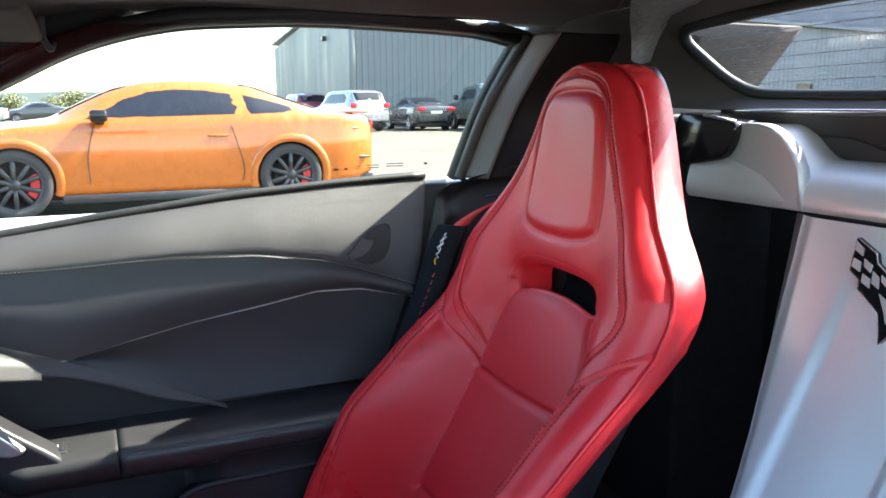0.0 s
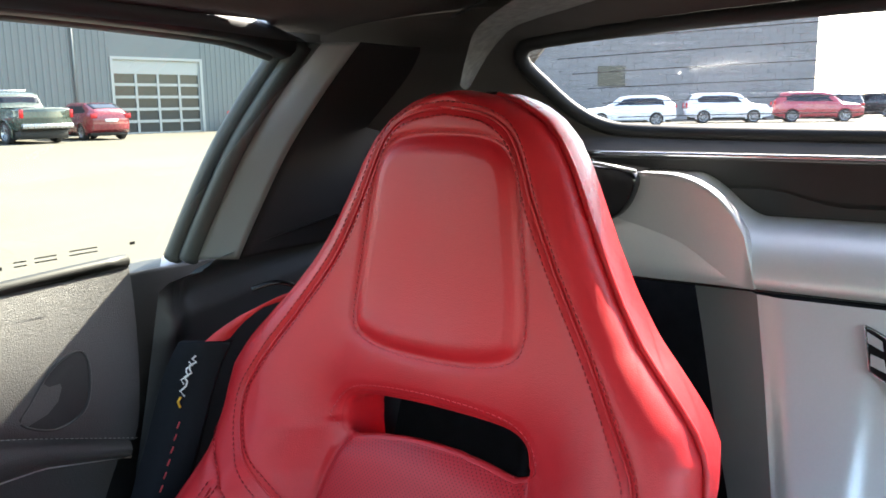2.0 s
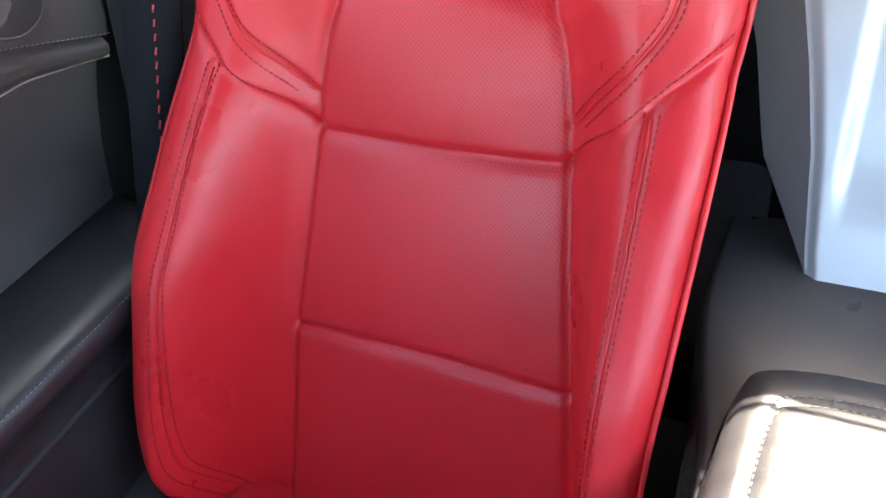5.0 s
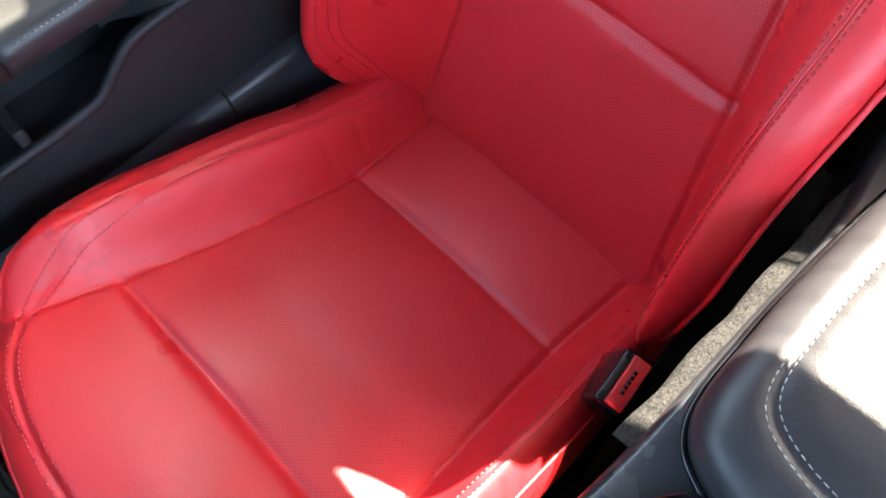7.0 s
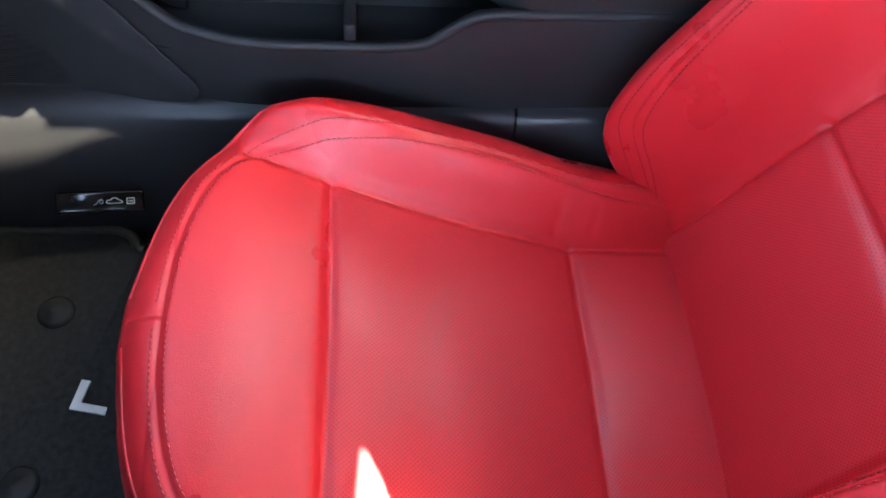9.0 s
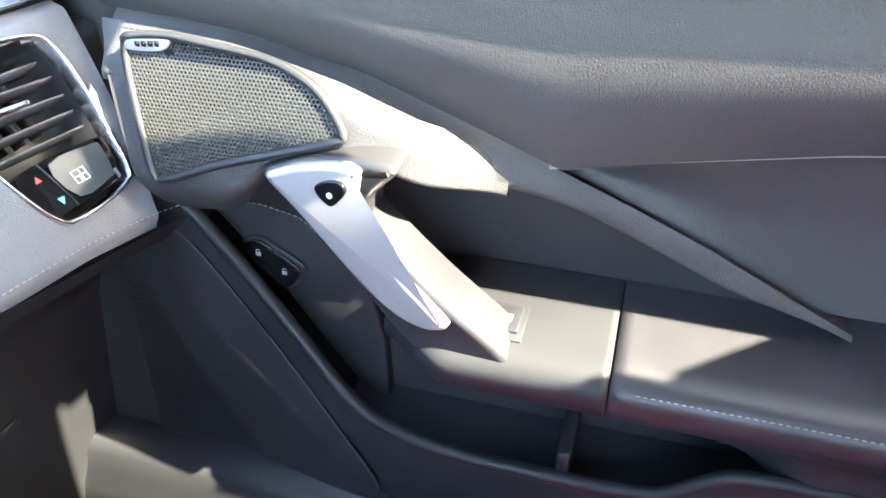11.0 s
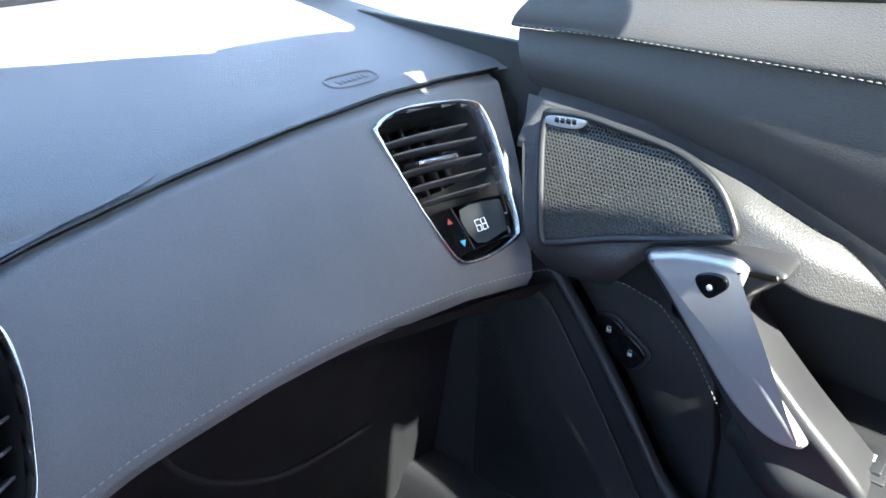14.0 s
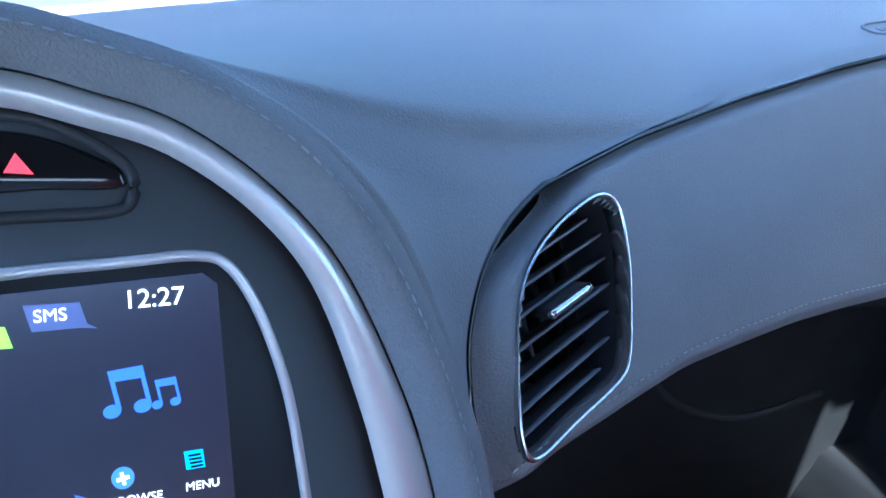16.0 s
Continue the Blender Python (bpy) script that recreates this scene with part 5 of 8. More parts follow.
sc = thing("touch_screen", "lit touch screen showing the time and a music note", "screen", tuple(st(0, 0.80, 0.002)))
part("panel", prism([st(a, b, 0.0014) for a, b in scr], (0, 0.003, 0)), screen_mat(), sc, smooth=False)
lit_white, lit_blue = glow("lit_white", (0.85, 0.88, 0.90), 1.0), glow("lit_blue", (0.045, 0.11, 0.62), 0.8)
sr, su = st(0.054, 0.839) - st(0.036, 0.842), st(0.05, 0.86) - st(0.05, 0.80)
flat_text("clock_digits", "12:27", 0.0088, st(0.0355, 0.8375, 0.0022), sr, su, lit_white, sc, "white clock digits")
tag = part("message_key", prism([st(a, b, 0.0018) for a, b in ((0.0075, 0.8455), (0.0235, 0.8425), (0.0240, 0.8355), (0.0265, 0.8335), (0.0215, 0.8350), (0.0080, 0.8372))], (0, 0.0004, 0)), glow("key_blue", (0.035, 0.05, 0.13), 0.8), sc, smooth=False)
flat_text("key_letters", "SMS", 0.0058, st(0.0092, 0.8400, 0.0026), sr, su, lit_white, tag)
for (x0, z0, s) in ((0.0245, 0.8065, 1.0), (0.0385, 0.8045, 0.62)):
    head_ = []
    for dx in (0, 0.0095 * s):
        head_.append([st(x0 + dx + 0.0028 * s * math.cos(w), z0 - dx * 0.1 + 0.0021 * s * math.sin(w), 0.002) for w in np.linspace(0, 2 * math.pi, 16, endpoint=False)])
    one = [st(x0 + a, z0 + b, 0.002) for a, b in ((0.0016 * s, 0), (0.0030 * s, 0), (0.0030 * s, 0.0092 * s), (0.0111 * s, 0.0082 * s), (0.0111 * s, -0.001 * s), (0.0125 * s, -0.001 * s), (0.0125 * s, 0.0118 * s), (0.0016 * s, 0.0128 * s))]
    mn = part("music_note", prism(one, (0, 0.0004, 0)), lit_blue, sc, "blue music note", smooth=False)
    for h in head_:
        part("note_head", prism(h, (0, 0.0004, 0)), lit_blue, mn, smooth=False)
ring = [st(0.0225 + 0.0036 * math.cos(w), 0.7845 + 0.0036 * math.sin(w), 0.002) for w in np.linspace(0, 2 * math.pi, 20, endpoint=False)]
bk = part("browse_key", prism(ring, (0, 0.0004, 0)), glow("browse_blue", (0.05, 0.13, 0.38), 0.8), sc, smooth=False)
part("plus", join(prism([st(0.0225 + a, 0.7845 + b, 0.0026) for a, b in ((-0.002, -0.0005), (0.002, -0.0005), (0.002, 0.0005), (-0.002, 0.0005))], (0, 0.0003, 0)), prism([st(0.0225 + a, 0.7845 + b, 0.0026) for a, b in ((-0.0005, -0.002), (0.0005, -0.002), (0.0005, 0.002), (-0.0005, 0.002))], (0, 0.0003, 0))), lit_white, bk, smooth=False)
flat_text("browse_letters", "BROWSE", 0.0042, st(0.0165, 0.7765, 0.002), sr, su, lit_white, sc)
mkey = part("menu_key", prism([st(a, b, 0.002) for a, b in ((0.0430, 0.7865), (0.0492, 0.7855), (0.0487, 0.7795), (0.0425, 0.7805))], (0, 0.0004, 0)), glow("menu_blue", (0.04, 0.28, 0.65), 0.9), sc, smooth=False)
part("menu_lines", join(*[prism([st(a, b - i * 0.0013, 0.0026) for a, b in ((0.0440, 0.7853), (0.0482, 0.7847), (0.0482, 0.7841), (0.0440, 0.7847))], (0, 0.0003, 0)) for i in range(4)]), gloss_black, mkey, smooth=False)
flat_text("menu_letters", "MENU", 0.0042, st(0.0405, 0.7735, 0.002), sr, su, lit_white, sc)
part("forward_mark", join(*[prism([st(0.003 + d + a, 0.781 + b, 0.002) for a, b in ((0, 0.003), (0.004, 0), (0, -0.003))], (0, 0.0004, 0)) for d in (0, 0.0042)]), lit_blue, sc, smooth=False)
part("green_mark", prism([st(a, b, 0.002) for a, b in ((-0.004, 0.842), (0.0012, 0.8405), (0.0018, 0.834), (-0.004, 0.835))], (0, 0.0004, 0)), glow("lit_green", (0.25, 0.60, 0.04), 0.8), sc, smooth=False)

# ---- body shell, roof, rear wall ----
solo("floor", block(-0.75, 0.70, -0.62, 1.45, 0.14, 0.176, 0.0), carpet, "black carpeted floor of the cabin", "floor", "structure")
solo("wall_front", block(-0.75, 0.75, 1.22, 1.27, 0.17, 0.90, 0.0), carpet, "dark carpeted wall ahead of the footwell", "wall", "structure")
sill = thing("sill", "black plastic door sill with a joint", "sill", (0.67, 0.3, 0.3), kind="structure")
prof = [(0.705, 0.392), (0.680, 0.3925), (0.664, 0.388), (0.655, 0.376), (0.652, 0.355), (0.645, 0.335), (0.640, 0.300), (0.636, 0.176)]
for y0, y1 in ((-0.15, 0.1925), (0.1955, 1.0)):
    ys = np.linspace(y0, y1, 24)
    v = [(x - 0.004 * smooth01(0.3, -0.1, y), y, z + 0.016 * smooth01(0.2, -0.1, y) * (z > 0.3)) for y in ys for x, z in prof]
    k = len(prof)
    part("sill_cover", (v, [(j * k + i, (j + 1) * k + i, (j + 1) * k + i + 1, j * k + i + 1) for j in range(23) for i in range(k - 1)]), black_plastic, sill)
part("sill_core", block(0.66, 0.86, -0.3, 1.2, 0.15, 0.372, 0.0), black_plastic, sill)

# floor mat with studs and a white mark
mat = thing("floor_mat", "black carpet floor mat with rubber border and fixing studs", "floor mat", (0.36, 0.85, 0.177))
mo = flat2([(0.12, 0.615), (0.56, 0.625), (0.605, 0.638), (0.630, 0.66), (0.634, 0.72), (0.62, 1.0), (0.55, 1.10), (0.12, 1.10)], 6, True)
part("mat_carpet", prism([(a, b, 0.200) for a, b in mo], (0, 0, -0.022), 0.004), surface("mat_pile", (0.036, 0.036, 0.035), 0.95, grain=1.0, grain_size=900, spots=0.4, spot_size=120, spec=0.1), mat)
part("mat_border", tube([(a, b, 0.199) for a, b in mo], 0.007, 8, closed=True), rubber, mat, "rubber border")
for x, y in ((0.517, 0.717), (0.316, 0.714)):
    prof = [(0.0, 0.006), (0.006, 0.006), (0.009, 0.003), (0.016, 0.004), (0.020, 0.001), (0.021, -0.002)]
    v = [(x + r * math.cos(w), y + r * math.sin(w), 0.203 + h) for r, h in prof for w in np.linspace(0, 2 * math.pi, 20, endpoint=False)]
    part("stud", (v, [(j * 20 + i, j * 20 + (i + 1) % 20, (j + 1) * 20 + (i + 1) % 20, (j + 1) * 20 + i) for j in range(5) for i in range(20)]), rubber, mat, "round rubber stud")
solo("paper_mark", prism([(a, b, 0.2055) for a, b in ((0.431, 0.672), (0.397, 0.679), (0.389, 0.641), (0.398, 0.640), (0.404, 0.668), (0.429, 0.662))], (0, 0, -0.003), 0.0005), white_ink, "white angular scrap lying on the floor mat", "marking")

# lever with white symbols beside the seat
lz = Vector((-0.60, -0.20, 0.78)).normalized()
lx = Vector((0.06, -1, 0)).cross(lz).cross(lz).normalized() * -1
ly = lz.cross(lx)
lev_m = Matrix.Translation((0.613, 0.662, 0.286)) @ Matrix((lx, ly, lz)).transposed().to_4x4() @ Matrix.Scale(0.62, 4)
lev = thing("lever_plate", "black plate with three white symbols beside the seat", "plate", (0.63, 0.64, 0.19))
part("plate", moved(block(-0.075, 0.075, -0.020, 0.020, -0.010, 0.010, 0.006, 3), lev_m), gloss_black, lev)
for i, kd in enumerate((0, 1, 2)):
    m = lev_m @ pose(0.052 - i * 0.028, 0.0, 0.0108)
    if kd == 0:
        g = join(block(-0.007, 0.007, -0.006, -0.0045, 0, 0.0005, 0), block(-0.007, 0.007, 0.0045, 0.006, 0, 0.0005, 0), block(-0.007, -0.0055, -0.006, 0.006, 0, 0.0005, 0), block(0.0055, 0.007, -0.006, 0.006, 0, 0.0005, 0), block(-0.004, 0.004, -0.001, 0.001, 0, 0.0005, 0))
    elif kd == 1:
        g = tube([(a, b, 0.0003) for a, b in flat2([(-0.012, -0.003), (-0.012, 0.002), (-0.006, 0.003), (-0.003, 0.006), (0.004, 0.006), (0.007, 0.003), (0.012, 0.001), (0.012, -0.003)], 3, True)], 0.0007, 5, closed=True)
    else:
        g = join(tube([(a, b, 0.0003) for a, b in flat2([(0.008, 0.005), (0.002, 0.003), (-0.002, -0.003), (-0.008, -0.005)], 4)], 0.0008, 5), tube([(0.006 + 0.003 * math.cos(w), 0.003 * math.sin(w), 0.0003) for w in np.linspace(0, 2 * math.pi, 10, endpoint=False)], 0.0007, 5, closed=True))
    part("symbol", moved(g, m), white_ink, lev)

# rear wall: silver waterfall between the seats
wf = thing("waterfall_panel", "glossy silver painted waterfall panel between the seats with crossed flags", "trim panel", (0, -0.42, 0.45), kind="structure")
side_x = lerp_table([0.58, 0.62, 0.69, 0.75, 0.82, 0.90, 0.966], [0.066, 0.074, 0.084, 0.098, 0.118, 0.138, 0.156])


def wf_y(x, z):
    return -0.388 + 0.56 * (0.966 - z)


def front(a, b):
    z = 0.600 + (0.9645 - 0.600) * b
    hw = float(side_x(z))
    t = a * 2 - 1
    x = hw * t
    y = wf_y(x, z) - 0.006 * smooth01(0.85, 1.0, abs(t))
    # long scooped hollow low in the middle
    d = smooth01(0.066, 0.050, abs(x) + 0.03 * max(0, 0.70 - z)) * smooth01(0.640, 0.695, z + 0.01 * (1 - abs(t))) * smooth01(0.95, 0.80, z)
    y -= 0.009 * d
    return x, y, z


part("front_skin", sheet(80, 110, front), silver_paint, wf)
for sg in (-1, 1):
    fn = lambda a, b: (sg * (float(side_x(0.600 + 0.3645 * b)) + (0.052 + 0.033 * b) * a), wf_y(0, 0.600 + 0.3645 * b) - 0.006 - 0.016 * a ** 0.7 - 0.07 * a, 0.600 + 0.3645 * b + 0.055 * a * (1 - b))
    part("side_skin", sheet(10, 40, fn, flip=sg > 0), silver_paint, wf)
# upper roll, in front of the rear deck


def roll(a, b):
    x = -0.36 + 0.72 * a
    w = b * math.pi * 0.5
    hgt = 0.058 + 0.042 * smooth01(0.165, 0.235, abs(x))
    y = -0.400 + 0.006 * smooth01(0.0, 0.06, b) - 0.075 * (1 - math.cos(w))
    z = 0.9675 + hgt * math.sin(w)
    return x, y, z


part("upper_roll", sheet(120, 24, roll), silver_paint, wf)
part("joint", tube([(x, -0.402, 0.966) for x in np.linspace(-0.34, 0.34, 20)], 0.0016, 6), gloss_black, wf)
part("fairing", sheet(16, 20, lambda a, b: (0.158 + 0.19 * a, -0.392 - 0.02 * a, 0.9685 + (0.100 * math.sqrt(max(0, 1 - (1 - min(1, a * 2.1)) ** 2)) * b)), (0, -0.02, 0)), silver_paint, wf, "silver side fairing behind the seat")
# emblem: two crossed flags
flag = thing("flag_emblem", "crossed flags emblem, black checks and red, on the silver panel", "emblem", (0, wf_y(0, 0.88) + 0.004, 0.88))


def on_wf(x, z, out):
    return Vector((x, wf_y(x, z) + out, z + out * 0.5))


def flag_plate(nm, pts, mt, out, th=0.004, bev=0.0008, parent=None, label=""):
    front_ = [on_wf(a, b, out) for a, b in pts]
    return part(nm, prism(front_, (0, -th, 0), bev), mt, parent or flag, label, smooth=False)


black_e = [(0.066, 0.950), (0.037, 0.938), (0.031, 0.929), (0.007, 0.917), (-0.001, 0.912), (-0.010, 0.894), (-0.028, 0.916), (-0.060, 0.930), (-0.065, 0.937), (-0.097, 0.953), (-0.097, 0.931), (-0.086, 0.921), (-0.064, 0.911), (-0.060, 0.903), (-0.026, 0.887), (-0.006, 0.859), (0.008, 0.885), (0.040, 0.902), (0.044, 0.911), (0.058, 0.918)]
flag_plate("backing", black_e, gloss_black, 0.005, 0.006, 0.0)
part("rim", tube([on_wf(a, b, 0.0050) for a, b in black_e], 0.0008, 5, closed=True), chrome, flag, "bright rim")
emb_red = surface("emblem_red", (0.35, 0.012, 0.03), 0.25, spots=0.1)
emb_gold = surface("emblem_gold", (0.75, 0.42, 0.04), 0.3, spots=0.1)
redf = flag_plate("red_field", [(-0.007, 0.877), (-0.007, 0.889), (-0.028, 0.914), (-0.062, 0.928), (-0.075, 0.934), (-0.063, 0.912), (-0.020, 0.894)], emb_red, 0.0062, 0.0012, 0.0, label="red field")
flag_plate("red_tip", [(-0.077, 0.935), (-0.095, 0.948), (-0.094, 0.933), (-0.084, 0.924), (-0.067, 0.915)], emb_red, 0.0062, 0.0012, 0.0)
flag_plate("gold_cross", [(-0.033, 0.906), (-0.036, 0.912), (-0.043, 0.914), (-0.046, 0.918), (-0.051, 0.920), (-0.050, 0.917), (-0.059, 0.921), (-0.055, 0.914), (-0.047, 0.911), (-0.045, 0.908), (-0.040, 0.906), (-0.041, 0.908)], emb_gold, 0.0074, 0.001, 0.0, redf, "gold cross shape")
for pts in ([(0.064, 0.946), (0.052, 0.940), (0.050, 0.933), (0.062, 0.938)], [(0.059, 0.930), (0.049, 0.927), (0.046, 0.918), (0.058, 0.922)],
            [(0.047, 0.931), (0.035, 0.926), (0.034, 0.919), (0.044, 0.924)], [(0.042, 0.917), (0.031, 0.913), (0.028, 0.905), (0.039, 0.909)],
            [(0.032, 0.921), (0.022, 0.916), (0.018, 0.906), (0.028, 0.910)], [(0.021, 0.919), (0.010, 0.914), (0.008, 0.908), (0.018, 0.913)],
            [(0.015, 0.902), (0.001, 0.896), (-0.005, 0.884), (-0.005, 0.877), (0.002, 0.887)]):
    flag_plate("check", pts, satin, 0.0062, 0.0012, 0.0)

# rear deck, shelf line and rear window
solo("rear_deck", block(-0.62, 0.62, -0.60, -0.468, 1.0, 1.075, 0.012), soft_black, "black ledge under the rear window", "ledge", "structure")
solo("deck_trim", tube([(x, -0.452, 1.0835) for x in np.linspace(-0.55, 0.36, 30)], 0.0026, 6), chrome, "thin bright strip along the rear ledge", "trim", "structure")
solo("deck_valance", sheet(60, 8, lambda a, b: (-0.60 + 1.0 * a, -0.456 - 0.012 * b, 1.081 - 0.030 * b - 0.014 * b * smooth01(0.17, 0.10, abs(-0.60 + 1.0 * a))), (0, -0.02, 0)), rubber, "black recess under the rear ledge", "ledge", "structure")
lat = thing("roof_latch_cover", "glossy black latch cover behind the seat", "cover", (0.32, -0.44, 1.045))
part("cover", prism([(a, -0.392, b) for a, b in flat2([(0.38, 1.0775), (0.31, 1.074), (0.274, 1.0685), (0.276, 1.045), (0.292, 1.025), (0.32, 1.017), (0.38, 1.015)], 4, True)], (0, -0.045, 0), 0.003), gloss_black, lat)
part("cover_trim", tube([(0.375, -0.393, 1.0795), (0.31, -0.393, 1.0765), (0.272, -0.393, 1.0705)], 0.0018, 6), chrome, lat)

GLASS = flat2([(-0.385, 1.197), (-0.20, 1.2068), (0.0, 1.2105), (0.20, 1.2068), (0.375, 1.198), (0.408, 1.190), (0.412, 1.176), (0.398, 1.157), (0.373, 1.130), (0.340, 1.112), (0.29, 1.1065), (0.15, 1.104), (0.0, 1.1035), (-0.29, 1.1065), (-0.340, 1.112), (-0.38, 1.13), (-0.41, 1.18)], 4, True)
tilt = lambda z: -0.412 - 0.80 * (1.2105 - z)
rear_gl = glass("rear_glass", (0.42, 0.42, 0.42), 0.09)
rw = thing("window_2", "small rear window with dusty glass and heating wires", "window", (0, -0.48, 1.15), kind="structure")
gp = part("pane", ([(a, tilt(b), b) for a, b in GLASS], [tuple(range(len(GLASS)))[::-1]]), rear_gl, rw, smooth=False)
part("window_frame", tube([(a * 1.012, tilt(b) + 0.003, 1.155 + (b - 1.155) * 1.05) for a, b in GLASS], 0.0085, 8, closed=True), rubber, rw, "black rubber frame")
for i in range(6):
    z = 1.118 + i * 0.0155
    hw = 0.33 + 0.012 * i
    part("heating_wire", tube([(x, tilt(z) - 0.001, z + 0.006 * (1 - (x / 0.4) ** 2)) for x in np.linspace(-hw, hw, 20)], 0.0005, 4), gloss_black, rw)
# rear wall of the cabin around the window: a sheet with a hole
outer_r = []
for a, b in GLASS:
    d = Vector((a / 0.42, (b - 1.155) / 0.056)).normalized()
    outer_r.append((max(-0.66, min(0.66, a + d.x * 0.26)), b + d.y * (0.034 if d.y > 0 else 0.025)))
n = len(GLASS)
v = [(a * 1.012, tilt(b) - 0.001, 1.155 + (b - 1.155) * 1.05) for a, b in GLASS] + [(a, -0.455 + 0.10 * smooth01(0.4, 0.66, abs(a)) + 0.078 * smooth01(1.20, 1.232, b), b) for a, b in outer_r]
solo("wall_rear", (v, [(i, (i + 1) % n, n + (i + 1) % n, n + i) for i in range(n)]), headliner, "black cloth lining round the rear window", "wall", "structure")
# headliner
def roof_fn(a, b):
    x = -0.64 + 1.25 * a
    y = -0.385 + (0.91 + 0.175 * (1 - (abs(x) / 0.64) ** 2)) * b
    z = 1.236 - 0.022 * max(0, (abs(x) - 0.30) / 0.30) ** 2.2 - 0.050 * max(0, (y - 0.15) / 0.53) ** 2 - 0.004 * smooth01(-0.36, -0.385, y)
    return x - 0.066 * smooth01(0.40, 0.61, x) * smooth01(-0.26, -0.18, y) * smooth01(0.36, -0.02, y), y, z


solo("roof", sheet(80, 60, roof_fn, (0, 0, 0.018)), headliner, "dark cloth headliner of the soft top", "ceiling", "structure")
# Pale sheet: the bow plus the sunlit patch on the headliner, put in colour
lit_bow_grey = surface("bow_lit_patch", (0.20, 0.195, 0.187), 0.9, grain=0.8, grain_size=700, spots=0.3, spot_size=120, spec=0.1)
bow_a = spline([(0.470, -0.412, 1.155), (0.440, -0.405, 1.190), (0.410, -0.400, 1.211), (0.365, -0.398, 1.222), (0.300, -0.362, 1.2275), (0.233, -0.310, 1.2285), (0.165, -0.262, 1.2295)], 8)
bow_b = spline([(0.452, -0.364, 1.155), (0.435, -0.350, 1.182), (0.400, -0.320, 1.209), (0.302, -0.251, 1.2265), (0.215, -0.205, 1.2285), (0.144, -0.181, 1.2295), (0.083, -0.156, 1.2305)], 8)
solo("roof_bow_lit_patch", sheet(48, 10, lambda a, b: bow_a[round(a * 48)].lerp(bow_b[round(a * 48)], b) - Vector((0, 0, 0.004 * math.sin(math.pi * b)))), lit_bow_grey, "pale sheet for the roof bow and a sunlit patch on the headliner", "roof bow", "structure")
solo("headliner_seam", tube(spline([(0.435, -0.325, 1.219), (0.302, -0.248, 1.2315), (0.144, -0.178, 1.234), (0.0, -0.142, 1.235), (-0.12, -0.132, 1.235), (-0.50, -0.13, 1.228)], 8), 0.0016, 6), rubber, "dark sewn seam across the headliner", "seam", "structure")
# Unseen; its front edge is set by the shadow edge on the dash
solo("header", tube([(x, 0.525 + 0.175 * (1 - (x / 0.64) ** 2), 1.165) for x in np.linspace(-0.62, 0.62, 40)], 0.030, 10, flat=0.7), headliner, "unseen windscreen header, placed to shade the dash pad", "beam", "structure")
# side rail above the window
rail = [(x, y, z) for x, y, z in spline([(0.600, -0.256, 1.197), (0.584, -0.19, 1.207), (0.571, -0.12, 1.211), (0.566, 0.05, 1.215), (0.572, 0.16, 1.212), (0.588, 0.26, 1.204), (0.613, 0.36, 1.178), (0.642, 0.46, 1.130), (0.670, 0.60, 1.06), (0.715, 0.85, 0.95), (0.74, 1.10, 0.88)], 8)]
solo("roof_rail", join(tube([(x - 0.012, y, z - 0.003) for x, y, z in rail], 0.016, 10, flat=0.8)), soft_black, "black padded rail over the side window", "rail", "structure")
solo("rail_seal", tube([(x + 0.006, y, z - 0.012) for x, y, z in rail], 0.0065, 8), surface("grey_seal", (0.22, 0.225, 0.21), 0.6), "pale rubber seal along the window top", "seal", "structure")
# First tube is an unseen corner, added to shade the dash end
solo("pillar_front", join(tube(spline([(0.520, 0.568, 1.172), (0.600, 0.572, 1.156), (0.662, 0.590, 1.122), (0.705, 0.66, 1.075)], 8), 0.044, 10), tube(spline([(0.600, 0.30, 1.228), (0.634, 0.40, 1.188), (0.665, 0.50, 1.142), (0.695, 0.62, 1.085), (0.735, 0.85, 0.975), (0.76, 1.10, 0.875)], 8), 0.036, 10, flat=0.6)), soft_black, "black windscreen pillar with an added corner that shades the dash", "pillar", "structure")
# Unseen; runs back over the window to shade the speaker and dash end
solo("pillar_shade", tube(spline([(0.604, 0.065, 1.263), (0.605, 0.13, 1.257), (0.599, 0.20, 1.250), (0.606, 0.28, 1.238), (0.640, 0.36, 1.208), (0.704, 0.465, 1.153), (0.745, 0.60, 1.095), (0.785, 0.85, 0.985), (0.80, 1.10, 0.885)], 8), 0.032, 10), silver_paint, "unseen silver tube over the window front, placed to cast its shade", "pillar", "structure")
# Unseen pane; its dark tint cuts the sky light on the dash
screen_glass = glass("windscreen_glass", (0.26, 0.28, 0.28), 0.01)
solo("window_3", sheet(40, 16, lambda a, b: ((-0.70 + 1.40 * a) * (1 - 0.08 * b), 1.19 + 0.03 * (1 - (2 * a - 1) ** 2) - (0.625 - 0.155 * (1 - (2 * a - 1) ** 2)) * b, 0.885 + 0.295 * b - 0.03 * (1 - b) * (2 * a - 1) ** 2)), screen_glass, "unseen raked windscreen, tinted dark to dim the dash", "window", "structure")
visor = thing("sun_visor", "black sun visor with a small hook", "sun visor", (0.45, 0.40, 1.15))
part("blade", block(0.20, 0.56, 0.40, 0.54, 1.168, 1.184, 0.008, 3), headliner, visor)
part("hook", tube(spline([(0.560, 0.400, 1.200), (0.562, 0.400, 1.175), (0.567, 0.393, 1.162), (0.574, 0.390, 1.170)], 6), 0.004, 8), black_plastic, visor)
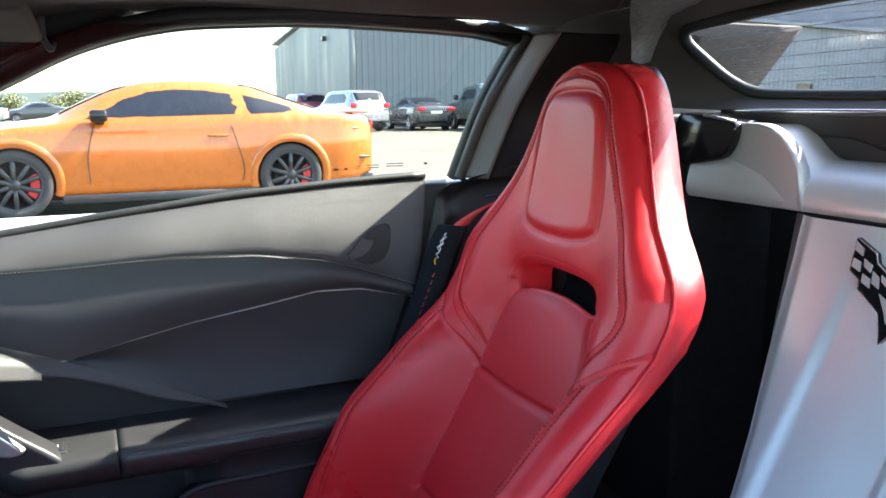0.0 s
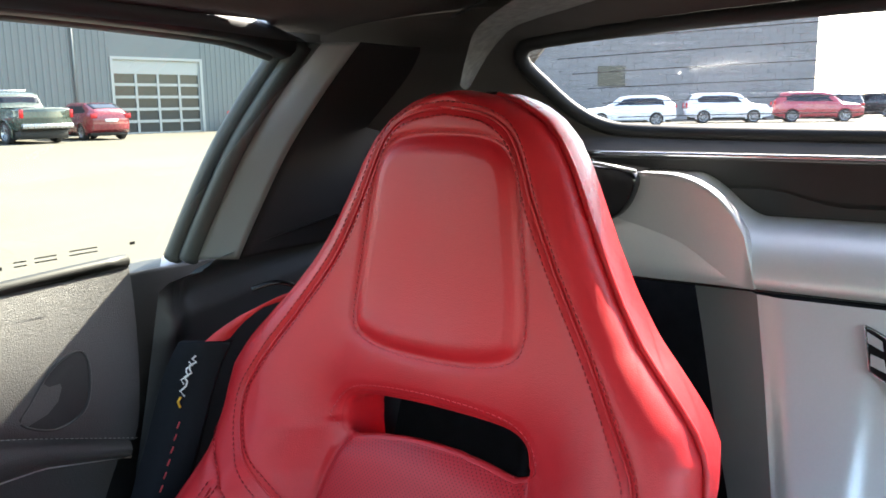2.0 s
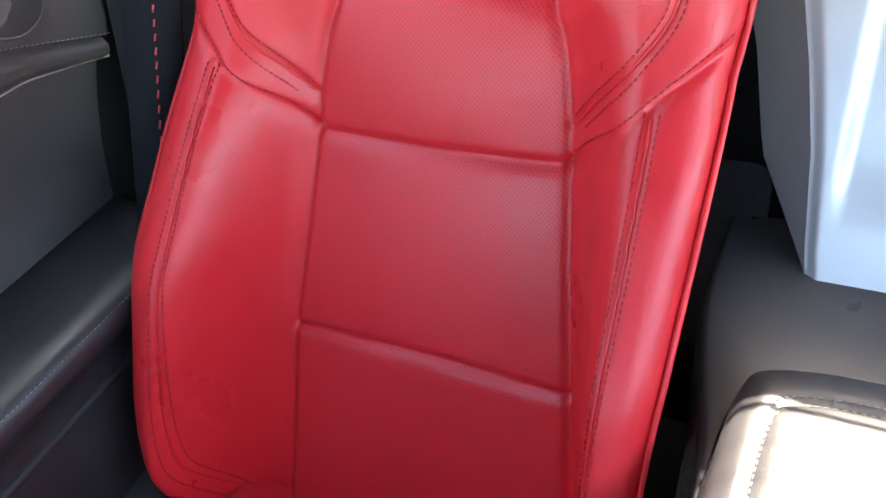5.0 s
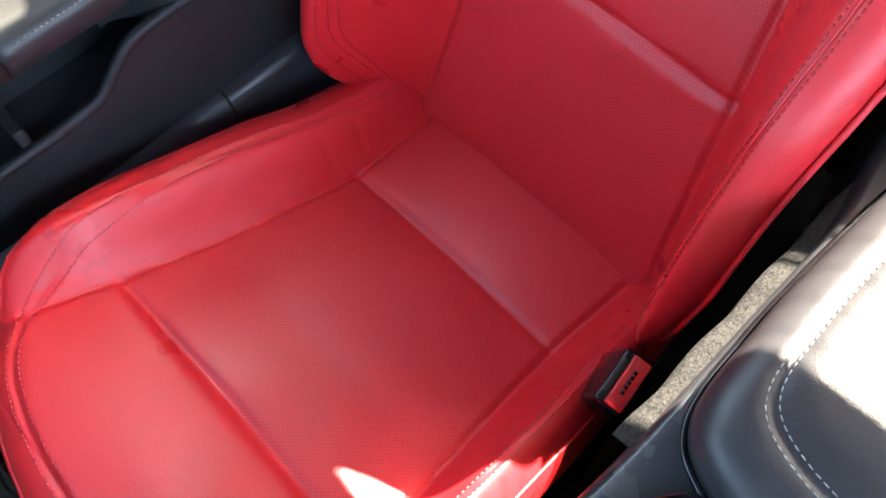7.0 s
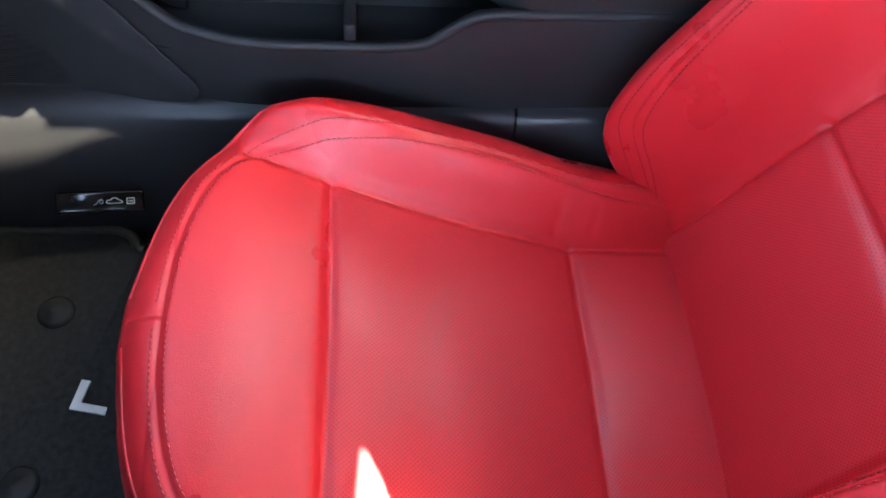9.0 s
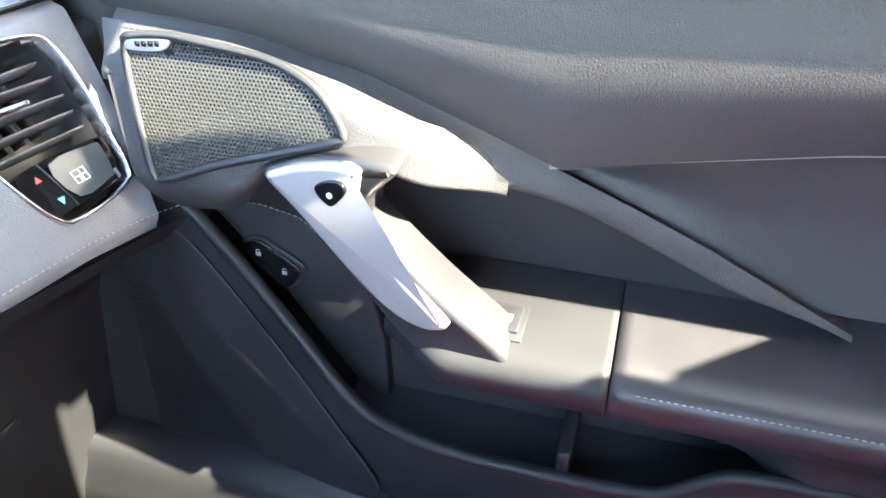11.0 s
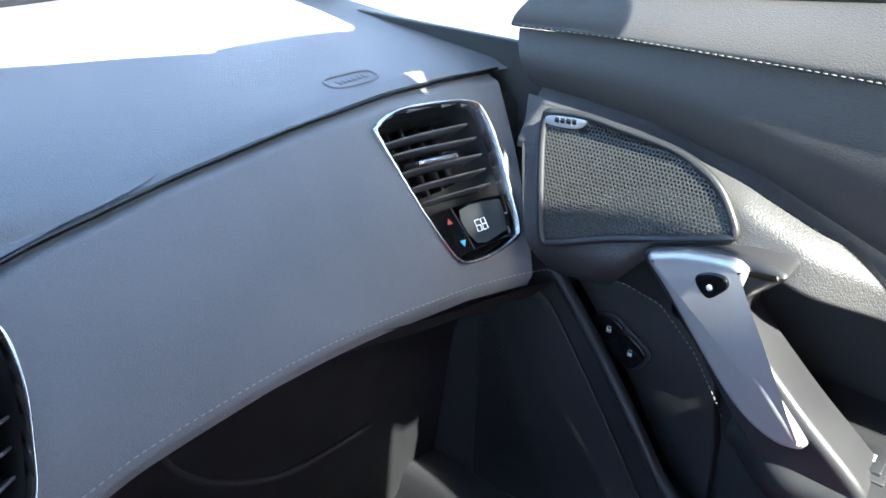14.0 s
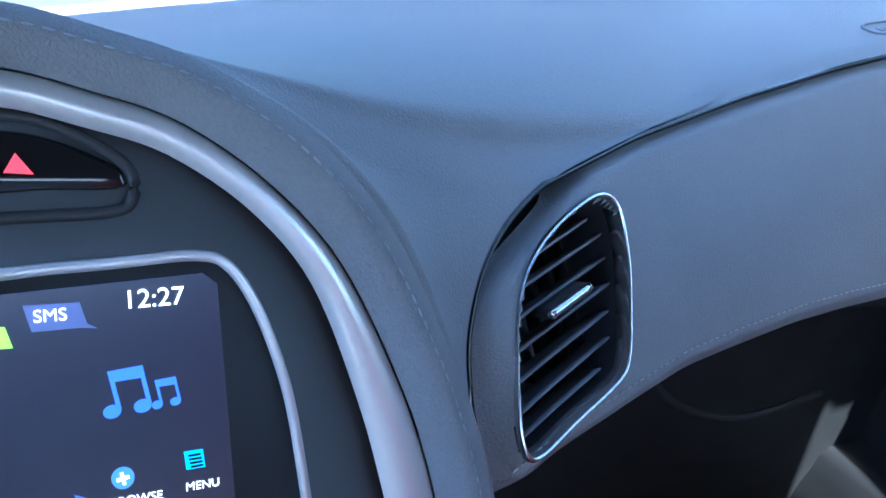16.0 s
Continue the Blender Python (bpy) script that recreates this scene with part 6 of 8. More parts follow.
# rear pillar: weather strips, grey cloth strip and the black quarter lining
bp = spline([(0.742, -0.205, 0.972), (0.712, -0.214, 1.03), (0.678, -0.224, 1.09), (0.641, -0.238, 1.145), (0.600, -0.253, 1.198)], 8)
solo("pillar_seal", join(tube([tuple(p + Vector((-0.009, -0.004, 0))) for p in bp], 0.0105, 8), tube([tuple(p + Vector((-0.028, -0.010, 0))) for p in bp], 0.0110, 8)), surface("pillar_rubber", (0.065, 0.067, 0.062), 0.55, spots=0.1), "black double rubber seal on the rear window edge", "seal", "structure")
grey = surface("grey_lining", (0.19, 0.19, 0.18), 0.75, grain=0.3, grain_size=1200, spots=0.1)
solo("pillar_strip", sheet(6, 24, lambda a, b: tuple(bp[round(b * 32)] + Vector((-0.036 - 0.042 * a, -0.012 - 0.026 * a, 0))), (0.004, 0, 0)), grey, "grey flat strip beside the window seal", "trim", "structure")
def quarter(a, b):
    p = bp[round(b * 32)] + Vector((-0.077, -0.038, 0.0))
    q = Vector((p.x - 0.03, -0.53, p.z))
    return tuple(p.lerp(q, a) + Vector((0.012 * math.sin(math.pi * a), 0, 0)))


solo("roof_lining", sheet(20, 32, quarter, (0.02, 0, 0)), surface("quarter_cloth", (0.026, 0.023, 0.023), 0.9, grain=0.5, grain_size=1600, spots=0.15, spec=0.1), "black cloth lining of the rear quarter", "wall", "structure")
# Block added to close a light leak behind the seat
solo("corner_box", block(0.42, 0.80, -0.80, -0.445, 0.40, 1.015, 0.01, 2), carpet, "black block filling the corner behind the seat, against a light leak", "wall", "structure")
# trim behind the door, with its ledge
qt = thing("quarter_trim", "black plastic side trim between door and rear wall", "trim panel", (0.68, -0.3, 0.5), kind="structure")
def qface(a, b):
    z = 0.40 + (0.568 + 0.050 * a) * b
    y = rear_edge(min(z, 0.965)) - 0.008 - 0.24 * a
    fold = smooth01(0.905, 0.915, b)
    return 0.706 - 0.012 * math.exp(-((a - 0.08) / 0.06) ** 2) - 0.05 * a ** 1.6 + 0.008 * fold * (a > 0.05) - 0.045 * smooth01(0.955, 1.0, b) ** 2, y, z


part("trim_face", sheet(40, 50, qface, flip=True), soft_black, qt)
part("chrome_strip", tube([(0.655, -0.36, 1.012), (0.645, -0.405, 1.020)], 0.003, 6), chrome, qt)
solo("wall_behind_seat", block(-0.62, 0.70, -0.66, -0.62, 0.17, 1.05, 0.0), carpet, "black carpeted wall behind the seats", "wall", "structure")
# Unseen driver's side: three blocks added to shape the light coming in
solo("wall_left", block(-0.82, -0.75, -0.70, 1.25, 0.15, 0.955, 0.0), soft_black, "plain unseen wall on the driver's side, added to hold light back", "wall", "structure")
solo("rail_left", block(-0.665, -0.60, -0.50, 0.47, 1.185, 1.245, 0.012, 2), headliner, "unseen rail on the driver's side, added to hold light back", "rail", "structure")
solo("quarter_left", block(-0.72, -0.66, -0.75, -0.24, 0.95, 1.22, 0.01), headliner, "unseen block at the driver's rear quarter, added to cut sunlight", "wall", "structure")
# From here to the sheet below: blocks added to close gaps where daylight leaked
solo("kick_panel", block(0.695, 0.775, 0.775, 1.26, 0.17, 0.80, 0.01, 2), soft_black, "black kick panel beside the footwell", "panel", "structure")
solo("jamb", block(0.745, 0.80, -0.30, -0.04, 0.20, 0.962, 0.004), rubber, "black door jamb", "jamb", "structure")
solo("leak_block", block(0.748, 0.79, -0.80, -0.27, 0.90, 0.99, 0.006), headliner, "black block closing a light gap behind the jamb", "trim", "structure")
solo("body_side", block(0.80, 0.87, -0.95, -0.165, 0.16, 0.925, 0.02, 2), silver_paint, "silver block in place of the rear wing, added against light leaks", "bodywork", "structure")
solo("top_skin", sheet(10, 10, lambda a, b: (0.775 - 0.165 * b ** 1.2, -0.243 - 0.055 * b - 0.57 * a, 0.975 + 0.255 * b), (0.008, 0, 0.004)), headliner, "dark sheet outside the rear pillar, added to block light", "roof", "structure")
rear_floor = solo("rear_shelf", block(0.13, 0.70, -0.62, -0.22, 0.30, 0.42, 0.03, 3), carpet, "black carpeted ledge behind the seat", "ledge", "structure")

# ---- console, belt, buckle ----
con = thing("centre_console", "black centre console with a stitched padded lid, sunlit", "console", (-0.03, 0.1, 0.2), kind="")


def con_edge(y):
    """How far the console's top reaches towards the passenger seat."""
    return 0.119 + 0.020 * smooth01(0.22, 0.50, y) + 0.034 * smooth01(0.05, -0.17, y)


CON_Z = soft_table([-0.30, -0.18, -0.10, 0.10, 0.30, 0.45, 0.55, 0.72], [0.600, 0.602, 0.604, 0.600, 0.598, 0.604, 0.622, 0.670], blur=8)


def con_top(a, b):
    y = -0.262 + 0.92 * b
    w = con_edge(y)
    t = a * 2 - 1
    z = float(CON_Z(y)) - 0.010 * abs(t) ** 4
    r = smooth01(0.945, 1.0, abs(t))
    return (w - 0.006 + 0.012 * r - 0.012 * r * r) * t, y, z - 0.07 * r ** 2.4 - 0.12 * smooth01(0.985, 1.0, abs(t))


console_plastic = surface("console_plastic", (0.031, 0.032, 0.036), 0.34, grain=0.10, grain_size=900, spots=0.12)
top = sheet(90, 90, con_top)
CUP = flat2([(0.050, 0.232), (0.074, 0.246), (0.082, 0.280), (0.076, 0.390), (0.050, 0.420), (-0.050, 0.420), (-0.076, 0.390), (-0.082, 0.280), (-0.074, 0.246), (-0.050, 0.232)], 5, True)
px_, py_ = np.array([sum(top[0][i][0] for i in q) / 4 for q in top[1]]), np.array([sum(top[0][i][1] for i in q) / 4 for q in top[1]])
hole = inside(px_, py_, CUP)
part("body", (top[0], [q for q, h in zip(top[1], hole) if not h]), console_plastic, con, "semi-gloss black console body")
part("side", block(-0.104, 0.104, -0.26, 0.655, 0.18, 0.52, 0.01), soft_black, con)
speck = surface("console_carpet", (0.030, 0.029, 0.028), 0.95, grain=1.0, grain_size=900, spots=0.85, spot_size=420, spec=0.1)
part("carpet_edge", sheet(60, 8, lambda a, b: (0.108 + 0.0180 * math.sin(math.pi * 0.5 * min(1, b * 2)) + 0.0012 * math.sin(a * 40), -0.24 + 0.47 * a, 0.574 - 0.016 * b - 0.34 * max(0.0, b - 0.4)), flip=False), speck, con, "rough speckled carpet edge")
rim = []
for off, drop in ((0.006, -0.002), (0.003, -0.004), (-0.001, -0.002), (-0.003, 0.006), (-0.005, 0.075)):
    for i in range(len(CUP)):
        (ax, ay), (bx, by) = CUP[i - 1], CUP[(i + 1) % len(CUP)]
        o = Vector((by - ay, -(bx - ax))).normalized() * -1
        o = o if o.dot(Vector((CUP[i][0], CUP[i][1] - 0.325))) > 0 else -o
        rim.append((CUP[i][0] + o.x * off, CUP[i][1] + o.y * off, float(CON_Z(CUP[i][1])) - drop))
n = len(CUP)
cup = part("cup_recess", (rim, [(k * n + i, k * n + (i + 1) % n, (k + 1) * n + (i + 1) % n, (k + 1) * n + i) for k in range(4) for i in range(n)] + [tuple(4 * n + i for i in range(n))]), gloss_black, con, "glossy black cup tray")
part("cup_divider", block(-0.070, 0.070, 0.322, 0.332, 0.53, 0.588, 0.003), black_plastic, cup)
lid_o = flat2([(0.092, -0.040), (0.098, 0.05), (0.098, 0.12), (0.092, 0.185), (0.062, 0.212), (0.0, 0.222), (-0.062, 0.212), (-0.092, 0.185), (-0.098, 0.12), (-0.098, 0.05), (-0.092, -0.040), (-0.070, -0.066), (0.0, -0.074), (0.070, -0.066)], 6, True)


def lid_layer(sc, z):
    return [(x * sc * 1.06, 0.086 + (y - 0.075) * 1.03 * (sc - 0.10 * (1 - sc)), z) for x, y in lid_o]


layers = [(0.97, 0.590), (1.0, 0.602), (1.005, 0.614), (0.985, 0.625), (0.93, 0.633), (0.84, 0.6375), (0.775, 0.6385), (0.757, 0.6370), (0.74, 0.6388), (0.60, 0.6410), (0.35, 0.6425), (0.10, 0.643)]
v = [p for q, z in layers for p in lid_layer(q, z)]
n = len(lid_o)
lid = part("lid", (v, [(k * n + i, k * n + (i + 1) % n, (k + 1) * n + (i + 1) % n, (k + 1) * n + i) for k in range(len(layers) - 1) for i in range(n)] + [tuple((len(layers) - 1) * n + i for i in range(n))]), dark_leather, con, "padded leather lid")
for q, z in ((0.786, 0.6388), (0.738, 0.6391)):
    p = lid_layer(q, z)
    part("lid_stitching", stitches(p + p[:1], 0.0036, 0.0020, 0.0005), white_thread, lid, "pale stitching")
part("lid_gap", tube(lid_layer(1.01, 0.599), 0.0028, 6, closed=True), gloss_black, con)

bk = thing("belt_buckle", "red and black seat belt buckle beside the cushion", "belt buckle", (0.155, 0.155, 0.20))
bx_, by_ = Vector((0.14, -0.98, 0.10)).normalized(), Vector((-0.30, -0.02, 0.95)).normalized()
bz_ = bx_.cross(by_).normalized()
by_ = bz_.cross(bx_)
m = Matrix.Translation((0.158, 0.152, 0.428)) @ Matrix((bx_, by_, bz_)).transposed().to_4x4()
part("housing", moved(block(-0.026, 0.026, -0.075, 0.010, -0.0125, 0.0135, 0.003, 2), m), gloss_black, bk)
part("red_button", moved(block(-0.0235, 0.0235, 0.006, 0.0135, -0.0045, 0.0122, 0.0015), m), surface("buckle_red", (0.62, 0.025, 0.03), 0.3), bk, "red press button")
part("slot", moved(block(-0.017, 0.017, 0.0075, 0.0116, -0.0110, -0.0055, 0.001), m), rubber, bk)
part("release_marks", moved(join(*[block(-0.011 + i * 0.0048, -0.0075 + i * 0.0048, 0.0136, 0.0139, 0.001, 0.005, 0) for i in range(5)]), m), gloss_black, bk)
part("stalk", tube([(0.160, 0.152, 0.365), (0.162, 0.12, 0.30), (0.162, 0.08, 0.20)], 0.010, 8), black_plastic, bk)

belt = thing("seat_belt", "red seat belt with a black padded sleeve and embroidery", "seat belt", (0.62, -0.15, 0.8))


def ribbon(path, w, th=0.0025, side=Vector((0.85, 0.5, 0))):
    p = spline(path, 10)
    v = []
    for i, q in enumerate(p):
        s = side[i] if isinstance(side, list) else side
        s = s.normalized() * w
        d = (p[min(i + 1, len(p) - 1)] - p[max(i - 1, 0)]).normalized()
        nn = d.cross(s).normalized() * th
        v += [tuple(q - s + nn), tuple(q + s + nn), tuple(q + s - nn), tuple(q - s - nn)]
    f = []
    for i in range(len(p) - 1):
        for a in range(4):
            b = (a + 1) % 4
            f.append((i * 4 + a, i * 4 + b, i * 4 + 4 + b, i * 4 + 4 + a))
    f += [(3, 2, 1, 0), tuple(len(v) - 4 + a for a in range(4))]
    return v, f


part("webbing", ribbon([(0.535, -0.243, 0.958), (0.562, -0.222, 0.950), (0.590, -0.198, 0.936), (0.612, -0.177, 0.916), (0.625, -0.166, 0.898)], 0.022, 0.0013, Vector((0.62, 0.52, -0.38))), red_web, belt, "red webbing")
part("sleeve", ribbon([(0.627, -0.163, 0.905), (0.638, -0.150, 0.870), (0.648, -0.130, 0.80), (0.654, -0.100, 0.72), (0.656, -0.06, 0.62), (0.655, -0.02, 0.50)], 0.026, 0.007, Vector((0.80, 0.55, 0.0))), surface("sleeve_cloth", (0.010, 0.011, 0.014), 0.9, grain=0.5, grain_size=1500, spec=0.2), belt, "black padded sleeve")
nrm = Vector((-0.55, 0.80, 0.15)).normalized()
def on_sleeve(s, t, out=0.009):
    q = spline([(0.627, -0.163, 0.905), (0.638, -0.150, 0.870), (0.648, -0.130, 0.80), (0.654, -0.100, 0.72), (0.656, -0.06, 0.62), (0.655, -0.02, 0.50)], 10)
    k = s * (len(q) - 1)
    i = min(int(k), len(q) - 2)
    return q[i].lerp(q[i + 1], k - i) + Vector((0.80, 0.55, 0)).normalized() * t + nrm * out


em = [on_sleeve(0.10 + 0.016 * i, 0.001 + 0.0032 * math.sin(i * 2.3)) for i in range(11)]
part("embroidery", join(tube(em, 0.0011, 5), tube([p + Vector((0.003, 0.002, -0.003)) for p in em[1:8]], 0.0009, 5)), white_ink, belt, "white embroidered flourish")
part("embroidery_accent", tube([on_sleeve(0.262, 0.002), on_sleeve(0.275, 0.0035), on_sleeve(0.292, 0.000)], 0.0014, 5), emb_gold, belt, "gold accent")
part("red_lettering", join(*[tube([on_sleeve(s, -0.003), on_sleeve(s + 0.016, -0.002)], 0.0009, 5) for s in np.arange(0.33, 0.9, 0.032)]), red_thread, belt, "illegible red stitched lettering as bars")
part("guide", tube(spline([(0.585, -0.255, 0.948), (0.600, -0.235, 0.955), (0.615, -0.215, 0.950)], 6), 0.005, 8, flat=0.5), gloss_black, belt, "black belt guide")


# ---- outside: the lot, parked cars, buildings, far trees ----
concrete = surface("pale_concrete", (0.108, 0.102, 0.084), 0.85, grain=0.4, grain_size=30, spots=0.22, spot_size=0.35, spec=0.2)
dry_grass = surface("dry_grass", (0.20, 0.17, 0.07), 0.9, grain=0.8, grain_size=40, spots=0.35, spot_size=1.5, spec=0.1)
wall_metal = surface("blue_grey_cladding", (0.135, 0.160, 0.165), 0.5, spots=0.05, spot_size=0.6, stretch=(1, 1, 0.2))
wall_brick = surface("grey_block_wall", (0.19, 0.19, 0.195), 0.8, grain=0.4, grain_size=12, spots=0.2, spot_size=1.2)
door_white = surface("white_garage_panel", (0.34, 0.36, 0.35), 0.4, spots=0.05)
dark_pane = surface("dark_pane", (0.03, 0.04, 0.045), 0.08, spots=0.2, rough_var=0.03)
car_glass = surface("tinted_glass", (0.012, 0.014, 0.02), 0.05, spots=0.2, rough_var=0.02)
tyre_rubber = surface("tyre_rubber", (0.03, 0.03, 0.032), 0.75, spots=0.1)
rim_dark = surface("dark_rim", (0.05, 0.05, 0.055), 0.3, metal=0.6, spots=0.1)
rim_light = surface("alloy_rim", (0.4, 0.4, 0.41), 0.3, metal=0.9, spots=0.05)
tail_red = surface("tail_lamp_red", (0.5, 0.015, 0.02), 0.15, spots=0.1)
caliper_red = surface("caliper_red", (0.55, 0.02, 0.02), 0.35, spots=0.05)


def paint(name, c, metal=0.0):
    return surface(name, c, 0.28, metal=metal, coat=1.0, spots=0.03, rough_var=0.05)


ground = solo("ground", sheet(40, 40, lambda a, b: (math.copysign(abs(2 * a - 1) ** 2.5 * 900, a - 0.5), math.copysign(abs(2 * b - 1) ** 2.5 * 900, b - 0.5), 0.0)), concrete, "pale sunlit concrete parking lot", "ground", "structure")


class Shape:
    """Side view of a car: lines over the length, measured from the tail."""

    def __init__(self, L, W, low, belt, top, roof_w, wheels, r, full=1.0):
        self.L, self.W, self.wheels, self.r = L, W, wheels, r
        self.low, self.belt, self.top = soft_table(*low, n=200, blur=4), soft_table(*belt, n=200, blur=4), soft_table(*top, n=200, blur=3)
        self.roof_w = roof_w
        self.full = full

    def half(self, s):
        q = abs(2 * s / self.L - 1)
        return self.W / 2 * (1 - 0.16 * max(0, (q - 0.80) / 0.20) ** 2 * self.full)

    def side(self, s, z):
        h, lo, be, to = self.half(s), float(self.low(s)), float(self.belt(s)), float(self.top(s))
        if z <= be:
            t = (z - lo) / max(0.05, be - lo)
            y = h * (0.955 + 0.045 * math.sin(math.pi * min(1, max(0, t)) * 0.75 + 0.25))
            # flared arches and a crease along the flank
            for w in self.wheels:
                y += 0.035 * math.exp(-((s - w) / 0.42) ** 2) * math.exp(-((z - 2 * self.r) / 0.22) ** 2)
            return y - 0.012 * math.exp(-((z - be + 0.17) / 0.035) ** 2)
        t = (z - be) / max(0.02, to - be)
        return h * (0.965 - (0.965 - self.roof_w) * min(1, t) ** 1.15)

    def skin(self, ns=110):
        v, f, rows = [], [], 17
        ss = [self.L * (0.5 - 0.5 * math.cos(math.pi * i / ns)) * 0.5 + self.L * i / ns * 0.5 for i in range(ns + 1)]
        for s in ss:
            lo, be, to = float(self.low(s)), float(self.belt(s)), float(self.top(s))
            ring = [(0, lo)] + [(self.side(s, lo + (be - lo) * k / 9), lo + (be - lo) * k / 9) for k in range(10)]
            ring += [(self.side(s, be + (to - be) * k / 4), be + (to - be) * k / 4) for k in range(1, 5)]
            e = ring[-1][0]
            ring += [(e * 0.8, to + 0.018 * min(1, 4 * (to - be) + 0.4)), (0, to + 0.03 * min(1, 4 * (to - be) + 0.4))]
            rows = len(ring)
            v += [(s, y, z) for y, z in ring] + [(s, -y, z) for y, z in ring]
        w = 2 * rows
        cut_r = self.r * 1.16
        for i, (s, y, z) in enumerate(v):
            for ws in self.wheels:
                d = math.hypot(s - ws, z - self.r)
                if abs(y) > 0.1 and abs(d - cut_r) < 0.035 and z > 0.12:
                    v[i] = (ws + (s - ws) * cut_r / d, y, self.r + (z - self.r) * cut_r / d)
        for i in range(ns):
            for k in range(rows - 1):
                for o in (0, rows):
                    q = (i * w + o + k, i * w + o + k + 1, (i + 1) * w + o + k + 1, (i + 1) * w + o + k)
                    c = [sum(v[n][a] for n in q) / 4 for a in range(3)]
                    if any(math.hypot(c[0] - ws, c[2] - self.r) < cut_r for ws in self.wheels) and k > 0:
                        continue
                    f.append(q if o else q[::-1])
        for e in (0, ns):
            for k in range(rows - 1):
                q = (e * w + k, e * w + k + 1, e * w + rows + k + 1, e * w + rows + k)
                f.append(q if e == 0 else q[::-1])
        return v, f

    def patch(self, outline, out=0.006, n=3):
        """A panel laid on the flank, on the left side, with a thickness."""
        o = []
        for (ax, az), (bx, bz) in zip(outline, outline[1:] + outline[:1]):
            o += [(ax + (bx - ax) * q, az + (bz - az) * q) for q in (0.04, 0.3, 0.65, 0.96)]
        c = (sum(a for a, _ in o) / len(o), sum(b for _, b in o) / len(o))
        v, f = [], []
        for k in range(5):
            q = 1 - k / 4.2
            v += [(c[0] + (a - c[0]) * q, self.side(c[0] + (a - c[0]) * q, c[1] + (b - c[1]) * q) + out - (0.01 if k == 0 else 0), c[1] + (b - c[1]) * q) for a, b in o]
        m = len(o)
        for k in range(4):
            f += [(k * m + i, k * m + (i + 1) % m, (k + 1) * m + (i + 1) % m, (k + 1) * m + i) for i in range(m)]
        f.append(tuple(4 * m + i for i in range(m)))
        return v, f


def flip_y(geo):
    return [(x, -y, z) for x, y, z in geo[0]], [tuple(q[::-1]) for q in geo[1]]


def wheel(parent, place, m, r, wide, rim_mat, spokes, caliper, left):
    sg = 1 if left else -1
    s, y = place

    def ring(prof, n=36):
        v = [(s + q * math.cos(a), y + sg * d, r + q * math.sin(a)) for q, d in prof for a in np.linspace(0, 2 * math.pi, n, endpoint=False)]
        f = [(k * n + i, k * n + (i + 1) % n, (k + 1) * n + (i + 1) % n, (k + 1) * n + i) for k in range(len(prof) - 1) for i in range(n)]
        return moved((v, f), m)
    whl = part("wheel", ring([(r * 0.72, -wide), (r * 0.96, -wide), (r, -wide * 0.8), (r, -0.02), (r * 0.97, 0.0), (r * 0.85, 0.010), (r * 0.73, 0.002), (r * 0.70, -0.02)]), tyre_rubber, parent)
    n = spokes or 6
    geos = [ring([(r * 0.735, 0.002), (r * 0.70, 0.004), (r * 0.66, -0.02), (r * 0.62, -0.10), (0.02, -0.11)]), ring([(0.06, -0.03), (0.055, -0.005), (0.0, -0.003)], 14)]
    for i in range(n):
        g = block(0.03, r * 0.70, -0.022, 0.022, -0.012, 0.012, 0.006, 1)
        geos.append(moved(g, m @ pose(s, y - sg * 0.018, r, 90, 0, 0) @ pose(0, 0, 0, 0, 0, 360 * i / n + 17)))
    part("rim", join(*geos), rim_mat, whl)
    if caliper:
        g = ring([(r * 0.40, -0.035), (r * 0.64, -0.035)], 36)
        v, f = g
        keep = [q for i, q in enumerate(f) if (i % 36) in (15, 16, 17, 18, 19, 20, 21)]
        used = sorted({i for q in keep for i in q})
        at_ = {i: k for k, i in enumerate(used)}
        part("caliper", ([v[i] for i in used], [tuple(at_[i] for i in q) for q in keep]), caliper_red, whl, "red brake caliper")


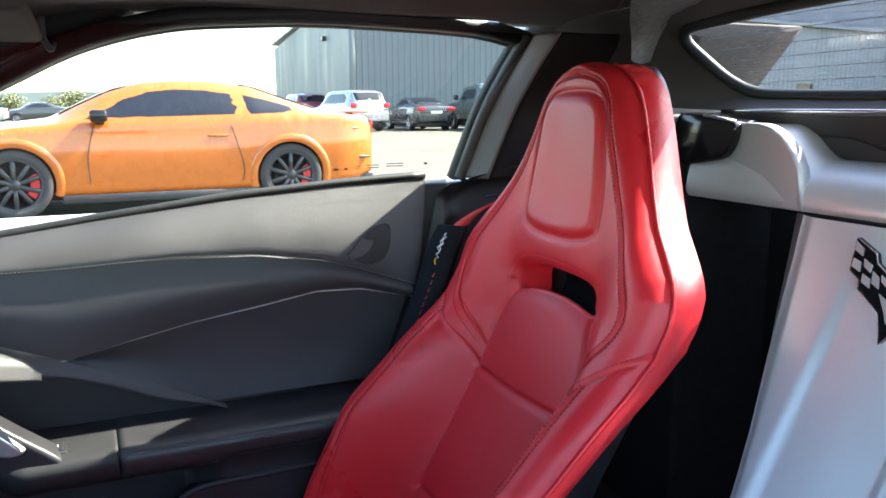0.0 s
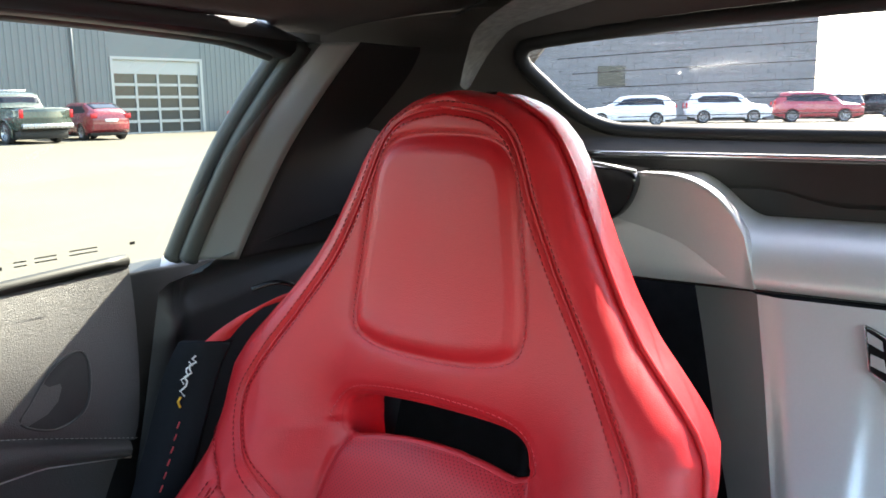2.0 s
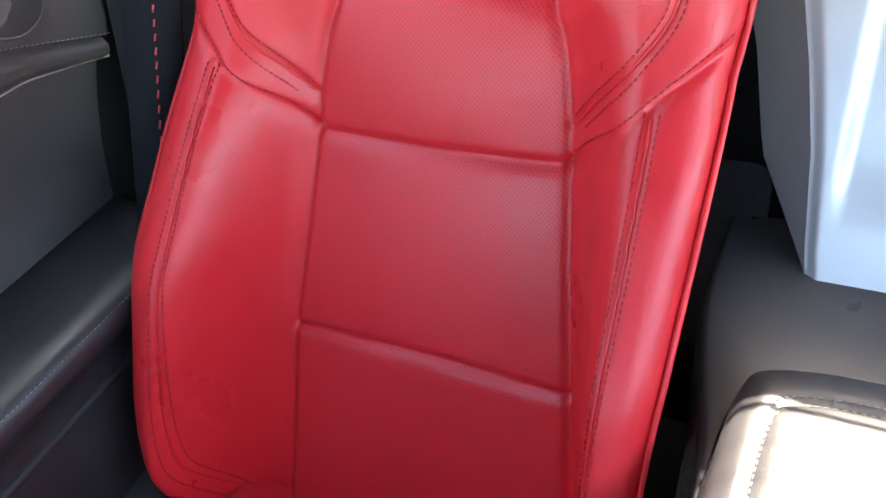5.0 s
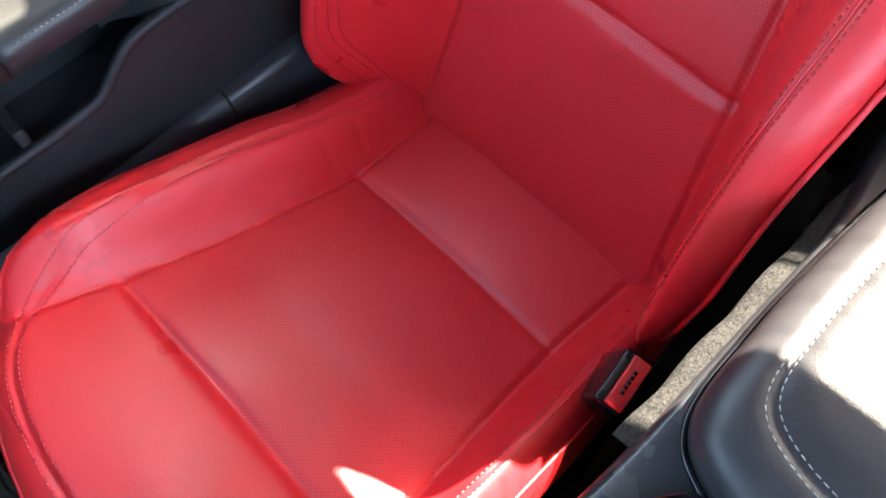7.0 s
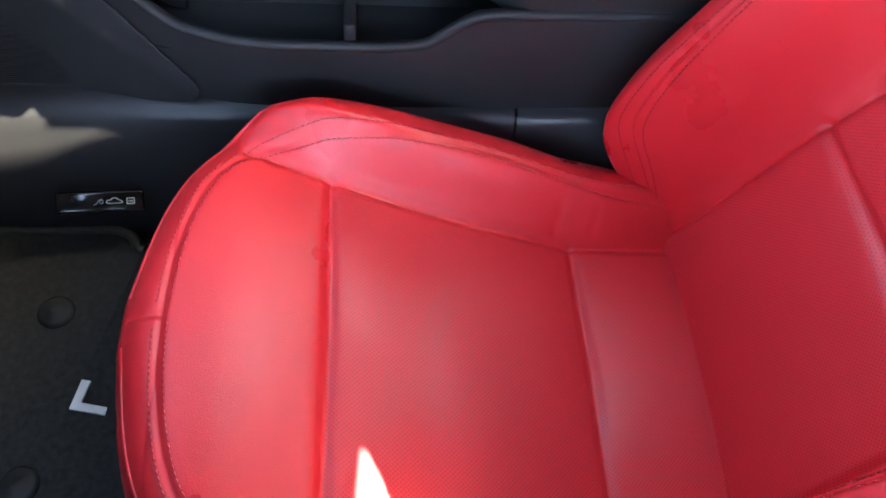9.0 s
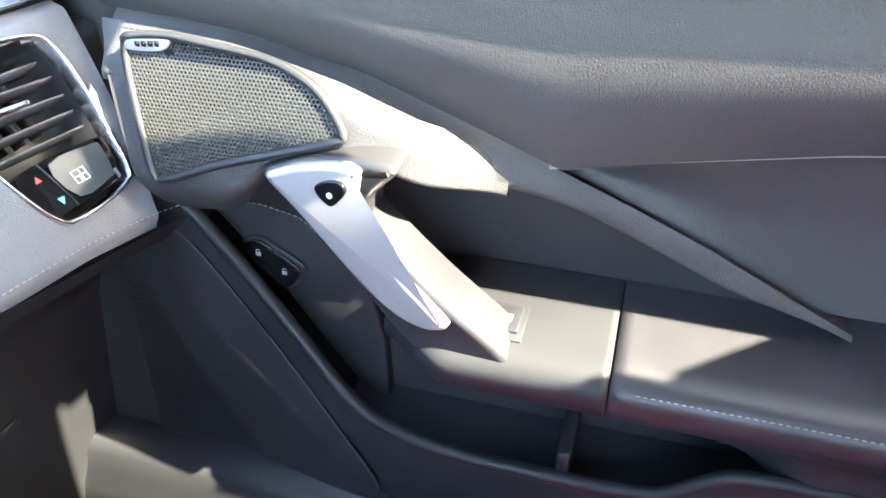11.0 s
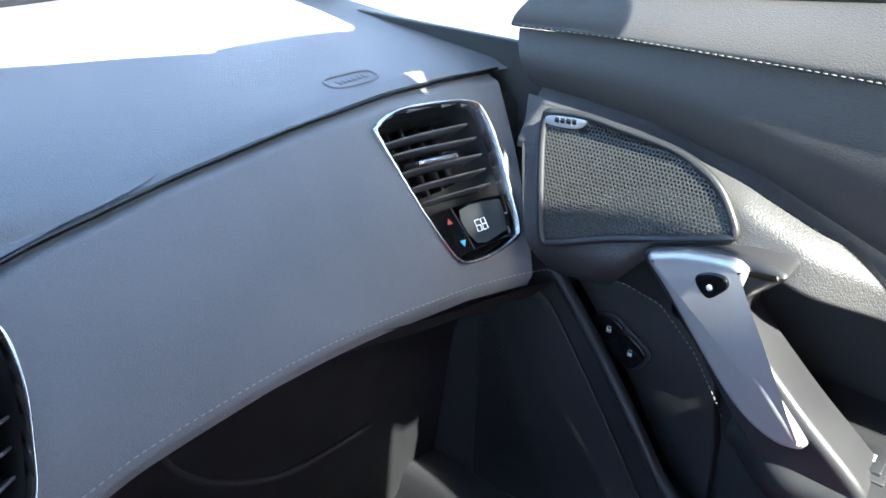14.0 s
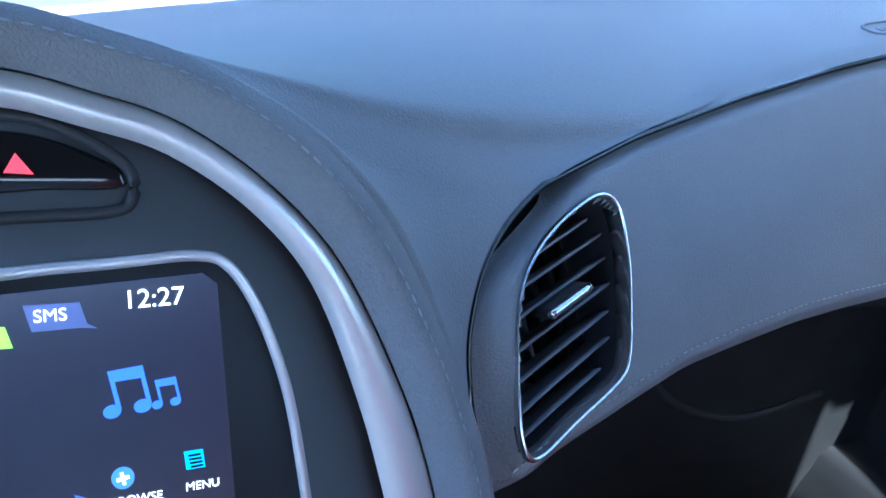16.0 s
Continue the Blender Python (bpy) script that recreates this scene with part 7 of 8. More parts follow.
def build_car(name, label, tail, heading, shape, body_mat, windows, screen, tails, rim_mat=None, spokes=0, caliper=False, extras=None, label_body=""):
    """tail: the middle of the rear bumper on the ground; heading in degrees from +x."""
    m = pose(tail[0], tail[1], 0.0, 0, 0, heading)
    car = thing(name, label, "car", (tail[0], tail[1], 0.0), group="parked cars")
    body = part("body", moved(shape.skin(), m), body_mat, car, label_body)
    for o in windows:
        g = shape.patch(o)
        part("window", moved(g, m), car_glass, car, "dark tinted side glass")
        part("window", moved(flip_y(g), m), car_glass, car)
    for s0, s1, z0, z1, nm in screen:
        # front and rear screens span the roof's width
        g = sheet(8, 5, lambda a, b: (s0 + (s1 - s0) * b, (2 * a - 1) * (shape.side(s0 + (s1 - s0) * b, float(shape.top(s0 + (s1 - s0) * b))) - 0.03), float(shape.top(s0 + (s1 - s0) * b)) + 0.022 + 0.01 * (1 - (2 * a - 1) ** 2)), (0, 0, -0.02))
        part(nm, moved(g, m), car_glass, car)
    for y0, y1, z0, z1, s0 in tails:
        for sg in (1, -1):
            g = block(-0.02, s0, min(sg * y0, sg * y1), max(sg * y0, sg * y1), z0, z1, 0.012, 2)
            part("tail_light", moved(g, m), tail_red, car, "red tail light")
    for i, ws in enumerate(shape.wheels):
        for left in (True, False):
            y = (shape.side(ws, shape.r * 1.9) - 0.03) * (1 if left else -1)
            wheel(car, (ws, y), m, shape.r, 0.22, rim_mat or rim_light, spokes, caliper and left, left)
        for sg in (1, -1):
            lip = []
            for i in range(33):
                w_ = math.radians(-18 + 216 * i / 32)
                for q, o in ((1.05, -0.03), (1.07, 0.008), (1.30, 0.006), (1.34, -0.02)):
                    s_, z_ = ws + shape.r * q * math.cos(w_), shape.r + shape.r * q * math.sin(w_)
                    lip.append((s_, sg * (shape.side(s_, max(z_, float(shape.low(s_)))) + o), z_))
            f_ = [(i * 4 + k, i * 4 + k + 1, i * 4 + k + 5, i * 4 + k + 4) for i in range(32) for k in range(3)]
            part("arch_lip", moved((lip, f_ if sg < 0 else [q[::-1] for q in f_]), m), body_mat, car)
        g = block(ws - shape.r * 1.18, ws + shape.r * 1.18, -shape.half(ws) + 0.2, shape.half(ws) - 0.2, shape.r * 0.6, shape.r * 2.16, 0.05, 2)
        part("arch_liner", moved(g, m), rubber, car)
    part("underside", moved(block(0.25, shape.L - 0.25, -shape.half(1) * 0.88, shape.half(1) * 0.88, 0.17, float(shape.low(shape.L / 2)) + 0.06, 0.02, 1), m), rubber, car)
    if extras:
        extras(car, m, shape)
    return car


# the orange coupe beside us
coupe = Shape(4.78, 1.90, ([0, 0.25, 0.6, 1.0, 3.6, 4.2, 4.78], [0.34, 0.26, 0.22, 0.21, 0.21, 0.24, 0.34]),
              ([0, 0.04, 0.2, 0.8, 1.5, 2.4, 3.1, 3.6, 4.3, 4.65, 4.78], [0.84, 0.96, 0.985, 0.98, 0.945, 0.93, 0.925, 0.90, 0.82, 0.72, 0.60]),
              ([0, 0.04, 0.25, 0.55, 0.95, 1.35, 1.75, 2.15, 2.5, 2.8, 3.1, 3.38, 3.7, 4.3, 4.65, 4.78], [0.86, 0.985, 1.005, 1.035, 1.155, 1.295, 1.345, 1.352, 1.325, 1.24, 1.10, 0.965, 0.93, 0.85, 0.75, 0.62]), 0.66, (0.99, 3.71), 0.345)


def coupe_extras(car, m, sh):
    for sg in (1, -1):
        part("side_skirt", moved(block(1.35, 3.30, sg * 0.90 - 0.05, sg * 0.90 + 0.05, 0.135, 0.225, 0.02, 2), m), black_plastic, car, "black side skirt")
        mir = part("mirror", moved(block(2.83, 3.00, sg * 1.00 - 0.085, sg * 1.00 + 0.085, 0.945, 1.065, 0.035, 3), m), gloss_black, car, "black door mirror")
        part("mirror_foot", moved(block(2.86, 2.95, sg * 0.91 - 0.04, sg * 0.91 + 0.04, 0.92, 0.97, 0.01, 2), m), gloss_black, mir)
        g = [(s, sg * (sh.side(s, z) + 0.004), z) for s, z in ((3.03, 0.33), (3.035, 0.6), (2.98, 0.85), (2.96, 0.92))]
        part("door_gap", moved(tube(spline(g, 6), 0.005, 5), m), rubber, car)
        g = [(s, sg * (sh.side(s, z) + 0.004), z) for s, z in ((1.62, 0.90), (1.56, 0.7), (1.50, 0.45), (1.52, 0.30))]
        part("door_gap", moved(tube(spline(g, 6), 0.005, 5), m), rubber, car)
        part("door_handle", moved(block(1.66, 1.86, sg * 0.935 - 0.018, sg * 0.935 + 0.018, 0.775, 0.805, 0.008, 2), m), orange, car)
        part("side_marker", moved(block(0.20, 0.40, sg * 0.885 - 0.02, sg * 0.885 + 0.02, 0.83, 0.85, 0.006, 1), m), tail_red, car)
        part("bumper_slot", moved(block(0.06, 0.42, sg * 0.87 - 0.02, sg * 0.87 + 0.02, 0.50, 0.525, 0.004, 1), m), black_plastic, car)
    part("rear_diffuser", moved(block(-0.02, 0.35, -0.80, 0.80, 0.20, 0.34, 0.03, 2), m), black_plastic, car)
    part("spoiler", moved(block(0.0, 0.22, -0.74, 0.74, 1.005, 1.03, 0.010, 2), m), orange, car)


orange = paint("orange_paint", (0.46, 0.105, 0.003))
build_car("orange_coupe", "bright orange two-door coupe with dark glass parked alongside", (9.25, -2.74), 90, coupe, orange,
          [[(3.10, 0.952), (2.95, 1.055), (2.72, 1.17), (2.45, 1.255), (2.15, 1.285), (1.80, 1.275), (1.50, 1.235), (1.46, 0.985), (2.2, 0.965)], [(1.44, 0.99), (1.475, 1.225), (1.2, 1.165), (0.93, 1.085), (0.90, 1.045), (1.05, 1.01)]],
          [(2.62, 3.28, 0, 0, "windscreen"), (0.62, 1.45, 0, 0, "rear_screen")], [(0.45, 0.78, 0.78, 0.93, 0.03)], rim_dark, 10, True, coupe_extras, "glossy orange paint")

suv = Shape(4.75, 1.88, ([0, 0.3, 4.4, 4.75], [0.45, 0.32, 0.30, 0.40]), ([0, 0.05, 0.4, 3.4, 4.5, 4.75], [0.95, 1.05, 1.07, 1.02, 0.95, 0.75]),
            ([0, 0.06, 0.35, 0.8, 2.6, 3.0, 3.6, 3.8, 4.5, 4.75], [1.05, 1.25, 1.62, 1.70, 1.68, 1.60, 1.14, 1.08, 1.0, 0.8]), 0.72, (0.98, 3.75), 0.36, 0.7)
wagon = Shape(4.85, 1.85, ([0, 0.3, 4.5, 4.85], [0.42, 0.30, 0.28, 0.38]), ([0, 0.05, 0.4, 3.4, 4.6, 4.85], [0.90, 0.98, 1.0, 0.95, 0.86, 0.66]),
              ([0, 0.06, 0.45, 0.9, 2.5, 2.9, 3.6, 3.8, 4.6, 4.85], [1.0, 1.15, 1.45, 1.56, 1.55, 1.48, 1.04, 0.99, 0.9, 0.7]), 0.72, (1.0, 3.85), 0.34, 0.8)
sedan = Shape(4.75, 1.82, ([0, 0.3, 4.4, 4.75], [0.42, 0.28, 0.26, 0.36]), ([0, 0.05, 0.6, 3.4, 4.5, 4.75], [0.86, 1.0, 1.02, 0.94, 0.80, 0.6]),
              ([0, 0.06, 0.75, 1.0, 1.6, 2.2, 2.7, 3.1, 3.5, 4.5, 4.75], [0.90, 1.03, 1.07, 1.14, 1.38, 1.43, 1.38, 1.18, 0.98, 0.86, 0.64]), 0.68, (1.0, 3.72), 0.33)
hatch = Shape(4.3, 1.74, ([0, 0.3, 4.0, 4.3], [0.40, 0.28, 0.26, 0.36]), ([0, 0.05, 0.4, 3.0, 4.0, 4.3], [0.85, 0.96, 0.98, 0.93, 0.82, 0.62]),
              ([0, 0.06, 0.3, 0.9, 2.2, 2.6, 3.2, 3.5, 4.1, 4.3], [0.95, 1.10, 1.22, 1.44, 1.47, 1.40, 1.04, 0.97, 0.86, 0.66]), 0.70, (0.85, 3.4), 0.32)
pickup = Shape(5.8, 1.98, ([0, 0.3, 5.4, 5.8], [0.60, 0.48, 0.42, 0.50]), ([0, 0.03, 0.3, 2.0, 4.5, 5.6, 5.8], [1.20, 1.26, 1.27, 1.24, 1.18, 1.12, 0.9]),
               ([0, 0.03, 1.9, 1.98, 2.10, 2.35, 3.6, 4.0, 4.45, 4.7, 5.6, 5.8], [1.22, 1.285, 1.285, 1.32, 1.72, 1.86, 1.86, 1.78, 1.32, 1.25, 1.18, 0.95]), 0.76, (1.25, 4.85), 0.40, 0.5)
SUV_W = [[(3.45, 1.10), (3.0, 1.50), (2.4, 1.58), (0.75, 1.58), (0.50, 1.42), (0.55, 1.14)]]
WAG_W = [[(3.45, 1.02), (2.95, 1.38), (2.4, 1.46), (0.9, 1.46), (0.60, 1.36), (0.45, 1.06)]]
SED_W = [[(3.25, 1.03), (2.75, 1.29), (2.2, 1.35), (1.6, 1.30), (1.15, 1.08)]]
HAT_W = [[(3.05, 1.02), (2.55, 1.32), (2.1, 1.38), (1.0, 1.36), (0.50, 1.15), (0.6, 1.04)]]
PICK_W = [[(4.25, 1.30), (3.85, 1.68), (3.5, 1.76), (2.45, 1.76), (2.30, 1.66), (2.25, 1.30)]]


def pickup_extras(car, m, sh):
    part("bed_well", moved(block(0.08, 1.95, -0.78, 0.78, 1.288, 1.300, 0.0), m), rubber, car, "dark open load bed")
    part("bumper", moved(block(-0.12, 0.06, -0.92, 0.92, 0.55, 0.72, 0.02, 2), m), rim_light, car, "pale step bumper")
    part("roof_load", moved(block(2.6, 3.6, -0.55, 0.55, 1.88, 1.98, 0.03, 2), m), rim_light, car, "white load on the roof")
    for sg in (1, -1):
        part("mirror", moved(block(3.95, 4.12, sg * 1.12 - 0.10, sg * 1.12 + 0.10, 1.30, 1.52, 0.03, 2), m), gloss_black, car)


def plate(car, m, sh):
    part("plate_bar", moved(block(-0.03, 0.0, -0.25, 0.25, 0.72, 0.83, 0.004, 1), m), white_ink, car, "pale plate without letters")


p_green, p_dark = paint("dark_green_paint", (0.035, 0.055, 0.045)), paint("charcoal_paint", (0.03, 0.033, 0.038))
p_silver, p_white, p_red, p_maroon = paint("silver_car_paint", (0.40, 0.42, 0.44), 0.6), paint("white_paint", (0.70, 0.72, 0.75)), paint("red_paint", (0.36, 0.035, 0.05)), paint("dark_red_paint", (0.22, 0.02, 0.03))
build_car("pickup_truck", "dark green pickup truck parked facing the metal building", (28.4, -15.9), -4, pickup, p_green, PICK_W, [(4.02, 4.42, 0, 0, "windscreen"), (2.02, 2.10, 0, 0, "rear_screen")], [(0.84, 0.97, 0.92, 1.22, 0.04)], None, 0, False, pickup_extras)
build_car("dark_sedan", "charcoal sedan with red tail lights parked by the building", (31.2, -13.55), -2, sedan, p_dark, SED_W, [(2.75, 3.4, 0, 0, "windscreen"), (0.95, 1.6, 0, 0, "rear_screen")], [(0.50, 0.86, 0.84, 0.99, 0.03)], None, 0, False, plate)
build_car("silver_crossover", "silver crossover parked by the metal building", (31.6, -10.75), 6, suv, p_silver, SUV_W, [(3.05, 3.55, 0, 0, "windscreen"), (0.08, 0.33, 0, 0, "rear_screen")], [(0.62, 0.88, 0.98, 1.18, 0.05)], None, 0, False, plate)
build_car("maroon_suv", "dark maroon sport utility vehicle at the far wall", (41.0, -10.9), 0, suv, p_maroon, SUV_W, [(3.05, 3.55, 0, 0, "windscreen"), (0.08, 0.33, 0, 0, "rear_screen")], [(0.62, 0.88, 0.98, 1.18, 0.05)], None, 0, False, plate)
build_car("red_hatchback", "dark red hatchback parked beside the pickup", (29.2, -19.0), -8, hatch, p_maroon, HAT_W, [(2.62, 3.2, 0, 0, "windscreen"), (0.28, 0.85, 0, 0, "rear_screen")], [(0.58, 0.82, 0.86, 1.04, 0.05)], None, 0, False, plate)
build_car("white_wagon", "white estate car parked before the grey wall", (14.4, -42.6), 22, wagon, p_white, WAG_W, [(2.95, 3.55, 0, 0, "windscreen"), (0.08, 0.42, 0, 0, "rear_screen")], [(0.60, 0.88, 0.92, 1.08, 0.05)], None, 0, False, plate)
build_car("white_suv", "white sport utility vehicle with red tail lights", (15.6, -47.8), 205, suv, p_white, SUV_W, [(3.05, 3.55, 0, 0, "windscreen"), (0.08, 0.33, 0, 0, "rear_screen")], [(0.62, 0.90, 0.85, 1.18, 0.05)], None, 0, False, plate)
build_car("red_suv", "dark red sport utility vehicle on the lot", (11.2, -50.2), 200, suv, p_red, SUV_W, [(3.05, 3.55, 0, 0, "windscreen"), (0.08, 0.33, 0, 0, "rear_screen")], [(0.62, 0.88, 0.98, 1.18, 0.05)], None, 0, False, plate)
rng = random.Random(4)
for i, (x, y, h, kind, pm, lab) in enumerate(((8.6, -62, -60, suv, p_dark, "charcoal"), (5.6, -66, -20, suv, p_dark, "charcoal"), (2.2, -74, -75, sedan, p_dark, "charcoal"), (-1.5, -78, -10, sedan, p_silver, "silver"), (-6.0, -76, -80, suv, p_dark, "charcoal"),
                                              (-11.0, -80, -85, sedan, p_dark, "charcoal"), (62, 4.6, 100, sedan, p_silver, "silver"), (66, 0.6, 95, sedan, p_dark, "charcoal"), (60, 8.2, 95, wagon, p_white, "white"), (78, -3.4, 90, suv, p_silver, "silver"), (84, 9.0, 90, wagon, p_dark, "charcoal"))):
    build_car("far_sedan" if kind is sedan else "far_suv", lab + " car far off across the parking lot", (x, y), h, kind, pm, SED_W if kind is sedan else WAG_W if kind is wagon else SUV_W, [], [(0.55, 0.85, 0.86, 1.0, 0.04)])

# blue-grey metal building with its garage door
U = Vector((-6.1, -42.5, 0)).normalized()          # along the front
N_OUT = Vector((-42.5, 6.1, 0)).normalized()       # out of the front, towards us
B0 = Vector((37.5, -11.9, 0))


def fw(s, z, out=0.0):
    return B0 + U * s + N_OUT * out + Vector((0, 0, z))


def roof_z(s):
    return 6.7 - 0.050 * s


hall = thing("metal_building", "blue-grey ribbed metal building with a glazed garage door", "building", tuple(B0), kind="")
D0, D1, DZ = 11.9, 16.6, 3.62      # garage door
S0, S1 = 25.4, 26.5                # small door


def wall_piece(a, b, z0, z1f):
    return join(([tuple(fw(a, z0)), tuple(fw(b, z0)), tuple(fw(b, z1f(b))), tuple(fw(a, z1f(a)))], [(0, 1, 2, 3)]), ([tuple(fw(a, z0, -0.3)), tuple(fw(b, z0, -0.3)), tuple(fw(b, z1f(b), -0.3)), tuple(fw(a, z1f(a), -0.3))], [(3, 2, 1, 0)]))


part("front_wall", join(wall_piece(0, D0, 0, roof_z), wall_piece(D0, D1, DZ, roof_z), wall_piece(D1, S0, 0, roof_z), wall_piece(S0, S1, 2.15, roof_z), wall_piece(S1, 33.0, 0, roof_z)), wall_metal, hall, smooth=False)
ribs = []
s = 0.2
while s < 33:
    if not (D0 - 0.1 < s < D1 + 0.1 or S0 - 0.1 < s < S1 + 0.1):
        a, b, zt_ = s, s + 0.06, roof_z(s)
        q = [fw(a - 0.03, 0, 0), fw(a, 0, 0.035), fw(b, 0, 0.035), fw(b + 0.03, 0, 0)]
        ribs.append(([tuple(p) for p in q] + [tuple(p + Vector((0, 0, zt_))) for p in q], [(0, 1, 5, 4), (1, 2, 6, 5), (2, 3, 7, 6)]))
    s += 0.30
part("cladding_ribs", join(*ribs), wall_metal, hall, smooth=False)["kind"] = "stuff"
SD = Vector((42.5, -6.1, 0)).normalized()
v = [tuple(B0), tuple(B0 + SD * 46), tuple(B0 + SD * 46 + Vector((0, 0, 6.7))), tuple(B0 + Vector((0, 0, 6.7)))]
part("side_wall", (v, [(0, 1, 2, 3)]), wall_metal, hall, smooth=False)
part("corner_trim", moved(block(-0.15, 0.15, -0.15, 0.15, 0, 6.75, 0.02, 1), Matrix.Translation(B0)), wall_metal, hall)
v = [tuple(fw(-0.3, 6.72, 0.35)), tuple(fw(33.3, roof_z(33.3) + 0.02, 0.35)), tuple(fw(33.3, 6.3, -46)), tuple(fw(-0.3, 7.2, -46))]
part("roof", (v + [(x, y, z - 0.16) for x, y, z in v], [(0, 1, 2, 3), (7, 6, 5, 4), (0, 4, 5, 1), (1, 5, 6, 2), (2, 6, 7, 3), (3, 7, 4, 0)]), wall_metal, hall, smooth=False)
for sdn in (10.0, 21.0):
    part("downpipe", tube([tuple(fw(sdn, 0.1, 0.09)), tuple(fw(sdn, roof_z(sdn) - 0.1, 0.09))], 0.055, 8), wall_metal, hall)
part("wall_lamp", moved(block(-0.25, 0.25, -0.12, 0.12, -0.14, 0.14, 0.03, 2), Matrix.Translation(fw(5.6, 4.55, 0.14))), dark_pane, hall, "small dark wall lamp")
part("wall_lamp", moved(block(-0.2, 0.2, -0.12, 0.12, -0.14, 0.14, 0.03, 2), Matrix.Translation(B0 + SD * 9 + Vector((-0.1, 0.12, 4.9)))), dark_pane, hall)
gd = part("garage_door", ([tuple(fw(a, b, -0.14)) for a, b in ((D0, 0), (D1, 0), (D1, DZ), (D0, DZ))], [(0, 1, 2, 3)]), dark_pane, hall, "white slatted garage door with panes", smooth=False)


def bar(a0, a1, z0, z1, o0, o1):
    q = [fw(a0, z0, o0), fw(a1, z0, o0), fw(a1, z1, o0), fw(a0, z1, o0)]
    r = [fw(a0, z0, o1), fw(a1, z0, o1), fw(a1, z1, o1), fw(a0, z1, o1)]
    return [tuple(p) for p in q + r], [(4, 5, 6, 7), (0, 4, 7, 3), (1, 2, 6, 5), (3, 7, 6, 2), (0, 1, 5, 4)]


for i in range(7):
    zz = 0.62 * i * DZ / 3.72
    part("rail", bar(D0, D1, zz - 0.07 if i else 0, zz + 0.07, -0.13, -0.07), door_white, gd, smooth=False)
for i in range(5):
    a = D0 + (D1 - D0) * i / 4
    part("stile", bar(a - 0.06, a + 0.06, 0, DZ, -0.13, -0.075), door_white, gd, smooth=False)
part("top_panel", bar(D0, D1, DZ - 0.68, DZ, -0.12, -0.06), door_white, gd, "plain pale top panel", smooth=False)
for a, b, c, d in ((D0 - 0.14, D0, 0, DZ + 0.14), (D1, D1 + 0.14, 0, DZ + 0.14), (D0, D1, DZ, DZ + 0.14)):
    part("door_frame", bar(a, b, c, d, -0.14, 0.05), door_white, hall, smooth=False)
part("small_door", bar(S0, S1, 0, 2.15, -0.2, -0.1), dark_pane, hall, "dark steel side door", smooth=False)
bol = thing("bollard", "red steel bollard beside the garage door", "bollard", tuple(fw(17.6, 0, 1.0)))
part("post", tube([tuple(fw(17.6, 0, 1.0)), tuple(fw(17.6, 1.0, 1.0)), tuple(fw(17.6, 1.06, 1.0))], [0.11, 0.11, 0.06], 12), caliper_red, bol)
plk = surface("crate_wood", (0.30, 0.16, 0.06), 0.8, spots=0.2)
crate = thing("pallet_box", "brown wooden crate on a pallet by the wall", "crate", tuple(fw(19.2, 0, 1.0)))
part("crate", moved(block(-0.7, 0.7, -0.5, 0.5, 0.14, 0.72, 0.02, 1), Matrix.Translation(fw(19.2, 0, 1.0)) @ pose(0, 0, 0, 0, 0, 82)), plk, crate)
for i in range(3):
    part("runner", moved(block(-0.7, 0.7, -0.5 + i * 0.42, -0.36 + i * 0.42, 0.0, 0.14, 0.005, 1), Matrix.Translation(fw(19.2, 0, 1.0)) @ pose(0, 0, 0, 0, 0, 82)), plk, crate)
tb = thing("steel_rack", "low grey steel rack standing along the wall", "rack", tuple(fw(22.6, 0, 0.8)))
for i in range(3):
    part("shelf", moved(block(-1.0, 1.0, -0.3, 0.3, 0.1 + i * 0.3, 0.15 + i * 0.3, 0.005, 1), Matrix.Translation(fw(22.6, 0, 0.8)) @ pose(0, 0, 0, 0, 0, 82)), wall_brick, tb)
for sx in (-1, 1):
    for sy in (-1, 1):
        part("leg", moved(block(sx * 0.97 - 0.03, sx * 0.97 + 0.03, sy * 0.27 - 0.03, sy * 0.27 + 0.03, 0, 0.75, 0.005, 1), Matrix.Translation(fw(22.6, 0, 0.8)) @ pose(0, 0, 0, 0, 0, 82)), wall_brick, tb)
v = [fw(16.9, 0.012, 6.0), fw(40, 0.012, 7.5), fw(40, 0.012, 4.0), fw(16.9, 0.012, 4.6)]
solo("grass_verge", sheet(30, 4, lambda a, b: tuple(v[0].lerp(v[1], a).lerp(v[3].lerp(v[2], a), b) + Vector((0, 0, 0.03 * math.sin(math.pi * b) * (1 + 0.5 * math.sin(40 * a))))), flip=True), dry_grass, "strip of dry yellow grass before the building", "grass", "stuff")

# grey block building seen through the rear window
G0, G1 = Vector((42.0, -35.7, 0)), Vector((11.6, -65.0, 0))
gu = (G1 - G0).normalized()
gn = Vector((gu.y, -gu.x, 0))
if gn.dot(Vector((0, 0, 0)) - G0) < 0:
    gn = -gn
gl = (G1 - G0).length
block_b = thing("block_building", "large grey block building at the edge of the lot", "building", tuple(G0))
part("wall", ([tuple(G0), tuple(G1), tuple(G1 + Vector((0, 0, 10))), tuple(G0 + Vector((0, 0, 10)))], [(0, 1, 2, 3)]), wall_brick, block_b, smooth=False)
part("end_wall", ([tuple(G1), tuple(G1 - gn * 30), tuple(G1 - gn * 30 + Vector((0, 0, 10))), tuple(G1 + Vector((0, 0, 10)))], [(0, 1, 2, 3)]), wall_brick, block_b, smooth=False)
part("roof", ([tuple(p + Vector((0, 0, 10))) for p in (G0, G1, G1 - gn * 30, G0 - gn * 30)], [(0, 1, 2, 3)]), wall_brick, block_b, smooth=False)
rows = []
rb = random.Random(9)
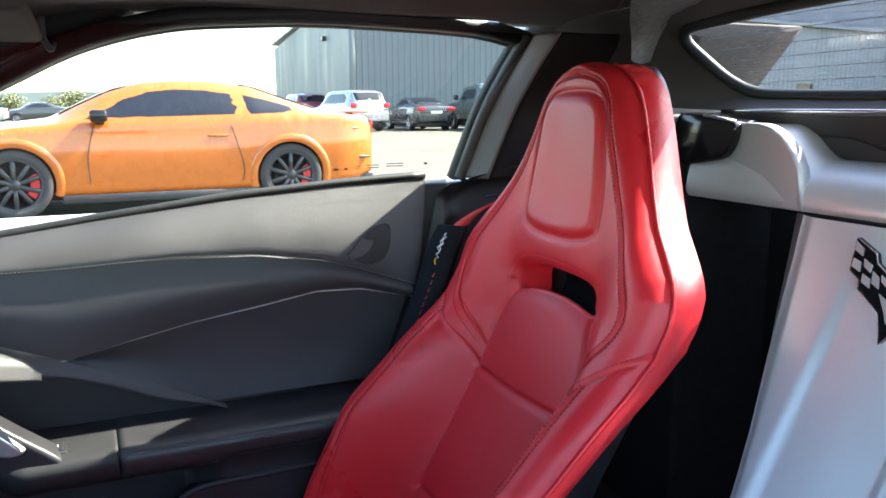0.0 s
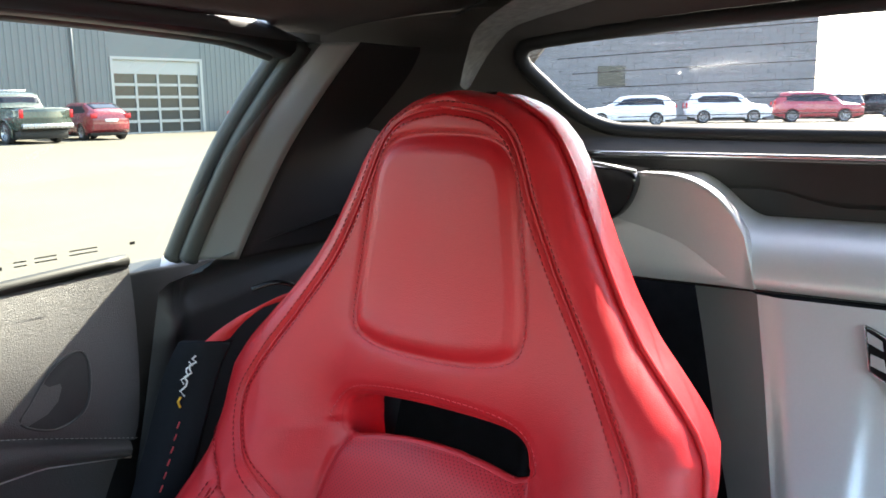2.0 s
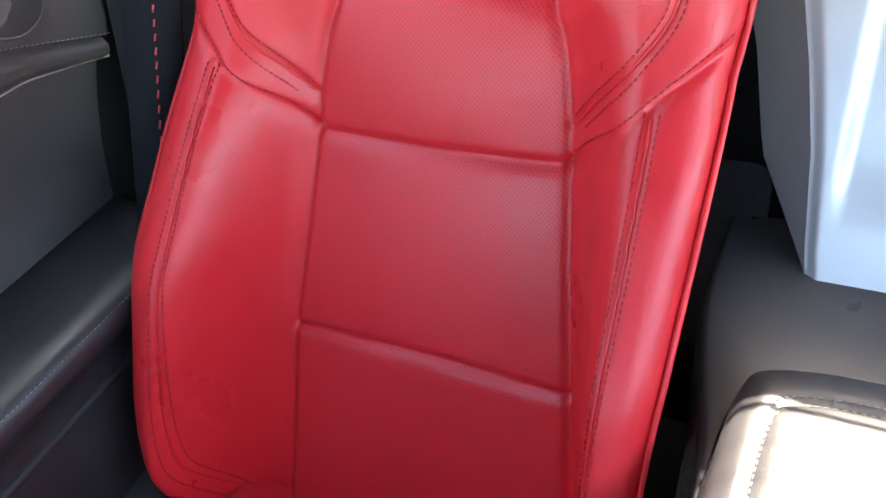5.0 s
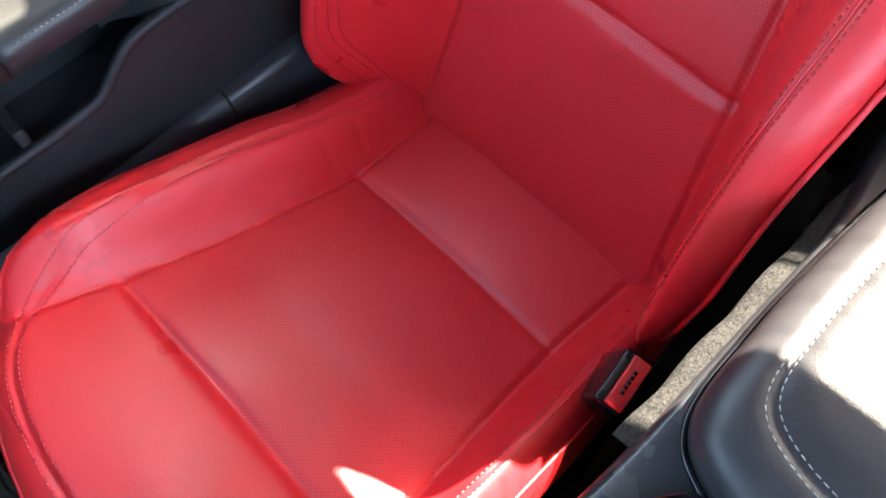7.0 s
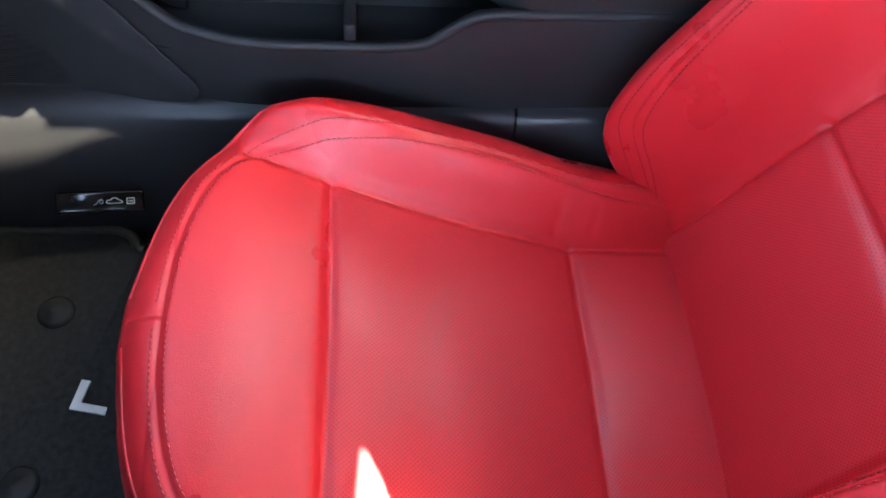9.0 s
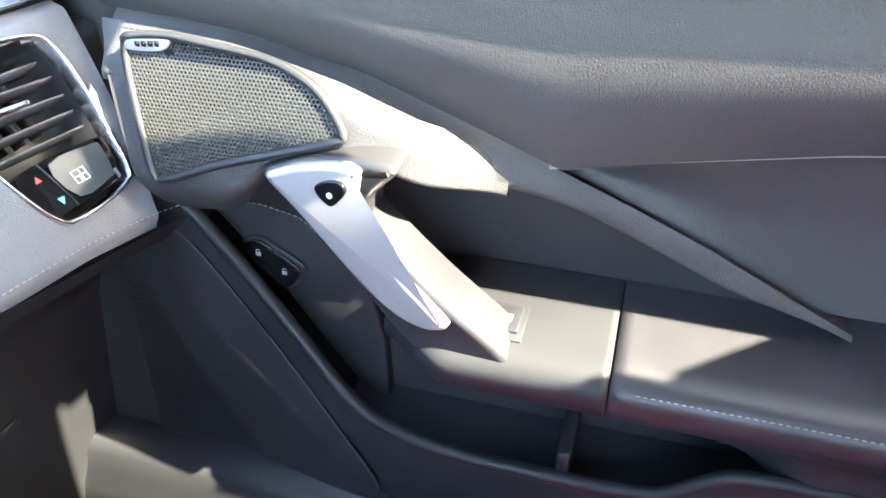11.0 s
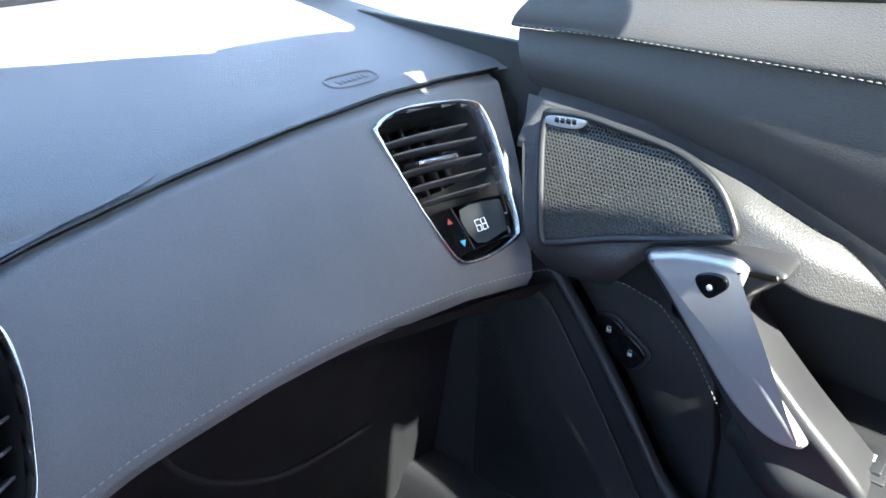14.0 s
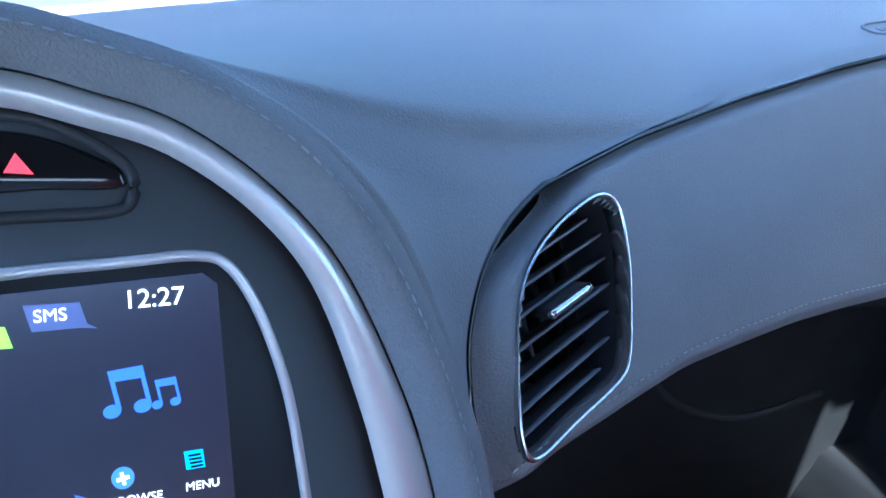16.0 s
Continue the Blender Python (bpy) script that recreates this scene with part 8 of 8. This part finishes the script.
for j in range(25):
    a = (j % 2) * 0.6
    while a < gl - 1.2:
        o = 0.03 + 0.03 * rb.random()
        q = [G0 + gu * (a + 0.01) + Vector((0, 0, j * 0.4 + 0.01)), G0 + gu * (a + 1.18) + Vector((0, 0, j * 0.4 + 0.01)), G0 + gu * (a + 1.18) + Vector((0, 0, j * 0.4 + 0.385)), G0 + gu * (a + 0.01) + Vector((0, 0, j * 0.4 + 0.385))]
        rows.append(([tuple(p) for p in q] + [tuple(p + gn * o) for p in q], [(4, 5, 6, 7), (0, 4, 7, 3), (1, 2, 6, 5), (3, 7, 6, 2), (0, 1, 5, 4)]))
        a += 1.2
part("wall_blocks", join(*rows), wall_brick, block_b, smooth=False)["kind"] = "stuff"
for a, w, z0, z1 in ((9.2, 1.9, 2.6, 3.9), (25.5, 2.0, 2.4, 3.8)):
    q = [G0 + gu * (a + dx) + gn * 0.10 + Vector((0, 0, z)) for dx, z in ((0, z0), (w, z0), (w, z1), (0, z1))]
    part("wall_window", prism(q, tuple(-gn * 0.08)), dark_pane, block_b, "dark window", smooth=False)

# far trees, bare and grey, and low bushes in the haze
bark = surface("far_bark", (0.16, 0.14, 0.12), 0.9, spots=0.2)
leaf = surface("far_foliage", (0.17, 0.18, 0.09), 0.9, spots=0.35, spot_size=1.0)


def far_tree(x, y, h, seed, leafy):
    r = random.Random(seed)
    t = thing("tree", "bare grey tree on the far edge of the lot" if not leafy else "hazy olive bush beyond the parking lot", "tree", (x, y, 0), group="far trees")
    limbs, tips = [], []

    def grow(p, d, ln, rad, n):
        e = p + d * ln
        mid = p + d * ln * 0.5 + Vector((r.uniform(-1, 1), r.uniform(-1, 1), 0)) * ln * 0.05
        limbs.append(tube([p, mid, e], [rad, rad * 0.8, rad * 0.6], 5))
        if n == 0:
            tips.append(e)
            return
        for _ in range(3):
            dd = (d + Vector((r.uniform(-1, 1), r.uniform(-1, 1), r.uniform(-0.1, 0.8))) * 0.75).normalized()
            grow(e, dd, ln * r.uniform(0.55, 0.8), rad * 0.55, n - 1)
    grow(Vector((x, y, 0)), Vector((0, 0, 1)), h * (0.16 if leafy else 0.33), h * 0.03, 3)
    part("trunk", join(*limbs), bark, t)
    v, f = [], []
    for p in tips:
        for _ in range(70 if leafy else 9):
            c = p + Vector((r.gauss(0, 1), r.gauss(0, 1), r.gauss(0, 0.8))) * h * (0.12 if leafy else 0.06)
            sz = h * (0.022 if leafy else 0.010)
            a, b = Vector((r.uniform(-1, 1), r.uniform(-1, 1), r.uniform(-1, 1))).normalized(), Vector((r.uniform(-1, 1), r.uniform(-1, 1), r.uniform(-1, 1))).normalized()
            k = len(v)
            v += [tuple(c + a * sz), tuple(c + b * sz), tuple(c - a * sz), tuple(c - b * sz)]
            f.append((k, k + 1, k + 2, k + 3))
    part("crown", (v, f), leaf if leafy else bark, t)["kind"] = "stuff"


for i, (x, y, h) in enumerate(((95, 6.5, 4.2), (100, 0.5, 5.0), (92, 2.6, 3.6), (98, -3.6, 4.6), (104, -7.5, 4.4), (96, 10.5, 4.0))):
    far_tree(x, y, h, i, True)
for i, (x, y, h) in enumerate(((12, -120, 6.5), (7.5, -125, 6.0), (3, -118, 5.0), (-4, -130, 6.5), (-10, -120, 5.5), (-18, -126, 6.0))):
    far_tree(x, y, h, 20 + i, False)
for x, y in ((-0.6, -95), (-3.4, -110)):
    pole = thing("lamp_pole", "tall thin lamp pole on the lot", "lamp pole", (x, y, 0), group="lamp poles")
    part("mast", tube([(x, y, 0), (x, y, 9)], [0.09, 0.05], 8), rim_light, pole)
    part("lamp_head", block(x - 0.5, x + 0.5, y - 0.15, y + 0.15, 8.95, 9.1, 0.02, 1), rim_light, pole)
hill = surface("far_hills", (0.20, 0.23, 0.22), 0.95, spots=0.25, spot_size=0.02)
solo("backdrop", sheet(120, 3, lambda a, b: (420 * math.cos(-2.1 + 2.6 * a), 420 * math.sin(-2.1 + 2.6 * a), b * (5.0 + 2.0 * math.sin(17 * a) + 1.3 * math.sin(41 * a))), flip=True), hill, "low hazy line of far hills and trees", "hills", "structure")
